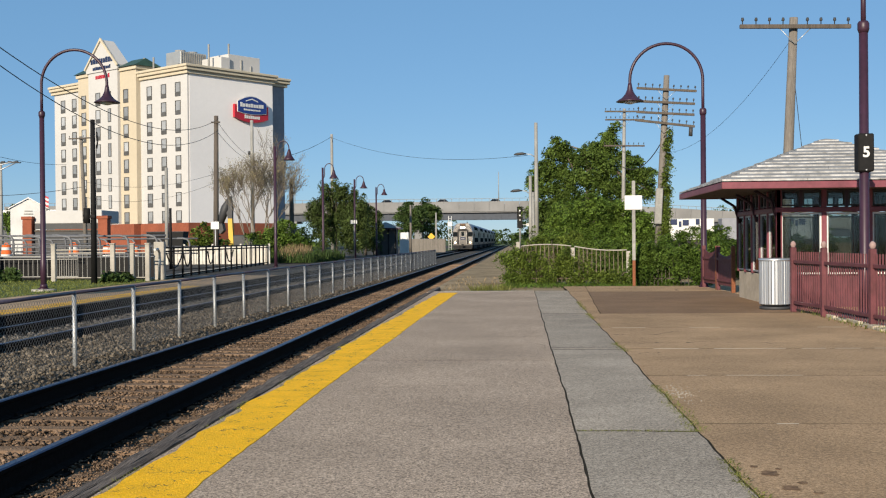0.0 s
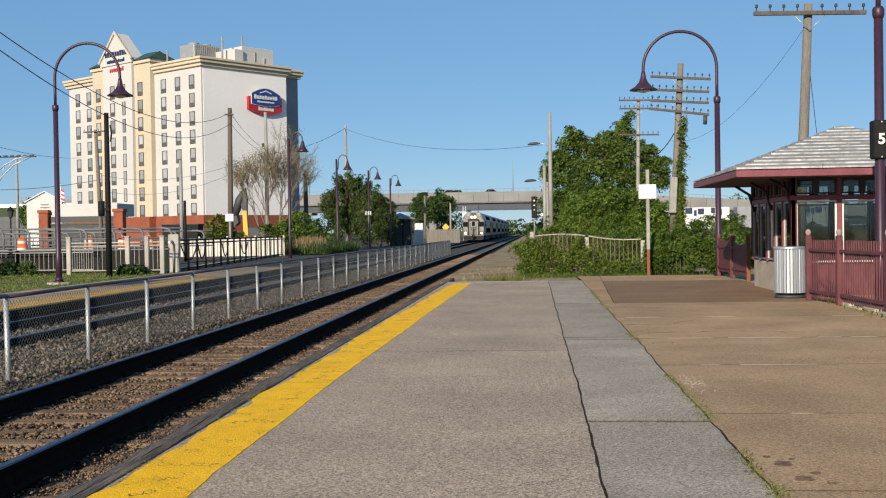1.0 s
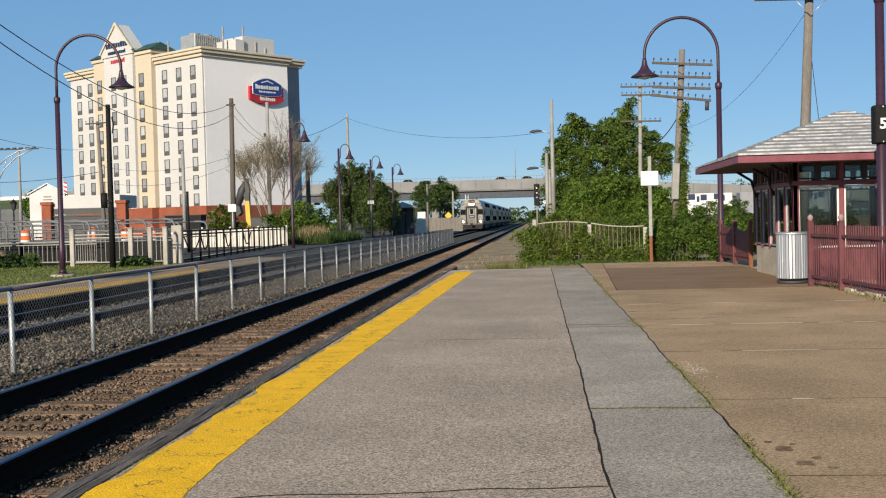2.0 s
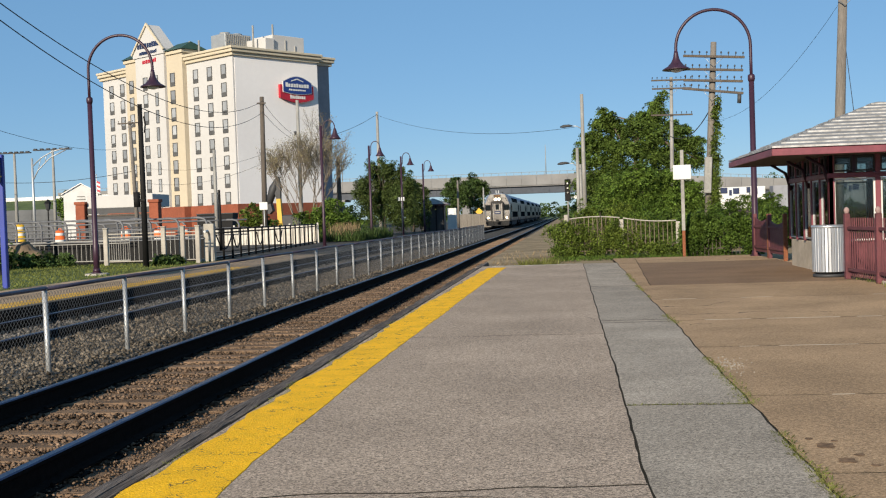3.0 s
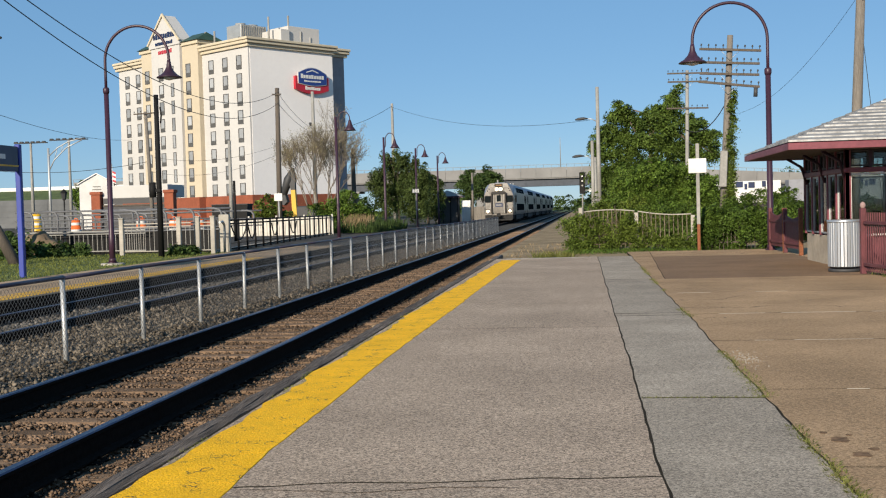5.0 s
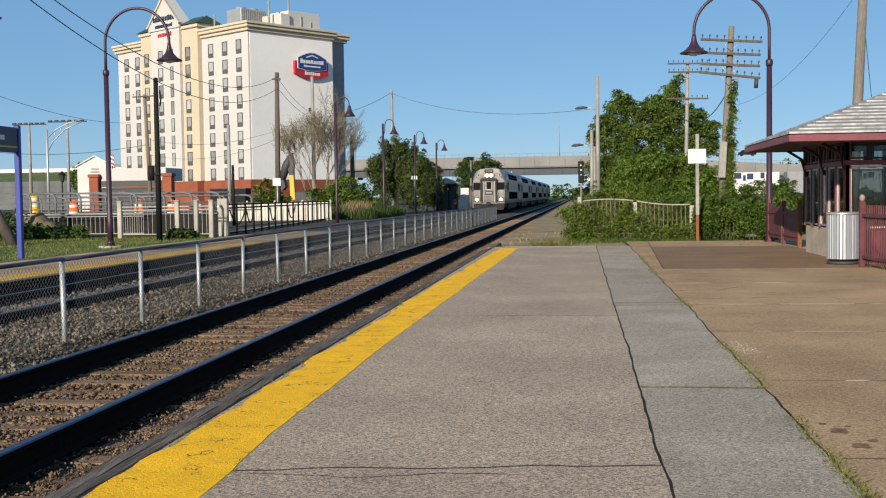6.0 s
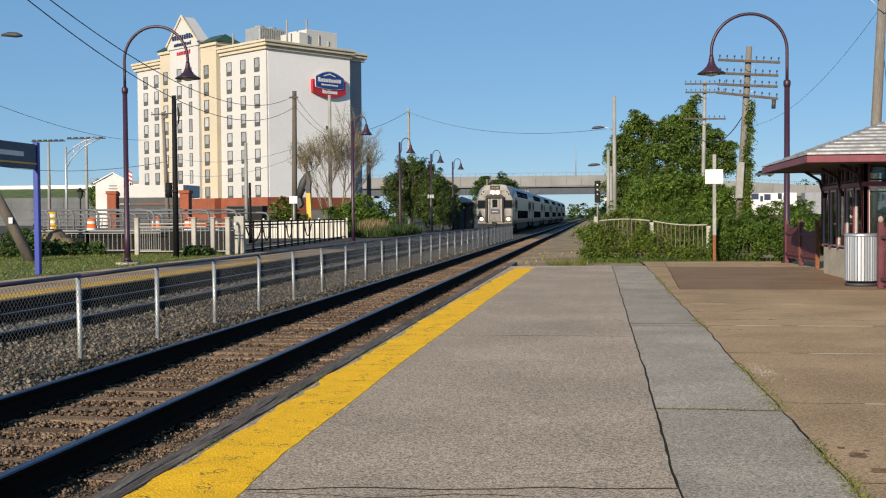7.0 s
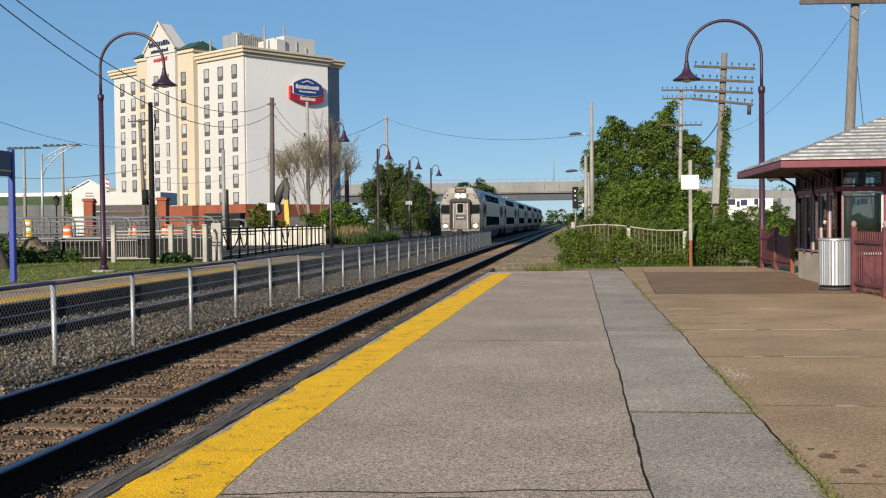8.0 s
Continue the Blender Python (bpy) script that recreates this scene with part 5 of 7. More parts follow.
        part("anti_climber", Shape().box(sx * 1.1 - 0.36, sx * 1.1 + 0.36, -0.14, 0.0, 0.79, 0.95, 0.03), M["train_front"], c)
    part("cab_brow", Shape().box(-0.50, 0.50, 0.10, 0.30, 3.24, 3.62, 0.05), M["cab_white"], c, "cream panel round the upper headlights")
    for sx in (-1, 1):
        part("upper_headlight", Shape().tube([(sx * 0.2, 0.04, 3.43), (sx * 0.2, 0.101, 3.43)], [0.13, 0.16], 14), M["headlight"], c, "lit upper headlight")
    part("brow_panel", Shape().prism([(-1.0, 3.64), (1.0, 3.64), (0.96, 3.94), (0.82, 4.04), (-0.82, 4.04), (-0.96, 3.94)], 0.31, 0.7), M["cab_white"], c, "cream panel behind the destination board")
    nb = part("number_board", Shape().box(-0.42, 0.42, 0.26, 0.6, 3.66, 4.0, 0.05), M["train_door"], c, "dark destination board")
    part("number_bars", Shape().box(-0.3, -0.18, 0.25, 0.259, 3.76, 3.9).box(-0.12, 0.0, 0.25, 0.259, 3.76, 3.9).box(0.06, 0.3, 0.25, 0.259, 3.76, 3.9), M["amber"], nb, "amber bars of lettering")
    part("coupler", Shape().box(-0.12, 0.12, -0.65, 0.1, 0.65, 0.9, 0.03).box(-0.2, 0.2, -0.8, -0.6, 0.6, 0.95, 0.05), M["train_under"], c)
    part("pilot", Shape().prism([(-1.35, 0.22), (1.35, 0.22), (1.4, 0.77), (-1.4, 0.77)], -0.1, 0.15), M["train_under"], c, "black pilot plate")
    for x in (-0.5, 0.45):
        part("hose", Shape().tube([(x, -0.12, 0.78), (x - 0.05, -0.22, 0.5), (x + 0.15, -0.22, 0.40)], 0.03, 6), M["train_under"], c)
    part("horn", Shape().tube([(0.6, 1.9, 4.26), (0.6, 1.5, 4.28)], [0.03, 0.07], 8).box(0.55, 0.65, 1.8, 1.9, 4.10, 4.26), M["train_under"], c)


cab_car = build_car(True, "cab_car", "silver bilevel cab car with lit headlights")
coach = build_car(False, "coach", "silver bilevel coach with rows of dark windows")
TRAIN = [cab_car, coach] + [copy_thing(coach, pose(0, 0, 0)) for _ in range(4)]


# ---- plants ----
def leaf_quads(c, nrm, size, rng):
    """Folded leaf quads at centres c, facing nrm."""
    n = len(c)
    nrm = nrm / np.linalg.norm(nrm, axis=1)[:, None]
    t = np.cross(nrm, rng.normal(size=(n, 3)))
    t /= np.linalg.norm(t, axis=1)[:, None]
    b = np.cross(nrm, t)
    s = (size * rng.uniform(0.55, 1.4, n))[:, None]
    v = np.stack([c - t * s, c - b * s * 0.6 + nrm * s * 0.16, c + t * s, c + b * s * 0.6 + nrm * s * 0.16], 1)
    o = np.arange(n)[:, None] * 4
    return v.reshape(-1, 3), np.concatenate([o + [0, 1, 2], o + [0, 2, 3]])


def leaf_cloud(lobes, n, size, seed, spray=0.16, per=40, ragged=0.3):
    """Sprays of leaves: flat drooping fans set at uneven depth round lobes (x, y, z, rx, ry, rz)."""
    rng = np.random.default_rng(seed)
    L = np.array(lobes, float)
    area = L[:, 3] * L[:, 4] + L[:, 4] * L[:, 5] + L[:, 3] * L[:, 5]
    ns = max(8, n // per)
    P = L[rng.choice(len(L), ns, p=area / area.sum())]
    d = rng.normal(size=(ns, 3)) + np.array([0, 0, 0.15])
    d /= np.linalg.norm(d, axis=1)[:, None]
    # uneven skin: boughs stand out, hollows fall back
    q = 1 + ragged * (np.sin(d[:, 0] * 5.1 + P[:, 0] * 3) * np.sin(d[:, 2] * 4.3 + P[:, 2] * 2) + 0.6 * np.sin(d[:, 1] * 7 + d[:, 2] * 9 + P[:, 1])) * 0.7
    deep = rng.random(ns)
    r = np.where(deep < 0.3, rng.uniform(0.35, 0.8, ns), rng.uniform(0.84, 1.08, ns)) * q
    r = np.where(rng.random(ns) < 0.05, r * 1.13, r)
    centre = P[:, :3] + d * r[:, None] * P[:, 3:]
    mean_r = P[:, 3:].mean(1)
    sr = np.maximum(size * 2.2, spray * np.sqrt(mean_r) * rng.uniform(0.55, 1.5, ns))
    face = d * 0.6 + np.array([0, 0, 0.65]) + rng.normal(0, 0.35, (ns, 3))
    face /= np.linalg.norm(face, axis=1)[:, None]
    k = rng.integers(0, ns, n)
    off = rng.normal(size=(n, 3)) * sr[k][:, None]
    along = (off * face[k]).sum(1)[:, None]
    off = off - face[k] * along * 0.72
    off[:, 2] -= 0.35 * (off ** 2).sum(1) / np.maximum(sr[k], 1e-6)
    return leaf_quads(centre[k] + off, face[k] + rng.normal(0, 0.45, (n, 3)), size, rng)


def boughs(lobes, seed, k=11, small=0.36):
    """Break each lobe into boughs that stand apart round a small core."""
    rnd = random.Random(seed)
    out = []
    for x, y, z, rx, ry, rz in lobes:
        out.append((x, y, z, rx * 0.55, ry * 0.55, rz * 0.55))
        for _ in range(k):
            d = Vector((rnd.gauss(0, 1), rnd.gauss(0, 1), rnd.gauss(0.2, 1))).normalized()
            q, g = rnd.uniform(0.55, 1.02), small * rnd.uniform(0.55, 1.25)
            out.append((x + d.x * rx * q, y + d.y * ry * q, z + d.z * rz * q, rx * g * rnd.uniform(0.8, 1.4), ry * g, rz * g * rnd.uniform(0.5, 0.95)))
    return out


def tree(name, label, x, y, z0, trunk_h, r, lobes, n, size, leaf, seed, limbs=9, category="tree", spray=0.22):
    """lobes are given relative to the foot of the trunk."""
    rnd = random.Random(seed)
    t = thing(name, label, category, m=pose(x, y, z0))
    s = Shape()
    path = [(wob(k, 0.15, seed, 0.6) * k / 3, wob(k, 0.15, seed + 5, 0.6) * k / 3, trunk_h * k / 6) for k in range(7)]
    s.tube(path, [r * (1.25 if k == 0 else 1 - 0.11 * k) for k in range(7)], 9)
    for i in range(limbs):
        k = rnd.randint(2, 6)
        p0 = Vector(path[k])
        lb = rnd.choice(lobes)
        p2 = Vector((lb[0] + rnd.uniform(-0.6, 0.6) * lb[3], lb[1] + rnd.uniform(-0.6, 0.6) * lb[4], lb[2] + rnd.uniform(-0.3, 0.7) * lb[5]))
        p1 = (p0 + p2) / 2 + Vector((rnd.uniform(-0.2, 0.2), rnd.uniform(-0.2, 0.2), rnd.uniform(0, 0.3)))
        s.tube([p0, p1, p2], [r * 0.42, r * 0.25, r * 0.07], 6)
    part("trunk", s, M["bark"], t)
    v, f = leaf_cloud(boughs(lobes, seed), n, size, seed, spray)
    part("crown", many("crown", v, f, leaf), None, t, kind="stuff")
    return t


def lobes_in(box, n, rmin, rmax, seed, flat=1.0):
    rnd = random.Random(seed)
    x0, x1, y0, y1, z0, z1 = box
    out = []
    for _ in range(n):
        rr = rnd.uniform(rmin, rmax)
        out.append((rnd.uniform(x0, x1), rnd.uniform(y0, y1), rnd.uniform(z0, z1), rr, rr, rr * flat))
    return out


# tall tree and thicket beyond the platform end
big = [(-2.9, 0, 9.4, 1.1, 1.3, 1.2), (-4.6, 0.4, 8.3, 1.0, 1.2, 1.0), (-4.9, 0, 6.4, 1.2, 1.4, 1.5), (-3.4, 0, 8.0, 1.5, 1.6, 1.3), (-1.0, 0.3, 9.3, 1.2, 1.4, 1.2), (0.9, 0, 10.4, 1.2, 1.3, 1.1),
       (2.4, 0.2, 11.7, 1.0, 1.1, 1.1), (-2.6, 0.2, 10.5, 0.9, 1.0, 0.9), (1.9, 0, 9.6, 1.6, 1.5, 1.4), (3.8, 0, 9.0, 1.4, 1.4, 1.3), (5.0, 0, 7.6, 1.2, 1.3, 1.1), (4.4, 0.3, 6.2, 1.5, 1.5, 1.4), (5.9, 0.2, 6.0, 0.8, 1.0, 0.8),
       (0.4, -0.2, 7.6, 2.4, 2.0, 1.9), (-2.2, 0, 6.0, 2.4, 2.0, 1.8), (2.6, 0, 6.0, 2.2, 1.8, 1.8), (-3.6, 0, 3.8, 2.2, 2.0, 1.8), (0.6, 0, 4.0, 3.2, 2.2, 2.2), (3.8, 0, 3.4, 2.2, 1.8, 1.8), (-1.2, 0, 1.6, 4.2, 2.4, 1.7), (4.0, 0, 1.6, 3.0, 2.2, 1.6)]
tree("broadleaf_tree", "tall ragged dark green tree beyond the end of the platform", 6.6, 110, -0.06, 9.5, 0.35, big, 165000, 0.095, M["leaf_shade"], 1, 14, spray=0.2)
bush = [(0.1, 0, 2.9, 1.5, 1.3, 1.5), (1.5, 0.3, 2.3, 1.4, 1.2, 1.4), (-1.3, 0, 2.1, 1.4, 1.2, 1.4), (2.7, 0.2, 1.9, 1.1, 1.1, 1.5), (0.2, -0.2, 1.3, 2.6, 1.5, 1.3), (2.8, 0, 1.2, 1.3, 1.2, 1.2), (-2.2, 0, 1.2, 1.1, 1.1, 1.2)]
tree("large_shrub", "dense rounded green shrub before the tall tree", 4.0, 60, -0.06, 2.4, 0.12, bush, 90000, 0.05, M["leaf"], 2, 8, "shrub", 0.15)
for k, (x, y, w, hgt) in enumerate(((0.35, 39.2, 0.6, 1.15), (1.5, 41, 1.2, 1.35), (2.8, 42.0, 1.5, 1.6), (4.3, 41.5, 1.5, 1.65), (5.9, 41, 1.4, 1.4), (7.4, 41.5, 1.3, 1.6), (9.0, 43, 1.4, 1.7), (2.0, 49, 1.9, 2.1), (5.4, 50, 2.0, 2.2), (8.6, 51, 1.9, 2.2), (12.0, 51, 2.0, 2.2))):
    lb = lobes_in((-w * 0.75, w * 0.75, -0.5, 0.5, 0.3, hgt - 0.5), 8, 0.42, 0.62, 40 + k)
    tree("hedge_shrub", "leafy green shrub in the overgrown hedge", x, y, -0.06, 0.9, 0.05, lb, 20000, 0.036, M["leaf_light"] if k in (0, 1, 7) else M["hedge_leaf"], 60 + k, 6, "shrub", 0.12)


def build_ivy_fence():
    fn = thing("ivy_fence", "pale bowed picket railing overgrown with green ivy", "fence", m=pose(-0.05, 36.5, -0.06, 0, 0, -7))

    def top(x):
        return 1.27 + 0.06 * math.sin(x / 1.75 * math.pi) - 0.075 * x * (x > 1.75) + 0.13 * (x > 1.75)

    for x, hh in ((0.0, 1.40), (1.75, 1.2), (3.5, 1.08)):
        part("post", Shape().box(x - 0.065, x + 0.065, -0.07, 0.07, 0, hh, 0.015), M["cast"], fn, "pale concrete post")
    for a, b in ((0.1, 1.7), (1.8, 3.45)):
        pts = [(a + (b - a) * i / 8, 0, top(a + (b - a) * i / 8) - 0.02) for i in range(9)]
        part("rail", Shape().tube(pts, 0.02, 6), M["cast"], fn, "pale bowed top rail")
        part("rail", Shape().box(a, b, -0.015, 0.015, 0.2, 0.235, 0.006), M["old_picket"], fn)
    for i in range(25):
        x = 0.16 + i * 0.137
        part("picket", Shape().box(-0.011, 0.011, -0.011, 0.011, 0.1, top(x) - 0.04), M["old_picket"], fn, m=pose(x, 0, 0))
    rnd = random.Random(31)
    vine = Shape()
    for i in range(34):
        x, z = rnd.uniform(0, 2.2), rnd.uniform(0.05, 0.5)
        pts = [(x, -0.05, z)]
        for _ in range(5):
            x, z = x + rnd.uniform(-0.22, 0.22), z + rnd.uniform(0.02, 0.26)
            pts.append((x, rnd.uniform(-0.12, 0.05), z))
        vine.tube(pts, 0.009, 4)
    part("vine", vine, M["bark"], fn, "bare brown vine stems", kind="stuff")
    lb = lobes_in((-0.3, 1.8, -0.2, 0.2, 0.15, 1.1), 60, 0.11, 0.22, 5) + lobes_in((1.7, 3.6, -0.25, 0.1, 0.05, 0.4), 34, 0.1, 0.2, 6) + lobes_in((0.2, 3.6, 0.05, 0.3, 1.0, 1.2), 16, 0.08, 0.15, 7) + lobes_in((-0.7, 0.3, -0.3, 0.4, 0.1, 0.9), 14, 0.14, 0.26, 8) + lobes_in((1.8, 2.5, -0.1, 0.1, 0.5, 1.0), 6, 0.08, 0.14, 18)
    v, f = leaf_cloud(lb, 32000, 0.03, 77, 0.13, 24)
    part("ivy", many("ivy", v, f, M["leaf_light"]), None, fn, "green ivy leaves", kind="stuff")
    f2 = thing("dark_picket_fence", "dark iron picket fence in front of the hedge", "fence", m=pose(3.55, 34.75, -0.06, 0, 0, 0))
    for z in (0.25, 0.80):
        part("rail", Shape().box(0, 1.6, -0.02, 0.02, z - 0.02, z + 0.02), M["dark_wood"], f2)
    pk = Shape().box(-0.01, 0.01, -0.01, 0.01, 0.0, 0.9).mesh("picket", M["dark_wood"])
    for i in range(14):
        part("picket", pk, None, f2, m=pose(0.06 + i * 0.115, 0, 0))
    lb = lobes_in((-1.0, 1.0, -0.3, 0.35, 0.15, 1.12), 34, 0.26, 0.42, 9)
    tree("hedge", "dense green hedge growing through the iron fence", 4.62, 34.95, -0.06, 0.7, 0.03, lb, 46000, 0.032, M["hedge_leaf"], 91, 3, "hedge", 0.12)


build_ivy_fence()
p, _ = scatter(450, -2.4, 0.2, 32.4, 46, -0.12, 71, 1.2)
blades("path_weeds", "dry weeds at the end of the platform", p, 0.10, 0.010, M["reed"], 72, 0.6, "weeds")
p, _ = scatter(420, -1.35, -0.3, 31.55, 32.3, -0.1, 73)
blades("dead_weeds", "small dark clump of weeds by the kerb", p, 0.26, 0.012, M["weed"], 74, 0.6, "weeds")

rng = np.random.default_rng(75)
p = np.stack([rng.uniform(-0.6, 5.3, 2600), 36.3 - 2.2 * rng.random(2600) ** 1.8, np.full(2600, -0.06)], -1)
blades("hedge_grass", "ragged grass and weeds at the foot of the hedge", p, 0.10, 0.012, M["hedge_leaf"], 76, 0.8)

# trees behind the far platform
t3 = [(-1.7, 0, 3.6, 0.7, 0.8, 1.5), (-0.9, 0, 4.7, 0.6, 0.7, 1.3), (0.3, 0, 4.9, 0.8, 0.8, 1.4), (1.3, 0, 4.5, 0.7, 0.8, 1.3), (2.3, 0, 3.4, 0.7, 0.8, 1.5), (0.6, 0, 3.0, 1.3, 1.0, 1.6), (-1.2, 0, 2.0, 1.3, 1.1, 1.6), (1.7, 0, 1.9, 1.2, 1.1, 1.6), (0.2, 0.3, 3.9, 1.3, 1.0, 1.6), (-0.6, 0.2, 2.9, 1.3, 1.0, 1.5), (1.5, 0.2, 3.2, 1.2, 1.0, 1.5)]
tree("distant_tree", "rounded green tree behind the gabled building", -103.8, 230, -0.05, 6.0, 0.3, [(0, 0, 8.0, 3.0, 2.5, 2.2), (-2.2, 0, 7.0, 2.2, 2, 2.0), (2.4, 0, 7.2, 2.2, 2, 2.0), (0, 0, 5, 3.8, 3, 3)], 9000, 0.24, M["leaf"], 27, 8)
tree("roadside_tree", "leafy green tree behind the far platform", -17.0, 104, -0.05, 5.6, 0.14, [tuple(q * (1.1 if i in (0, 3) else 1.2) for i, q in enumerate(lb)) for lb in t3], 64000, 0.07, M["leaf_olive"], 21, 18, spray=0.2)
tree("roadside_tree", "bushy green tree behind the far platform", -15.9, 116, -0.05, 4.6, 0.12, [(0, 0, 4.4, 0.9, 1.0, 1.3), (-1.0, 0, 3.4, 1.0, 1.1, 1.4), (0.8, 0, 3.2, 0.9, 1.0, 1.5), (0.2, 0, 2.0, 1.3, 1.2, 1.5)], 24000, 0.08, M["leaf_olive"], 22, 9)
tree("low_shrub", "low green shrub by the concrete wall", -17.2, 80, -0.05, 1.2, 0.08, [(0, 0, 1.6, 1.6, 1.3, 1.4), (-1.2, 0, 1.2, 1.3, 1.2, 1.0), (1.3, 0, 1.2, 1.3, 1.2, 1.0)], 16000, 0.08, M["leaf"], 23, 7, "shrub")
for k, (x, y, sc) in enumerate(((-17.15, 175, 1.15), (-15.06, 183, 1.24))):
    lb = [(a * sc, b * sc, c * sc, d * sc, e * sc, f * sc) for a, b, c, d, e, f in ((0, 0, 5.6, 1.2, 1.1, 1.2), (-1.0, 0, 4.6, 1.1, 1.1, 1.1), (1.1, 0, 4.9, 1.1, 1.1, 1.0), (0, 0, 3.4, 1.7, 1.4, 1.4))]
    tree("dark_tree", "dark green tree before the overpass", x, y, -0.05, 5, 0.17, lb, 12000, 0.125, M["leaf_dark"], 31 + k, 9)
p, _ = scatter(800, -16.3, -14.8, 76, 80, 0.0, 81)
blades("dry_reeds", "pale dry reeds among the shrubs", p, 1.15, 0.03, M["reed"], 82, 0.12, "reeds")
p, _ = scatter(3000, -16.9, -13.7, 75, 88, 0.0, 83)
blades("tall_grass", "tall green grass behind the far platform", p, 0.8, 0.03, M["leaf_dark"], 84, 0.25)


def bare_tree():
    rnd = random.Random(12)
    t = thing("budding_tree", "nearly bare spring tree with thin upright twigs", "tree", m=pose(-20.0, 85, -0.05))
    s = Shape()
    tips = []

    def grow(p, d, ln, r, lvl):
        q = p + d * ln
        s.tube([p, (p + q) / 2 + Vector((rnd.uniform(-0.06, 0.06), 0, 0)) * ln, q], [r, r * 0.85, r * 0.66], 5, caps=False)
        tips.append(q)
        if lvl == 0:
            return
        for k in range(rnd.choice((2, 3, 3))):
            nd = (d + Vector((rnd.uniform(-0.55, 0.55), rnd.uniform(-0.55, 0.55), rnd.uniform(-0.05, 0.45)))).normalized()
            grow(p.lerp(q, rnd.uniform(0.55, 1.0)), nd, ln * rnd.uniform(0.66, 0.9), max(0.011, r * 0.58), lvl - 1)

    for dx in (-0.6, -0.15, 0.3, 0.6):
        grow(Vector((dx * 0.5, 0, 0)), Vector((dx * 0.55, rnd.uniform(-0.3, 0.3), 1)).normalized(), rnd.uniform(2.0, 2.7), 0.08, 6)
    part("trunk", s, M["pale_bark"], t)
    rng = np.random.default_rng(3)
    c = np.array([tuple(q) for q in tips if q.z > 1.0])
    c = np.repeat(c, 5, 0) + rng.normal(0, 0.16, (len(c) * 5, 3))
    v, f = leaf_quads(c, rng.normal(size=(len(c), 3)), 0.04, rng)
    part("crown", many("crown", v, f, M["leaf_bud"]), None, t, "sparse pale buds", kind="stuff")


bare_tree()


def far_woods():
    rnd = random.Random(77)
    lb = []
    for x0, x1, y, n, h0, h1 in ((-420, -60, 420, 90, 6, 11), (-60, -14, 450, 22, 6, 10), (-12, 4, 480, 10, 4, 7), (5, 220, 440, 90, 8, 14), (9, 40, 210, 26, 2.5, 4.5), (-150, -60, 330, 20, 3, 6), (2.5, 10, 250, 10, 3, 6), (2, 9, 330, 8, 3, 7)):
        for _ in range(n):
            r = rnd.uniform(h0, h1) * 0.55
            lb.append((rnd.uniform(x0, x1), y + rnd.uniform(-8, 8), r * 0.8, r * 1.3, r, r))
    v, f = leaf_cloud(lb, 90000, 0.5, 78)
    tagged(new("far_woods", many("far_woods", v, f, M["leaf_dark"])), "distant green trees along the horizon", "trees", kind="stuff")


far_woods()


# ---- utility poles ----
INSULATOR = Shape().tube([(0, 0, 0), (0, 0, 0.09), (0, 0, 0.12), (0, 0, 0.2)], [0.015, 0.015, 0.05, 0.035], 6).mesh("insulator", M["dark"])


def utility_pole(label, x, y, height, r, arms, lean=(0, 0), material="pole_wood", ninsul=8, name="utility_pole", halves=(0.5, 0.5)):
    u = thing(name, label, "utility pole", m=pose(x, y, -0.06, lean[0], lean[1], 0))
    part("pole", Shape().tube([(0, 0, 0), (0, 0, height * 0.5), (0, 0, height)], [r, r * 0.88, r * 0.72], 12), M[material], u)
    for z, ln, tilt in arms:
        s = Shape().box(-ln * halves[0], ln * halves[1], -r - 0.1, -r, -0.06, 0.06, 0.012)
        a = part("crossarm", s, M["dark_wood"], u, "dark wooden crossarm", m=pose(0, 0, z, 0, tilt, 0))
        k = ninsul // 2
        for i in range(ninsul):
            e0, e1 = (-ln * halves[0] + 0.08, -0.35) if i < k else (0.35, ln * halves[1] - 0.08)
            part("insulator", INSULATOR, None, a, m=pose(e0 + (e1 - e0) * (i % k) / (k - 1), -r - 0.05, 0.06))
        part("brace", Shape().tube([(-0.45, -r - 0.05, -0.05), (0, -r - 0.02, -0.5)], 0.012, 5).tube([(0.45, -r - 0.05, -0.05), (0, -r - 0.02, -0.5)], 0.012, 5), M["galv"], a)
    return u


utility_pole("weathered wooden utility pole with one long crossarm behind the shelter", 7.75, 34, 7.95, 0.17, [(7.65, 3.2, -1.5)], (0, 2.6))
p4 = utility_pole("leaning wooden utility pole with four crossarms and climbing ivy", 6.95, 58, 9.75, 0.2, [(9.0, 3.0, 0.8), (8.35, 2.9, 0.5), (7.8, 2.9, 0.5), (7.3, 3.0, 4)], (0, 3.2))
part("transformer", Shape().tube([(1.3, -0.3, 6.7), (1.3, -0.3, 7.15)], 0.1, 10), M["dark"], p4, "small dark transformer")
part("cable_box", Shape().box(-0.30, 0.06, -0.45, -0.21, 2.2, 4.0, 0.03), M["grey_pole"], p4, "grey cable box")
v, f = leaf_cloud([(0.25 + 0.06 * math.sin(i * 1.7), -0.1, 0.5 + i * 0.42, 0.34 - i * 0.016, 0.26, 0.36) for i in range(16)], 12000, 0.045, 65, 0.1)
part("ivy", many("ivy", v, f, M["leaf_light"]), None, p4, "climbing ivy", kind="stuff")
utility_pole("grey utility pole with three crossarms beyond the tree", 8.1, 90, 11.75, 0.17, [(11.5, 3.1, 0), (10.85, 3.0, 0), (8.8, 3.2, 0)], (0, 1.0), "grey_pole")


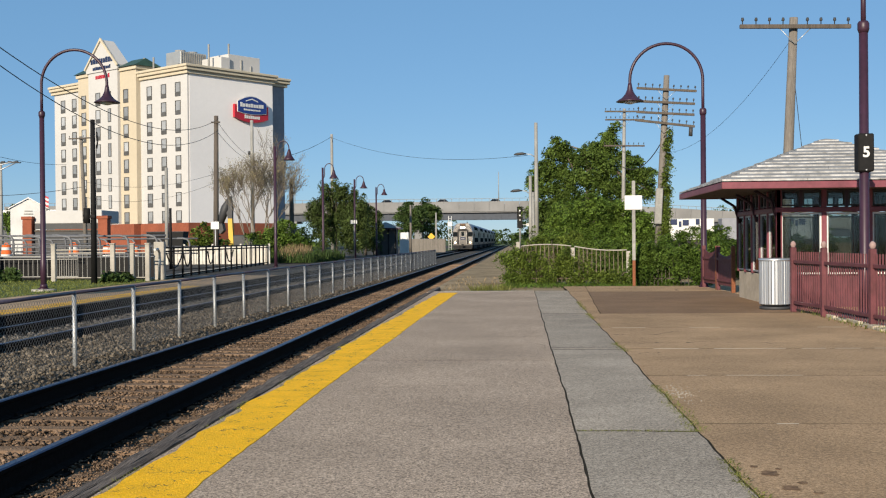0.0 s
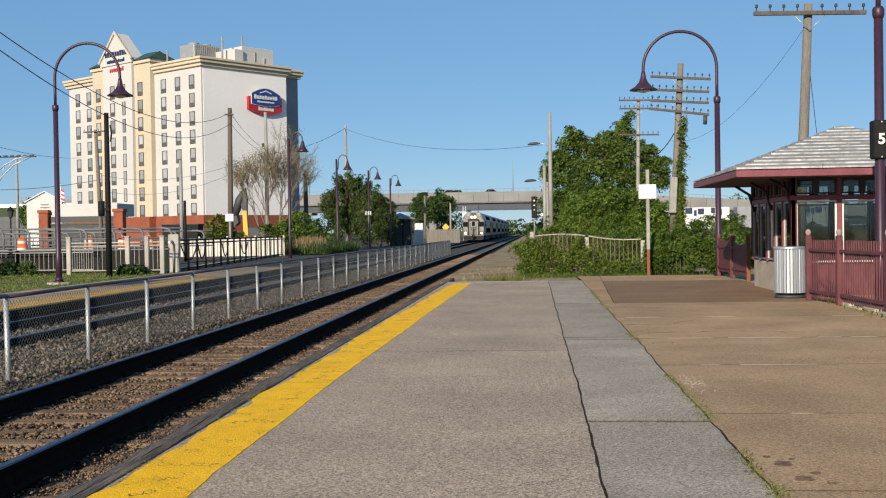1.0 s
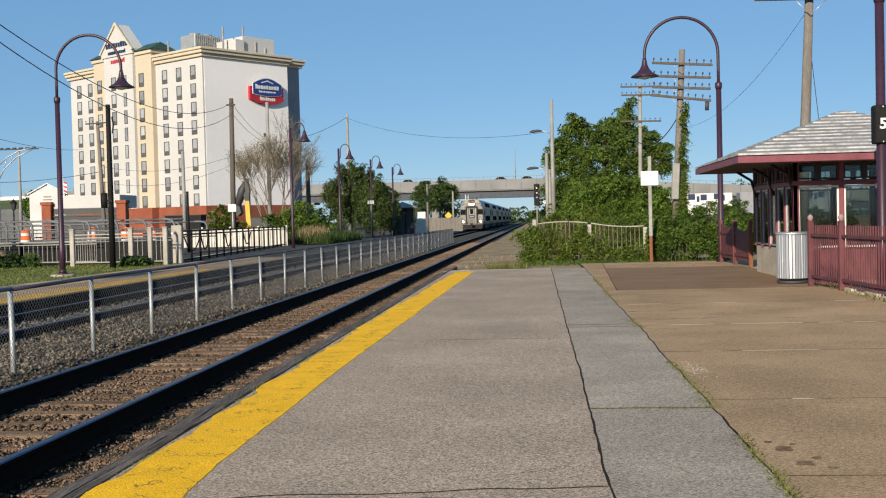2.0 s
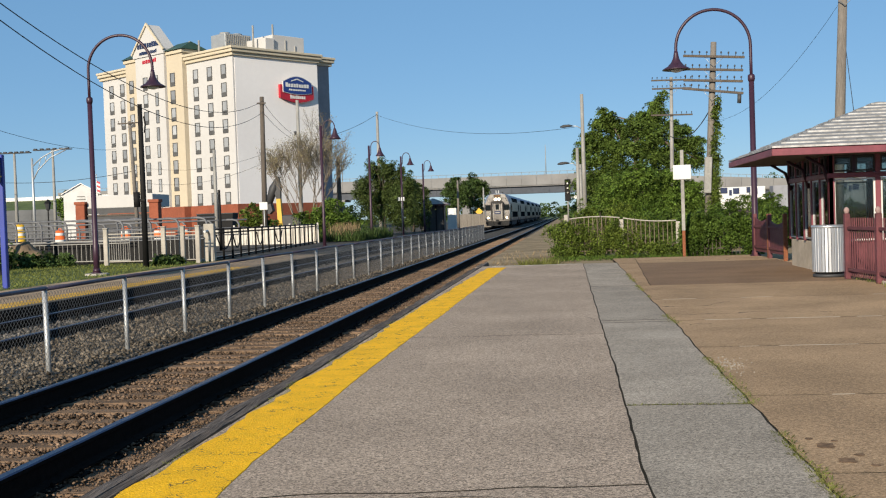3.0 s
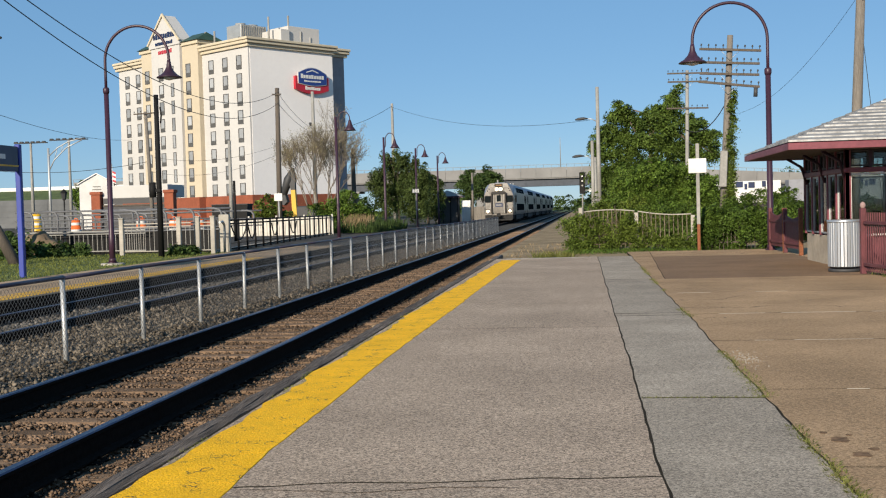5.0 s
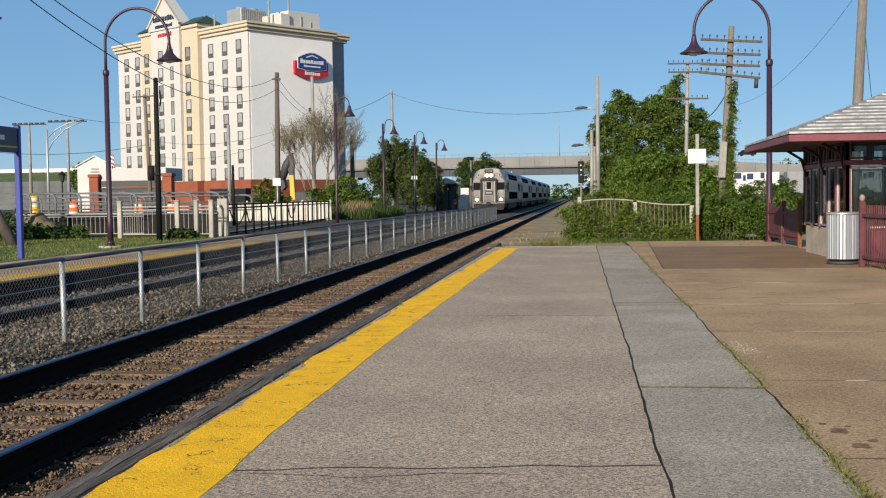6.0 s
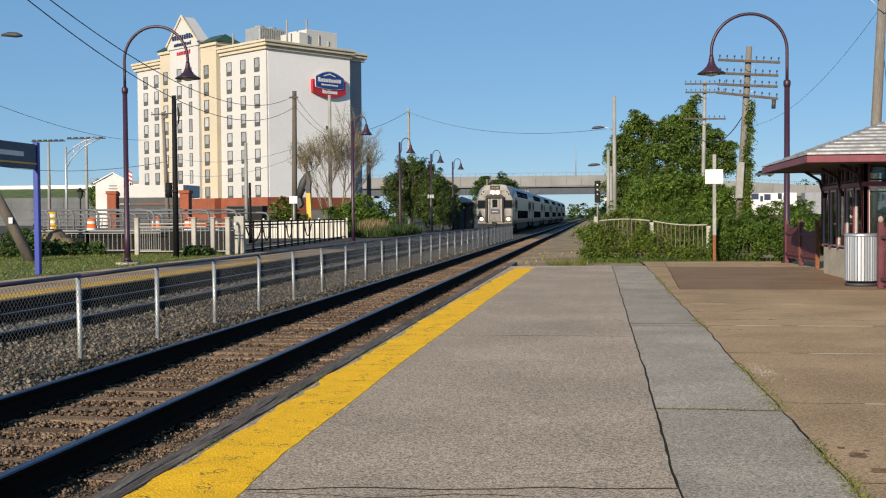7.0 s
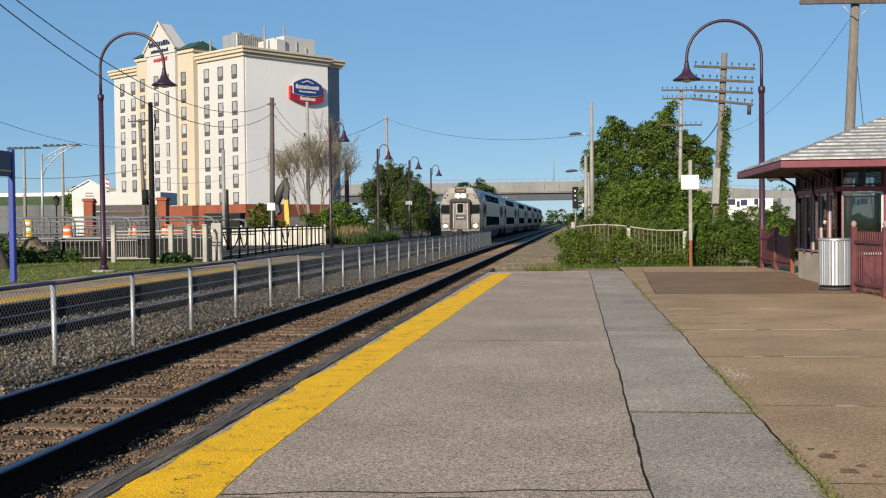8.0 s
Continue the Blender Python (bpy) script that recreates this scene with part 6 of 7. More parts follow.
def street_pole(label, x, y, height, r, arms, material="grey_pole"):
    u = thing("street_lamp", label, "street lamp", m=pose(x, y, -0.06))
    part("pole", Shape().tube([(0, 0, 0), (0, 0, height)], [r, r * 0.7], 10), M[material], u)
    for z, ln in arms:
        part("arm", Shape().tube([(0, 0, z), (ln * 0.5, 0, z + 0.22), (ln, 0, z + 0.25)], 0.035, 6), M["galv"], u)
        sg = 1 if ln > 0 else -1
        hd = Shape().tube([(ln - 0.1 * sg, 0, z + 0.25), (ln + 0.15 * sg, 0, z + 0.27), (ln + 0.5 * sg, 0, z + 0.24), (ln + 0.72 * sg, 0, z + 0.2)], [0.04, 0.09, 0.10, 0.04], 8)
        part("lamp_head", hd, M["dark"], u)
    return u


street_pole("tall pale street lamp pole beside the thicket", 1.12, 75, 9.2, 0.16, [(6.9, -0.75)])
street_pole("short street lamp pole near the signal", 0.75, 78, 5.9, 0.15, [(4.6, -0.65)])
street_pole("short grey pole near the signal", 1.0, 84, 5.0, 0.13, [])


def signal():
    s = thing("railway_signal", "black railway signal head on a slim mast", "signal", m=pose(0.02, 110, -0.06))
    part("mast", Shape().tube([(0, 0, 0), (0, 0, 4.6)], 0.07, 8), M["grey_pole"], s)
    part("signal_head", Shape().box(-0.27, 0.27, -0.16, 0.0, 2.6, 4.7, 0.05), M["black"], s)
    for z in (4.3, 3.85, 3.4):
        part("lens", Shape().tube([(0, -0.26, z), (0, -0.165, z)], 0.085, 10), M["white" if z > 3.5 else "grey_pole"], s)
    part("side_plate", Shape().tube([(0.75, -0.05, 2.95), (0.75, -0.02, 2.95)], 0.16, 12).tube([(0.0, 0, 2.95), (0.75, 0, 2.95)], 0.03, 6), M["white"], s)


signal()


# ---- white sign on a rusty post ----
def white_sign():
    s = thing("blank_sign", "blank white sign on a slim white and rusty post", "sign", m=pose(3.4, 34.1, -0.06))
    part("post", Shape().box(-0.045, 0.045, -0.03, 0.03, 0.0, 0.82, 0.01), M["rust"], s, "rusty lower post")
    part("upper_post", Shape().box(-0.05, 0.05, -0.035, 0.035, 0.82, 3.2, 0.008), M["grey_pole"], s)
    part("panel", Shape().box(-0.27, 0.25, -0.065, -0.04, 2.33, 2.76, 0.012), M["white"], s, "blank white panel")


white_sign()




# ---- behind the far platform ----
def station_sign():
    s = thing("station_sign", "navy station name board on bright blue posts", "sign", m=pose(-14.3, 27.5, -0.05))
    for y in (0.0, -3.6):
        part("post", Shape().box(-0.07, 0.07, y - 0.07, y + 0.07, 0, 3.42, 0.015), M["blue_post"], s, "bright blue square post")
    part("board", Shape().box(-0.05, 0.05, -3.5, -0.1, 2.72, 3.36, 0.015), M["navy"], s, "navy name board")
    part("stripe", Shape().box(0.051, 0.056, -3.5, -0.1, 2.84, 2.88), M["machine_yellow"], s, "yellow stripe")
    part("name_bars", Shape().box(0.051, 0.056, -2.4, -0.75, 3.02, 3.14), M["white"], s, "pale bars of station name")


station_sign()


def leaning_log():
    s = thing("leaning_brace", "old wooden brace post leaning over the lawn", "post", m=pose(-19.2, 36.3, -0.1))
    part("timber", Shape().tube([(0.1, 0, 0), (-0.55, 0, 1.2), (-1.3, 0, 2.6)], [0.2, 0.18, 0.15], 10), M["dark_wood"], s)
    part("tag", Shape().box(-0.62, -0.48, -0.2, -0.18, 1.35, 1.55), M["white"], s, "small white tag")


leaning_log()


def boulder(x, y, sx, sy, sz, seed):
    s = Shape()
    n, m = 20, 12
    vs = []
    for j in range(m + 1):
        for i in range(n):
            a, b = 2 * math.pi * i / n, math.pi * (j / m - 0.5)
            p = Vector((math.cos(a) * math.cos(b), math.sin(a) * math.cos(b), math.sin(b)))
            k = 1 + 0.12 * noise.noise(p * 5) + 0.35 * noise.noise(p * 1.6 + Vector((seed, 0, 0)))
            vs.append((p.x * sx * k, p.y * sy * k, max(-0.2, p.z * sz * k)))
    fs = [(j * n + i, j * n + (i + 1) % n, (j + 1) * n + (i + 1) % n, (j + 1) * n + i) for j in range(m) for i in range(n)]
    solid("boulder", s.add(vs, fs, 0, True), M["boulder"], "rough tan boulder on the lawn", "rock", group="boulders", m=pose(x, y, 0.1))


boulder(-21.9, 43.6, 1.0, 0.7, 0.75, 1)
boulder(-23.9, 44.4, 0.9, 0.6, 0.55, 5)
for k, (x, y, hh) in enumerate(((-20.1, 43.0, 0.5), (-20.8, 42.5, 0.35), (-21.9, 40.6, 1.15), (-23.6, 42.4, 1.4), (-20.6, 42.2, 0.6), (-15.2, 41.0, 0.35), (-15.0, 41.2, 0.3))):
    lb = lobes_in((-0.8 * hh, 0.8 * hh, -0.4, 0.4, 0.1, hh * 0.7), 5, 0.3 * hh + 0.1, 0.6 * hh, 140 + k)
    tree("lawn_shrub", "small dark green shrub on the lawn", x, y, -0.06, 0.4, 0.03, lb, 2500, 0.07, M["leaf_dark"], 150 + k, 4, "shrub")


def railing(name, label, x0, x1, y, posts, top, low, gap, tube=0.03, turn=0.0, white=True):
    """A steel railing with square posts and upright bars."""
    f = thing(name, label, "railing", m=pose(x0, y, -0.05, 0, 0, turn))
    ln = x1 - x0
    paint = M["cast"] if white else M["grey_pole"]
    for px_ in posts:
        pst = part("post", Shape().box(px_ - x0 - 0.085, px_ - x0 + 0.085, -0.085, 0.085, 0, top + 0.2, 0.02), paint, f, "pale square post")
        part("post_cap", Shape().box(px_ - x0 - 0.1, px_ - x0 + 0.1, -0.1, 0.1, top + 0.2, top + 0.24, 0.01), paint, pst)
    for z in (low, top - 0.12, top):
        part("rail", Shape().box(0, ln, -0.022, 0.022, z - 0.02, z + 0.02, 0.006), paint, f)
    bar = Shape().box(-0.009, 0.009, -0.009, 0.009, low, top - 0.12).mesh("bar", M["grey_pole"])
    for i in range(int(ln / gap)):
        part("bar", bar, None, f, m=pose((i + 0.5) * gap, 0, 0))
    return f


railing("ramp_railing", "pale steel railing with square posts round the underpass", -17.75, -14.0, 41.9, (-17.7, -15.4, -14.65, -14.05), 1.22, 0.16, 0.18)
railing("ramp_railing", "grey steel railing beside the lawn", -23.5, -17.9, 44.8, (), 0.95, 0.12, 0.2, white=False)


def hoop_railing(x0, x1, y, n, top):
    f = thing("hoop_railing", "grey tubular railing with bent hoop posts", "railing", group="hoop railings", m=pose(0, y, -0.05))
    part("top_rail", Shape().tube([(x0, 0, top), (x1, 0, top)], 0.05, 8), M["grey_steel"], f)
    part("mid_rail", Shape().tube([(x0, 0, top - 0.45), (x1, 0, top - 0.45)], 0.035, 8), M["grey_steel"], f)
    part("low_rail", Shape().tube([(x0, 0, top - 0.85), (x1, 0, top - 0.85)], 0.035, 8), M["grey_steel"], f)
    bar = Shape().tube([(0, 0, top - 0.85), (0, 0, top - 0.45)], 0.012, 5).mesh("baluster", M["grey_steel"])
    for i in range(int((x1 - x0) / 0.3)):
        part("baluster", bar, None, f, m=pose(x0 + (i + 0.5) * 0.3, 0, 0))
    hoop = Shape().tube([(0, 0, 0), (0, 0, top - 0.45), (-0.03, 0, top - 0.2), (-0.15, 0, top - 0.04), (-0.4, 0, top + 0.01), (-0.75, 0, top + 0.01)], 0.06, 8).mesh("hoop_post", M["grey_steel"])
    for i in range(n):
        part("hoop_post", hoop, None, f, m=pose(x0 + (x1 - x0) * (i + 0.7) / n, 0.0, 0))


hoop_railing(-23.2, -16.4, 51.5, 5, 1.8)
hoop_railing(-30.5, -22.0, 58.0, 6, 1.9)
hoop_railing(-33.0, -18.5, 64.0, 9, 1.7)


def underpass():
    """Concrete side wall of the underpass stairs, with a railing along it."""
    w = thing("underpass_railing", "dark steel railing along the underpass stairs", "railing", m=pose(-14.03, 43.3, -0.05, 0, 0, 95.0))
    n = 11
    for i in range(n):
        a = i * 2.75
        part("kerb_block", Shape().box(a + 0.01, a + 2.74, 0.15, 0.4, 0, 0.12, 0.02), M["cast"], w)
    for z in (0.12, 1.12, 1.26):
        part("rail", Shape().tube([(0, -0.1, z), (n * 2.75, -0.1, z)], 0.033, 8), M["black"], w, "dark handrail")
    for i in range(18):
        a = 0.2 + i * 1.75
        part("rail_post", Shape().tube([(a, -0.1, 0), (a, -0.1, 1.32)], 0.045, 8), M["black"], w)
    for a, ln in ((0.4, 3.0), (3.6, 1.6), (9.0, 1.6), (14.0, 2.2)):
        pts = [(a + ln * i / 10, -0.16, 1.05 - 1.0 * (1 - (2 * i / 10 - 1) ** 2) * 0.6) for i in range(11)]
        part("hanging_cable", Shape().tube(pts, 0.03, 6), M["black"], w, "black hanging cable")
    pw = thing("underpass_wall", "pale ribbed concrete end wall of the underpass", "wall", m=pose(-24.0, 73.4, -0.05, 0, 0, 0))
    rib = Shape().box(-0.05, 0.05, -0.06, -0.003, 0, 1.12, 0.015).mesh("rib", M["pale_wall"])
    for i in range(9):
        pn = part("wall_panel", Shape().box(i * 0.84 + 0.012, i * 0.84 + 0.828, 0, 0.2, 0, 1.2, 0.015), M["pale_wall"], pw)
        for k in range(4):
            part("rib", rib, None, pn, m=pose(i * 0.84 + 0.105 + k * 0.21, 0, 0))
    for i in range(5):
        part("pilaster", Shape().box(i * 1.89 - 0.06, i * 1.89 + 0.06, -0.12, -0.07, 0, 1.36, 0.015), M["pale_wall"], pw)
    part("apron", Shape().box(0, 5.9, -28, -0.1, 0.0, 0.03), M["asphalt"], pw)
    part("end_post", Shape().box(-0.2, 0.12, -0.2, 0.2, 0, 1.5, 0.02), M["cast"], w)
    part("bent_pipe", Shape().tube([(-0.6, -0.1, 0.0), (-0.5, -0.1, 0.8), (-0.55, -0.1, 1.1), (-0.8, -0.1, 1.22), (-1.3, -0.1, 1.2)], 0.05, 8), M["galv"], w)
    # Black upright panel added in place of the shade down the stairwell.
    d = thing("underpass_pit_wall", "black panel standing in for the shade of the underpass stairwell", "wall", m=pose(-18.2, 45.2, -0.05))
    part("panel", Shape().box(-5.2, 3.6, 0, 0.3, 0, 0.88, 0.02), M["black"], d)
    part("coping", Shape().box(-5.25, 3.65, -0.05, 0.35, 0.88, 0.93, 0.01), M["grey_steel"], d)


underpass()


def barrel(x, y, z, yellow=False):
    b = thing("construction_barrel", "orange striped construction barrel" if not yellow else "yellow and white construction barrel on a block", "barrel", group="construction barrels", m=pose(x, y, z))
    m1 = M["machine_yellow"] if yellow else M["orange"]
    part("drum", Shape().tube([(0, 0, 0.0), (0, 0, 0.1), (0, 0, 0.35), (0, 0, 0.36), (0, 0, 0.7), (0, 0, 0.71), (0, 0, 1.02)], [0.33, 0.29, 0.285, 0.265, 0.26, 0.24, 0.22], 14), m1, b)
    for z0, r in ((0.4, 0.268), (0.76, 0.243)):
        part("stripe", Shape().tube([(0, 0, z0), (0, 0, z0 + 0.14)], r + 0.003, 14, caps=False), M["white"], b)
    part("base_ring", Shape().tube([(0, 0, 0.0), (0, 0, 0.08)], 0.42, 14), M["black"], b)
    part("handle", Shape().tube([(-0.1, 0, 1.02), (-0.06, 0, 1.12), (0.06, 0, 1.12), (0.1, 0, 1.02)], 0.02, 6), m1, b)


for x, y, z, yl in ((-26.6, 57, 0.35, 0), (-23.0, 57, 0.35, 0), (-30.3, 60, 0.75, 1), (-21.4, 57.5, 0.3, 0), (-19.9, 57.2, 0.3, 0)):
    blk = solid("barrel_block", Shape().box(-0.5, 0.5, -0.4, 0.4, 0, z + 0.05, 0.03), M["cast"], "pale concrete block under a barrel", "block", group="barrel blocks", m=pose(x, y, -0.05))
    barrel(x, y, z, yl)


def simple_pole(label, x, y, h, r, material, name="pole", lean=0.0, extra=None):
    u = thing(name, label, "pole", m=pose(x, y, -0.06, 0, lean, 0))
    part("shaft", Shape().tube([(0, 0, 0), (0, 0, h * 0.5), (0, 0, h)], [r, r * 0.9, r * 0.75], 10), M[material], u)
    return u


dp = simple_pole("black steel pole with clamps behind the railing", -15.40, 40.0, 5.95, 0.11, "black")
part("clamp", Shape().tube([(-0.2, -0.12, 2.2), (-0.2, -0.12, 2.75)], 0.13, 8).box(-0.25, 0.1, -0.16, -0.1, 2.4, 2.5), M["black"], dp)
part("cable_coil", Shape().tube([(0.16, -0.05, 4.9), (0.2, -0.05, 5.2), (0.16, -0.05, 5.5)], 0.03, 6), M["black"], dp)
wp = simple_pole("rough dark wooden utility pole before the hotel", -20.45, 75.0, 10.0, 0.19, "dark_wood", "utility_pole", 0.6)
part("bracket", Shape().box(-0.3, 0.3, -0.2, -0.12, 9.5, 9.6), M["dark_wood"], wp)
sp = simple_pole("pale grey utility pole with cable clamps", -21.5, 90.0, 11.3, 0.17, "grey_pole", "utility_pole")
for x, z in ((-0.2, 8.5), (0.22, 7.7), (-0.24, 7.5)):
    part("cable_clamp", Shape().tube([(x, -0.2, z), (x, -0.2, z + 0.3)], 0.09, 8), M["dark"], sp)
simple_pole("pale tall pole behind the trees", -18.34, 110.0, 12.0, 0.17, "grey_pole", "utility_pole")
simple_pole("weathered grey pole stub before the hotel", -25.4, 80.0, 6.9, 0.15, "grey_pole", "utility_pole")
simple_pole("thin black post by the underpass wall", -18.85, 60.0, 3.35, 0.09, "black")
simple_pole("dark wooden pole by the shrubs", -17.3, 85.0, 6.3, 0.2, "dark_wood", "utility_pole")
simple_pole("pale wooden pole beside the dark tree", -11.6, 120.0, 5.3, 0.13, "pole_wood")
simple_pole("grey pole before the overpass", -11.1, 150.0, 5.2, 0.13, "grey_pole")
utility_pole("old utility pole with a short crossarm before the hotel", -39.2, 100, 11.2, 0.2, [(11.0, 2.1, 0)], (0, -2), "pole_wood", 4)


def flood_mast(x, y, h, w, label):
    u = thing("flood_mast", label, "light mast", m=pose(x, y, -0.06))
    part("shaft", Shape().tube([(0, 0, 0), (0, 0, h)], [0.2, 0.12], 8), M["grey_pole"], u)
    part("crossbar", Shape().box(-w / 2, w / 2, -0.15, 0.15, h - 0.02, h + 0.08, 0.03), M["dark"], u)
    for i in range(6):
        part("floodlight", Shape().box(-w / 2 + i * w / 6 + 0.05, -w / 2 + i * w / 6 + 0.4, -0.15, 0.15, h + 0.08, h + 0.2, 0.03), M["dark"], u)


flood_mast(-55.9, 110, 9.4, 3.6, "tall grey floodlight mast with a wide crossbar")
flood_mast(-51.8, 110, 9.6, 4.1, "tall grey floodlight mast beside the street")
gm = thing("truss_mast", "pale steel mast with a curved truss arm", "light mast", m=pose(-44.2, 90, -0.06))
part("shaft", Shape().tube([(0, 0, 0), (0, 0, 7.5)], [0.12, 0.1], 8), M["galv"], gm)
part("truss_arm", Shape().tube([(0, 0, 5.6), (0.5, 0, 6.5), (1.6, 0, 7.5), (3.0, 0, 8.1)], 0.05, 6).tube([(0, 0, 6.8), (0.8, 0, 7.5), (1.8, 0, 8.0), (3.0, 0, 8.25)], 0.05, 6).tube([(0.5, 0, 6.5), (0.8, 0, 7.5)], 0.03, 5).tube([(1.1, 0, 7.0), (1.3, 0, 7.8)], 0.03, 5), M["galv"], gm)
street_pole("grey street lamp at the edge of the lawn", -22.9, 40.0, 8.4, 0.09, [(8.1, 0.9)])


def flag_pole():
    f = thing("flag_pole", "slim white flag pole with a small red and white flag", "flag pole", m=pose(-62.8, 146, -0.05))
    part("pole", Shape().tube([(0, 0, 0), (0, 0, 8.6)], [0.07, 0.04], 8), M["white"], f)
    part("finial", Shape().tube([(0, 0, 8.6), (0, 0, 8.7), (0, 0, 8.8)], [0.05, 0.09, 0.03], 8), M["galv"], f)
    fl = Shape()
    for k in range(5):
        z = 6.5 + k * 0.28
        fl.prism([(0.05, z), (0.25, z - 0.12), (0.5, z - 0.2), (0.5, z + 0.08), (0.25, z + 0.16), (0.05, z + 0.28)], -0.015, 0.015, mi=k % 2)
    part("flag", fl, [M["red"], M["white"]], f, "red and white striped flag hanging slack")


flag_pole()


def lantern_post():
    p = thing("lantern_post", "short black lantern post beside the street", "lamp post", m=pose(-38.2, 80, -0.05))
    part("post", Shape().tube([(0, 0, 0), (0, 0, 0.5), (0, 0, 2.9)], [0.11, 0.06, 0.05], 8), M["black"], p)
    part("lantern", Shape().tube([(0, 0, 2.9), (0, 0, 3.0), (0, 0, 3.45), (0, 0, 3.6)], [0.06, 0.15, 0.24, 0.05], 8, smooth=False), M["dark"], p)
    part("cap", Shape().tube([(0, 0, 3.45), (0, 0, 3.5), (0, 0, 3.75)], [0.28, 0.27, 0.03], 8, smooth=False), M["black"], p)


lantern_post()


def embankment():
    e = thing("embankment", "grass highway bank above a pale retaining wall", "embankment", kind="structure", m=pose(0, 230, 0))
    part("retaining_wall", Shape().box(-330, -83, 0, 1.0, -0.1, 5.9), M["block_wall"], e)
    part("bank", Shape().prism([(1.0, 0), (1.0, 5.9), (14, 8.2), (30, 8.3), (30, 0)], -330, -83, axis="x"), M["grass"], e)
    part("guard_rail", Shape().box(-330, -83, 13.8, 14.1, 8.2, 9.0), M["white"], e)
    for i in range(20):
        part("wall_joint", Shape().box(-330 + i * 12, -329.7 + i * 12, -0.08, -0.004, 0, 5.9), M["block_wall"], e)
    for k in range(4):
        part("wall_course", Shape().box(-330, -83, -0.06, -0.004, 1.1 + k * 1.2, 1.2 + k * 1.2), M["block_wall"], e)


embankment()


def excavator():
    x = thing("excavator", "yellow excavator with its dark arm raised", "excavator", m=pose(-24.7, 95, -0.06))
    part("boom", Shape().prism([(-0.02, 1.2), (0.38, 1.2), (0.27, 3.5), (-0.1, 3.5)], -0.25, 0.25), M["machine_yellow"], x, "yellow boom")
    part("boom_tip", Shape().prism([(-0.1, 3.502), (0.27, 3.502), (0.3, 4.7), (0.05, 5.3), (-0.35, 4.5)], -0.22, 0.22), M["dark"], x, "dark upper boom")
    part("stick", Shape().tube([(0.2, 0, 4.2), (0.12, 0, 5.4)], [0.2, 0.1], 6).tube([(0.1, 0, 5.4), (-0.35, 0, 4.4), (-0.85, 0, 3.0)], [0.14, 0.4, 0.3], 6), M["dark"], x, "dark grey stick")
    part("bucket", Shape().prism([(-1.0, 3.0), (-0.55, 3.1), (-0.4, 2.5), (-0.7, 2.2), (-1.1, 2.5)], -0.45, 0.45), M["dark"], x)
    part("cab", Shape().box(0.2, 1.9, -0.2, 2.5, 0.9, 2.1, 0.1), M["dark"], x)
    part("crawler_track", Shape().box(-0.2, 0.4, -1.5, 2.5, 0, 0.85, 0.2), M["black"], x)
    part("crawler_track", Shape().box(1.7, 2.3, -1.5, 2.5, 0, 0.85, 0.2), M["black"], x)


excavator()
sk = thing("waste_skip", "black steel waste skip before the hotel", "skip", m=pose(-38.0, 120, -0.06))
part("tub", Shape().prism([(-1.8, 0.0), (1.8, 0.0), (2.0, 2.6), (-2.0, 2.6)], -1, 1), M["black"], sk)
part("rim", Shape().box(-2.05, 2.05, -1.06, 1.06, 2.6, 2.7, 0.02), M["dark"], sk)
ws = thing("small_notice", "small white notice on a post", "sign", m=pose(-20.2, 74, -0.06))
part("post", Shape().tube([(0, 0, 0), (0, 0, 2.9)], 0.04, 6), M["galv"], ws)
part("panel", Shape().box(-0.3, 0.25, -0.06, -0.041, 2.35, 2.85, 0.01), M["white"], ws)
tree("young_tree", "small bright green tree by the hotel", -21.2, 75.5, -0.06, 2.0, 0.05, [(0, 0, 2.2, 0.8, 0.6, 0.8), (0.5, 0, 1.5, 0.7, 0.6, 0.6), (-0.5, 0, 1.4, 0.6, 0.6, 0.6)], 2600, 0.09, M["leaf_light"], 171, 6)


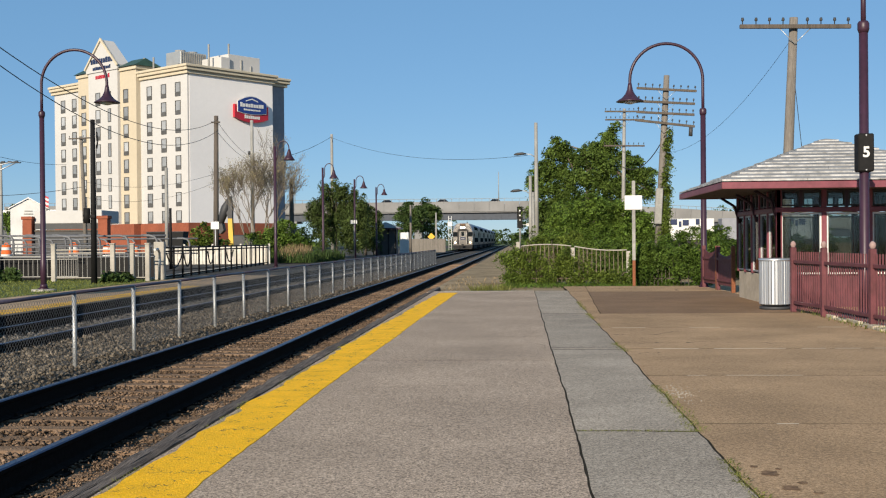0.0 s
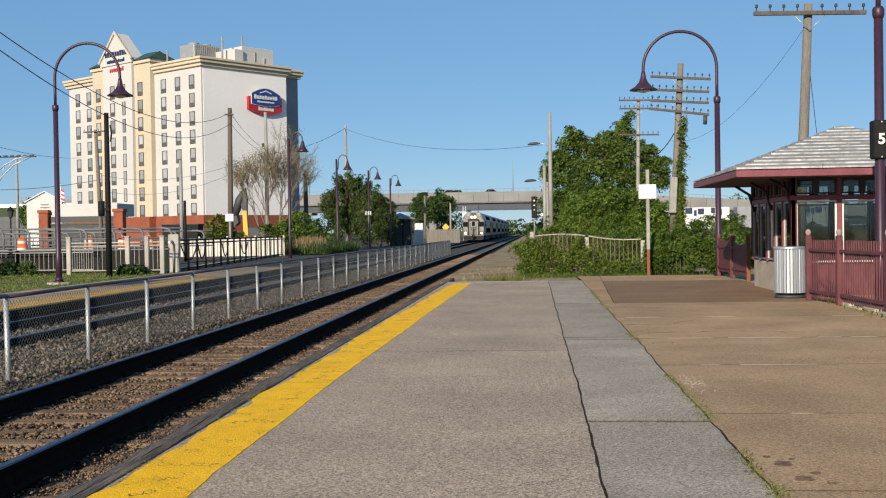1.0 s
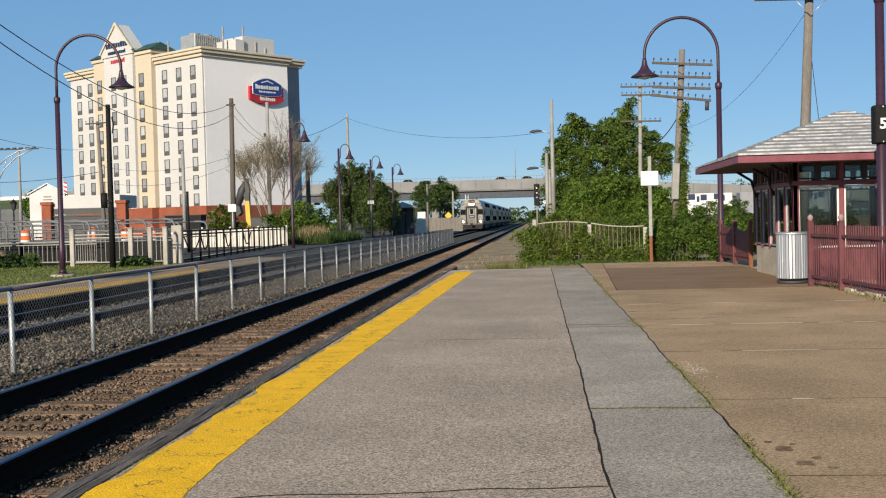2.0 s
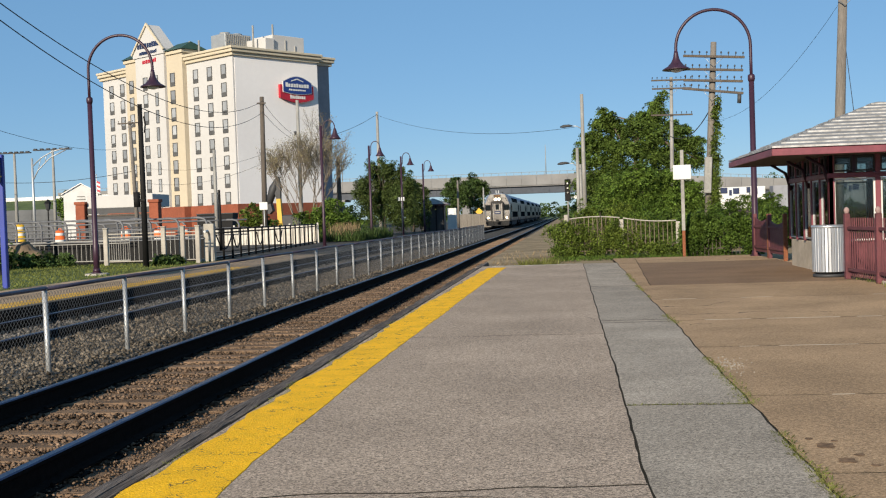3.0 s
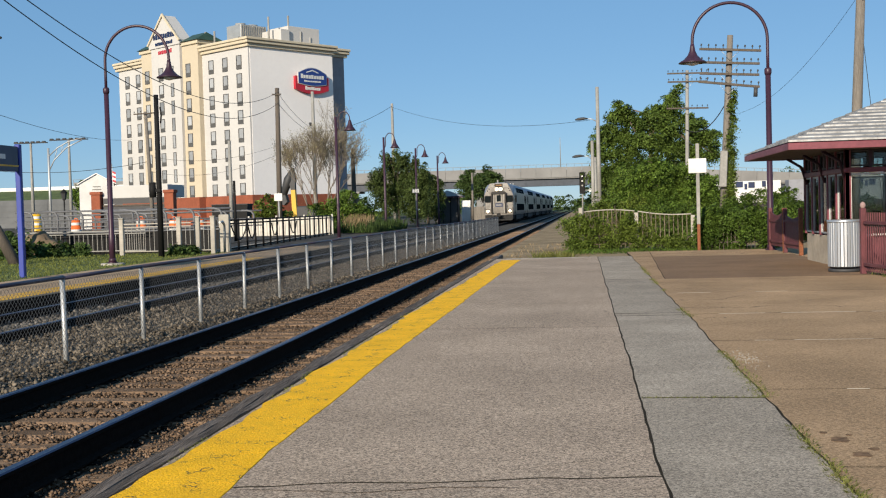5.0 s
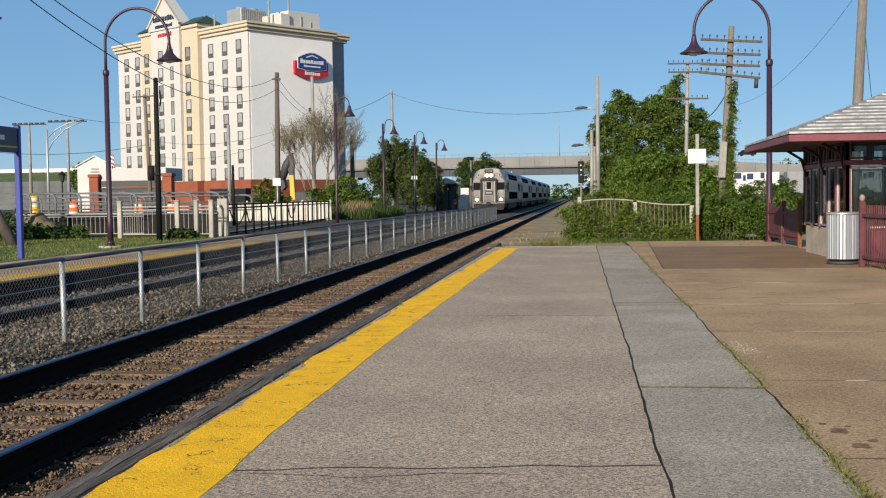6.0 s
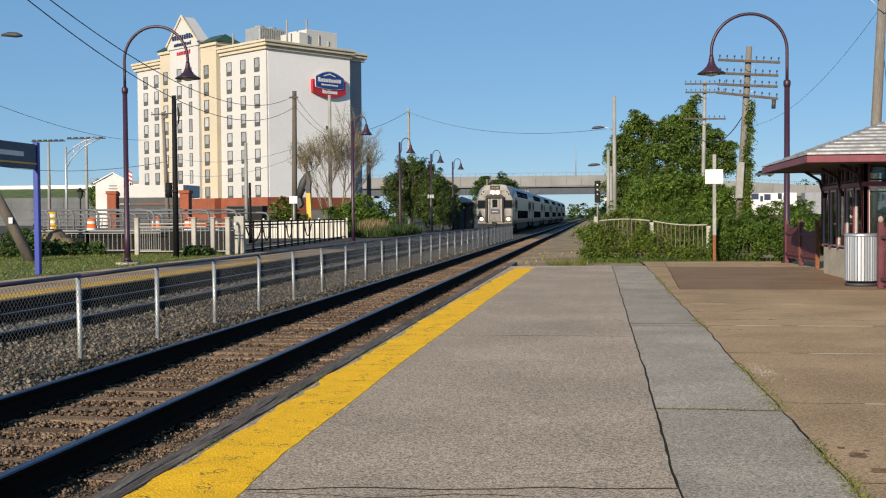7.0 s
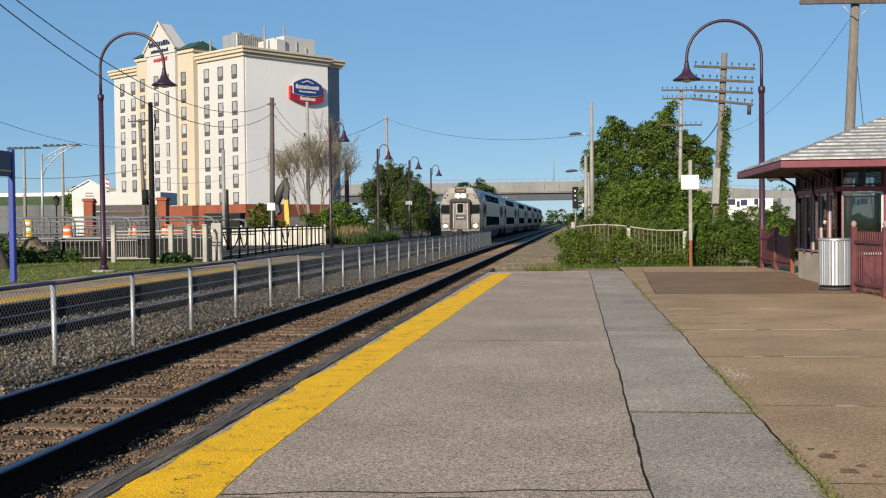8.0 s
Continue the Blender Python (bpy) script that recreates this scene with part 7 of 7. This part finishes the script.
def far_shelter():
    s = thing("far_shelter", "small dark shelter with a grey pyramid roof", "shelter", m=pose(-14.4, 121, -0.05))
    part("roof", Shape().add([(-1.7, -1.5, 2.85), (1.7, -1.5, 2.85), (1.7, 1.5, 2.85), (-1.7, 1.5, 2.85), (0, 0, 3.5)], [(0, 1, 4), (1, 2, 4), (2, 3, 4), (3, 0, 4), (0, 1, 2, 3)]), M["shingle"], s)
    part("fascia", Shape().box(-1.75, 1.75, -1.55, 1.55, 2.7, 2.848), M["lamp_maroon"], s)
    part("wall", Shape().box(-1.2, 1.2, -1.0, 1.0, 0.0, 2.7), M["dark"], s, "dark glazed walls")
    for x in (-1.2, -0.4, 0.4, 1.2):
        part("wall_post", Shape().box(x - 0.05, x + 0.05, -1.08, -1.004, 0, 2.7), M["black"], s)
    part("notice", Shape().box(-0.95, -0.55, -1.1, -1.085, 1.3, 1.75), M["white"], s, "white notice")
    w = thing("white_cabinet", "white equipment cabinet beside the far shelter", "cabinet", m=pose(-12.9, 126, -0.05))
    part("body", Shape().box(-0.5, 0.5, -0.4, 0.4, 0, 2.4, 0.03), M["white"], w)
    part("door", Shape().box(-0.42, 0.42, -0.43, -0.404, 0.1, 2.2, 0.01), M["white"], w)
    ds = thing("warning_sign", "yellow diamond warning sign", "sign", m=pose(-11.75, 150, -0.05))
    part("post", Shape().tube([(0, 0, 0), (0, 0, 2.0)], 0.04, 6), M["galv"], ds)
    part("panel", Shape().prism([(0, 1.5), (0.5, 2.0), (0, 2.5), (-0.5, 2.0)], -0.08, -0.045), M["machine_yellow"], ds, "yellow diamond panel")
    fn = thing("board_fence", "weathered board fence beyond the far shelter", "fence", m=pose(-13.4, 140, -0.05))
    pl = Shape().box(-0.13, 0.13, -0.02, 0.02, 0, 1.7, 0.005).mesh("board", M["pole_wood"])
    for i in range(16):
        part("board", pl, None, fn, m=pose(i * 0.27, 0, 0))
    ms = thing("signal_mast", "white lattice signal mast with ladder", "signal", m=pose(-10.6, 172, -0.05))
    part("mast", Shape().tube([(-0.2, 0, 0), (-0.2, 0, 5.2)], 0.05, 6).tube([(0.2, 0, 0), (0.2, 0, 5.2)], 0.05, 6), M["white"], ms)
    for i in range(12):
        part("rung", Shape().tube([(-0.2, 0, 0.4 + i * 0.4), (0.2, 0, 0.4 + i * 0.4)], 0.025, 5), M["white"], ms)
    part("box", Shape().box(-0.35, 0.35, -0.3, 0.0, 3.6, 4.3, 0.03), M["white"], ms)
    pn = thing("post_notice", "small notice with white bars among the trees", "sign", m=pose(-14.0, 95, -0.05))
    part("post", Shape().tube([(0, 0, 0), (0, 0, 3.3)], 0.035, 6), M["grey_pole"], pn)
    part("panel", Shape().box(-0.33, 0.31, -0.06, -0.04, 2.92, 3.28, 0.01), M["dark"], pn)
    part("bars", Shape().box(-0.28, -0.1, -0.066, -0.061, 2.95, 3.25).box(-0.03, 0.08, -0.066, -0.061, 2.95, 3.25).box(0.15, 0.26, -0.066, -0.061, 2.95, 3.25), M["white"], pn)


far_shelter()


def freight_car(x, y, m1, label):
    c = thing("freight_car", label, "freight car", m=pose(x, y, 0.0))
    part("box_body", Shape().box(-7, 7, 0, 2.8, 1.2, 4.0, 0.05), m1, c)
    for i in range(14):
        part("side_rib", Shape().box(-6.9 + i * 1.05, -6.78 + i * 1.05, -0.06, -0.003, 1.25, 3.95), m1, c)
    part("chassis", Shape().box(-7, 7, 0.3, 2.5, 0.5, 1.18), M["train_under"], c)
    for a, w, z in ((0.6, 0.5, 3.0), (1.3, 0.9, 3.2), (2.4, 0.35, 2.9), (2.9, 0.8, 3.1), (4.6, 0.5, 3.2), (5.3, 0.7, 3.0)):
        part("mark", Shape().box(a, a + w, -0.09, -0.062, z, z + 0.75), M["navy"], c, "dark blue painted block")
    part("wheels", Shape().tube([(-5, 0.4, 0.42), (-5, 0.55, 0.42)], 0.45, 12).tube([(5, 0.4, 0.42), (5, 0.55, 0.42)], 0.45, 12), M["train_under"], c)


freight_car(18.4, 150, M["white"], "white ribbed freight car with dark blue blocks on a siding")
freight_car(33.4, 150, M["slate_paint_and_shade"], "slate grey ribbed freight car on a siding")


# ---- overhead cables ----
def cable(name, label, a, b, sag, r=0.012, n=18):
    a, b = Vector(a), Vector(b)
    pts = []
    for i in range(n + 1):
        t = i / n
        p = a.lerp(b, t)
        p.z -= sag * 4 * t * (1 - t)
        pts.append(p)
    solid(name, Shape().tube(pts, r, 5), M["wire_black"], label, "cable", group="overhead cables")


cable("overhead_cable", "black overhead cable to the wooden pole", (-11.65, 12, 8.69), (-20.25, 75, 9.69), 2.7, 0.015, 40)
cable("overhead_cable", "black overhead cable to the wooden pole", (-11.65, 12, 8.61), (-20.25, 75, 8.95), 2.98, 0.015, 40)
cable("overhead_cable", "thin cable to the tall pale pole", (-20.3, 75, 9.6), (-21.5, 90, 8.2), 0.3, 0.014)
cable("overhead_cable", "thin cable to the tall pale pole", (-20.3, 75, 8.9), (-21.5, 90, 7.9), 0.3, 0.014)
cable("overhead_cable", "thin cable along the street", (-21.5, 90, 8.1), (-39.2, 100, 7.0), 1.2, 0.013)
cable("overhead_cable", "thin cable along the street", (-21.5, 90, 7.7), (-39.2, 100, 5.6), 1.4, 0.013)
cable("overhead_cable", "thin cable along the street", (-39.2, 100, 6.6), (-70.0, 112, 8.6), 1.4, 0.025)
cable("overhead_cable", "long cable across the tracks to the lamp pole", (-18.34, 110, 11.6), (0.6, 75, 7.0), 1.0, 0.013)
cable("overhead_cable", "cable from the pale pole to the trees", (-18.34, 110, 11.7), (-21.5, 90, 7.9), 0.5, 0.02)
cable("overhead_cable", "cable over the lawn", (-26.0, 40, 7.2), (-41.0, 100, 8.6), 0.8, 0.014)
cable("overhead_cable", "thin cable from the crossarm pole", (8.0, 34, 7.2), (7.0, 58, 5.8), 1.0, 0.006)
cable("guy_wire", "thin guy wire of the utility pole", (8.05, 34.1, 7.0), (8.6, 33.5, 0), 0.02, 0.01)
cable("overhead_cable", "looped cable between the two poles", (7.35, 57.8, 6.6), (5.4, 60, 5.2), 0.7, 0.025)
# ---- waiting shelter ----
def build_shelter():
    x0, x1, y0, y1 = 5.2, 7.9, 23.2, 27.3
    ex0, ex1, ey0, ey1, ez = 3.86, 9.3, 21.9, 27.7, 2.47
    sh = thing("waiting_shelter", "maroon framed glazed shelter with a grey shingled hip roof", "shelter")
    part("plinth", Shape().box(x0, x0 + 0.16, y0, y1, -0.02, 0.62, 0.015).box(x1 - 0.16, x1, y0 + 0.16, y1, -0.02, 0.62, 0.015).box(x0 + 0.16, x1 - 0.16, y1 - 0.16, y1, -0.02, 0.62, 0.015), M["plinth"], sh, "pale tan concrete plinth")
    part("front_panel", Shape().box(x0 + 0.162, x1, y0, y0 + 0.16, -0.02, 0.62, 0.015), M["fence_maroon"], sh, "maroon panel below the windows")
    part("inner_floor", Shape().box(x0 + 0.16, x1 - 0.16, y0 + 0.16, y1 - 0.16, -0.02, 0.02), M["cast"], sh)
    # posts and glazing: front
    def bay_line(fixed, a, b, n, along_x):
        for i in range(n + 1):
            t = a + (b - a) * i / n
            w = 0.05
            if along_x:
                part("wall_post", Shape().box(t - w, t + w, fixed - 0.05, fixed + 0.07, 0.62, 2.42, 0.01), M["maroon"], sh)
            else:
                part("wall_post", Shape().box(fixed - 0.05, fixed + 0.07, t - w, t + w, 0.62, 2.42, 0.01), M["maroon"], sh)
        for i in range(n):
            p, q = a + (b - a) * i / n + 0.05, a + (b - a) * (i + 1) / n - 0.05
            mid = (p + q) / 2
            cells = [(p, q, 0.66, 1.9, "white" if along_x else "galv"), (p, mid - 0.03, 2.03, 2.35, "dark"), (mid + 0.03, q, 2.03, 2.35, "dark")]
            part("mullion", Shape().box(mid - 0.03, mid + 0.03, fixed - 0.03, fixed + 0.03, 2.01, 2.36) if along_x else Shape().box(fixed - 0.03, fixed + 0.03, mid - 0.03, mid + 0.03, 2.01, 2.36), M["lamp_maroon"], sh)
            for c0, c1, z0, z1, paint in cells:
                w, fr = 0.035, Shape()
                pieces = ((c0, c1, z0, z0 + w), (c0, c1, z1 - w, z1), (c0, c0 + w, z0 + w, z1 - w), (c1 - w, c1, z0 + w, z1 - w))
                for u0, u1, w0, w1 in pieces:
                    if along_x:
                        fr.box(u0, u1, fixed - 0.022, fixed + 0.02, w0, w1)
                    else:
                        fr.box(fixed - 0.022, fixed + 0.02, u0, u1, w0, w1)
                glass = Shape().box(c0 + w, c1 - w, fixed, fixed + 0.012, z0 + w, z1 - w) if along_x else Shape().box(fixed, fixed + 0.012, c0 + w, c1 - w, z0 + w, z1 - w)
                pn = part("pane", glass, M["pane"], sh)
                part("frame", fr, M[paint], pn)
    bay_line(y0, x0, x1, 3, True)
    bay_line(x0, y0, y1, 5, False)
    bay_line(y1 - 0.02, x0, x1, 3, True)
    bay_line(x1 - 0.02, y0, y1, 5, False)
    part("lintel", Shape().box(x0 - 0.06, x1 + 0.06, y0 - 0.06, y0 + 0.07, 1.91, 2.01, 0.01).box(x0 - 0.06, x0 + 0.07, y0 + 0.08, y1, 1.91, 2.01, 0.01), M["maroon"], sh)
    part("wall_head", Shape().box(x0 - 0.04, x1, y0 - 0.04, y0 + 0.08, 2.36, 2.47).box(x0 - 0.04, x0 + 0.08, y0 + 0.08, y1, 2.36, 2.47).box(x0, x1, y1 - 0.08, y1, 2.36, 2.47), M["lamp_maroon"], sh)
    # eaves
    part("soffit", Shape().box(ex0 + 0.04, ex1 - 0.04, ey0 + 0.04, ey1 - 0.04, ez - 0.11, ez - 0.07), M["dark_wood"], sh, "dark boarded soffit")
    part("fascia", Shape().box(ex0, ex1, ey0, ey0 + 0.035, ez - 0.13, ez, 0.006).box(ex0, ex1, ey1 - 0.035, ey1, ez - 0.13, ez, 0.006).box(ex0, ex0 + 0.035, ey0 + 0.036, ey1 - 0.036, ez - 0.13, ez, 0.006).box(ex1 - 0.035, ex1, ey0 + 0.036, ey1 - 0.036, ez - 0.13, ez, 0.006), M["maroon"], sh, "maroon fascia board")
    for y in (y0 + 0.1, (y0 + y1) / 2, y1 - 0.1):
        part("bracket", Shape().tube([(x0, y, 1.75), (x0 - 0.12, y, 2.15), (x0 - 0.45, y, 2.36)], 0.035, 6), M["lamp_maroon"], sh)
    # roof: courses of slatted shingles on four slopes
    ax, ay, az = (ex0 + ex1) / 2, (ey0 + ey1) / 2, 3.5
    part("roof_deck", Shape().add([(ex0 + 0.04, ey0 + 0.04, ez - 0.02), (ex1 - 0.04, ey0 + 0.04, ez - 0.02), (ex1 - 0.04, ey1 - 0.04, ez - 0.02), (ex0 + 0.04, ey1 - 0.04, ez - 0.02), (ax, ay, az - 0.05)], [(0, 1, 4), (1, 2, 4), (2, 3, 4), (3, 0, 4), (0, 1, 2, 3)]), M["dark"], sh)
    rnd = random.Random(6)
    N = 13
    corners = [(ex0, ey0), (ex1, ey0), (ex1, ey1), (ex0, ey1)]
    for c in range(4):
        (xa, ya), (xb, yb) = corners[c], corners[(c + 1) % 4]
        for i in range(N):
            t0, t1 = i / N, (i + 1.12) / N
            t1 = min(t1, 0.995)
            ln = math.hypot(xb - xa, yb - ya) * (1 - t0)
            cnt = max(1, int(ln / 1.1)) if c in (0, 3) else 1
            off = rnd.uniform(-0.3, 0.3)
            for k in range(cnt):
                u0, u1 = (k + off * (k > 0)) / cnt + 0.0006, (k + 1 + off * (k + 1 < cnt)) / cnt - 0.0006

                def pt(u, t, dz):
                    x, y = xa + (xb - xa) * u, ya + (yb - ya) * u
                    return (x + (ax - x) * t, y + (ay - y) * t, ez + (az - ez) * t + dz)
                j = rnd.uniform(-0.006, 0.006)
                dzt = 0.052 + j
                vs = [pt(u0, t0, 0.018), pt(u1, t0, 0.018), pt(u1, t0, dzt), pt(u0, t0, dzt), pt(u0, t1, 0.004), pt(u1, t1, 0.004), pt(u1, t1, 0.02 + j * 0.5), pt(u0, t1, 0.02 + j * 0.5)]
                part("shingle", Shape().add(vs, [(3, 2, 6, 7), (0, 3, 7, 4), (1, 5, 6, 2), (4, 7, 6, 5), (0, 4, 5, 1)]).add(vs[:4], [(0, 1, 2, 3)], 1), [M["shingle"], M["shingle_edge"]], sh)
    part("bench", Shape().box(5.6, 7.6, 25.6, 26.1, 0.42, 0.48, 0.01).box(5.7, 5.8, 25.65, 26.05, 0.02, 0.42).box(7.4, 7.5, 25.65, 26.05, 0.02, 0.42), M["pole_wood"], sh)


build_shelter()


def picket_panel(name, label, x, y, length, turn, npick, ball=True, material="fence_maroon"):
    f = thing(name, label, "fence", m=pose(x, y, -0.004, 0, 0, turn), group="maroon fence panels")
    for t in (0.0, length):
        pst = part("post", Shape().box(t - 0.05, t + 0.05, -0.05, 0.05, 0, 1.22, 0.01), M[material], f)
        if ball:
            part("finial", Shape().tube([(t, 0, 1.22), (t, 0, 1.235), (t, 0, 1.27), (t, 0, 1.31), (t, 0, 1.34)], [0.035, 0.04, 0.055, 0.045, 0.01], 10), M["worn_cap"], pst, "pale worn round cap")
    for z in (0.18, 0.95):
        part("rail", Shape().box(0.05, length - 0.05, -0.022, 0.022, z - 0.03, z + 0.03, 0.006), M[material], f)
    pk = Shape().box(-0.011, 0.011, -0.011, 0.011, 0.06, 1.14).mesh("picket", M[material])
    for i in range(npick):
        part("picket", pk, None, f, m=pose(0.05 + (length - 0.1) * (i + 0.5) / npick, 0.02, 0))
    return f


picket_panel("picket_fence", "maroon steel picket fence beside the shelter", 5.15, 21.75, 1.55, -84, 13)
picket_panel("picket_fence", "maroon steel picket fence beside the lamp post", 5.31, 20.2, 2.35, -87, 19)
picket_panel("picket_fence", "weathered reddish picket fence by the number post", 5.43, 17.85, 2.4, -85, 20)
for k in range(2):
    f = thing("panel_fence", "maroon sheet fence with a sagging top beyond the shelter", "fence", m=pose(5.45 - 0.1 * k, 29.4 + 1.75 * k, -0.004, 0, 0, 93), group="maroon panels")
    top = [(0.05 + 1.6 * i / 8, 1.02 - 0.1 * math.sin(math.pi * i / 8) + 0.08 * k) for i in range(9)]
    part("sheet", Shape().prism([(0.05, 0.15)] + top[:0] + [(1.65, 0.15)] + list(reversed(top)), -0.015, 0.015), M["fence_maroon"], f)
    for t in (0.0, 1.7):
        part("post", Shape().box(t - 0.05, t + 0.05, -0.05, 0.05, 0, 1.2, 0.01), M["fence_maroon" if t else "rust"], f)
    part("rail", Shape().box(0.05, 1.65, 0.016, 0.05, 0.25, 0.31).box(0.05, 1.65, 0.016, 0.05, 0.82, 0.88), M["fence_maroon"], f)


def fence_kerb():
    k = thing("fence_kerb", "broken pale concrete kerb under the maroon fence", "kerb")
    rnd = random.Random(21)
    y = 15.6
    while y < 20.0:
        ln = rnd.uniform(0.3, 0.7)
        part("kerb_piece", Shape().box(5.36 + rnd.uniform(-0.05, 0.03), 5.68, y, y + ln - 0.02, -0.02, 0.015 + rnd.uniform(0, 0.05), 0.012), M["plinth"], k)
        y += ln
    rng = np.random.default_rng(23)
    p = np.stack([rng.normal(5.38, 0.09, 500), rng.uniform(15.6, 21.6, 500), np.full(500, 0.0)], -1)
    blades("fence_weeds", "dry weeds along the foot of the maroon fence", p, 0.07, 0.007, M["weed"], 24, 0.6, "weeds")


fence_kerb()


def litter_bin():
    b = thing("litter_bin", "round ribbed stainless steel litter bin", "litter bin", m=pose(4.98, 22.55, 0.0))
    part("drum", Shape().tube([(0, 0, 0.08), (0, 0, 0.97)], 0.27, 28), M["dark"], b)
    rib = Shape().box(-0.026, 0.026, -0.012, 0.012, 0.10, 0.95, 0.006).mesh("slat", M["steel_bin"])
    for i in range(30):
        a = 360 * i / 30
        part("slat", rib, None, b, m=pose(0.285 * math.cos(radians(a)), 0.285 * math.sin(radians(a)), 0, 0, 0, a + 90))
    part("rim", Shape().tube([(0, 0, 0.95), (0, 0, 0.965), (0, 0, 1.0)], [0.305, 0.31, 0.30], 28), M["steel_bin"], b)
    part("base_ring", Shape().tube([(0, 0, 0.0), (0, 0, 0.06)], 0.29, 28), M["dark"], b)


litter_bin()


def road_car(label, material):
    c = thing("car", label, "car", group="cars on the overpass")
    part("body", Shape().prism([(-2.2, 0.35), (2.2, 0.35), (2.25, 0.8), (1.3, 0.95), (-2.1, 1.0), (-2.25, 0.8)], -0.85, 0.85), material, c)
    part("cabin", Shape().prism([(-1.9, 0.98), (0.95, 0.98), (0.3, 1.5), (-1.3, 1.52)], -0.75, 0.75), M["glass"], c)
    part("roof", Shape().box(-1.3, 0.3, -0.74, 0.74, 1.51, 1.56, 0.01), material, c)
    for x in (-1.4, 1.4):
        for y in (-0.8, 0.66):
            part("wheel", Shape().tube([(x, y, 0.32), (x, y + 0.16, 0.32)], 0.32, 14, smooth=False), M["black"], c)
    return c


ROAD = [(road_car("dark saloon car crossing the overpass", M["black"]), -7.0, -14.0, 303.5, 10.85), (road_car("dark car crossing the overpass", M["dark"]), -20.0, 9.0, 302.0, 10.85), (road_car("black car crossing the overpass", M["black"]), -35.0, 13.0, 302.0, 10.85)]


def motions():
    step = 0.25
    for k, car in enumerate(TRAIN):
        walk(car, [(i * step, pose(-8.52, 169.0 - 10.6 * i * step + k * LEN, -0.1)) for i in range(33)])
    for car, x, v, y, z in ROAD:
        walk(car, [(i * 0.5, pose(x + v * i * 0.5, y, z, 0, 0, 180 if v < 0 else 0)) for i in range(17)])


motions()
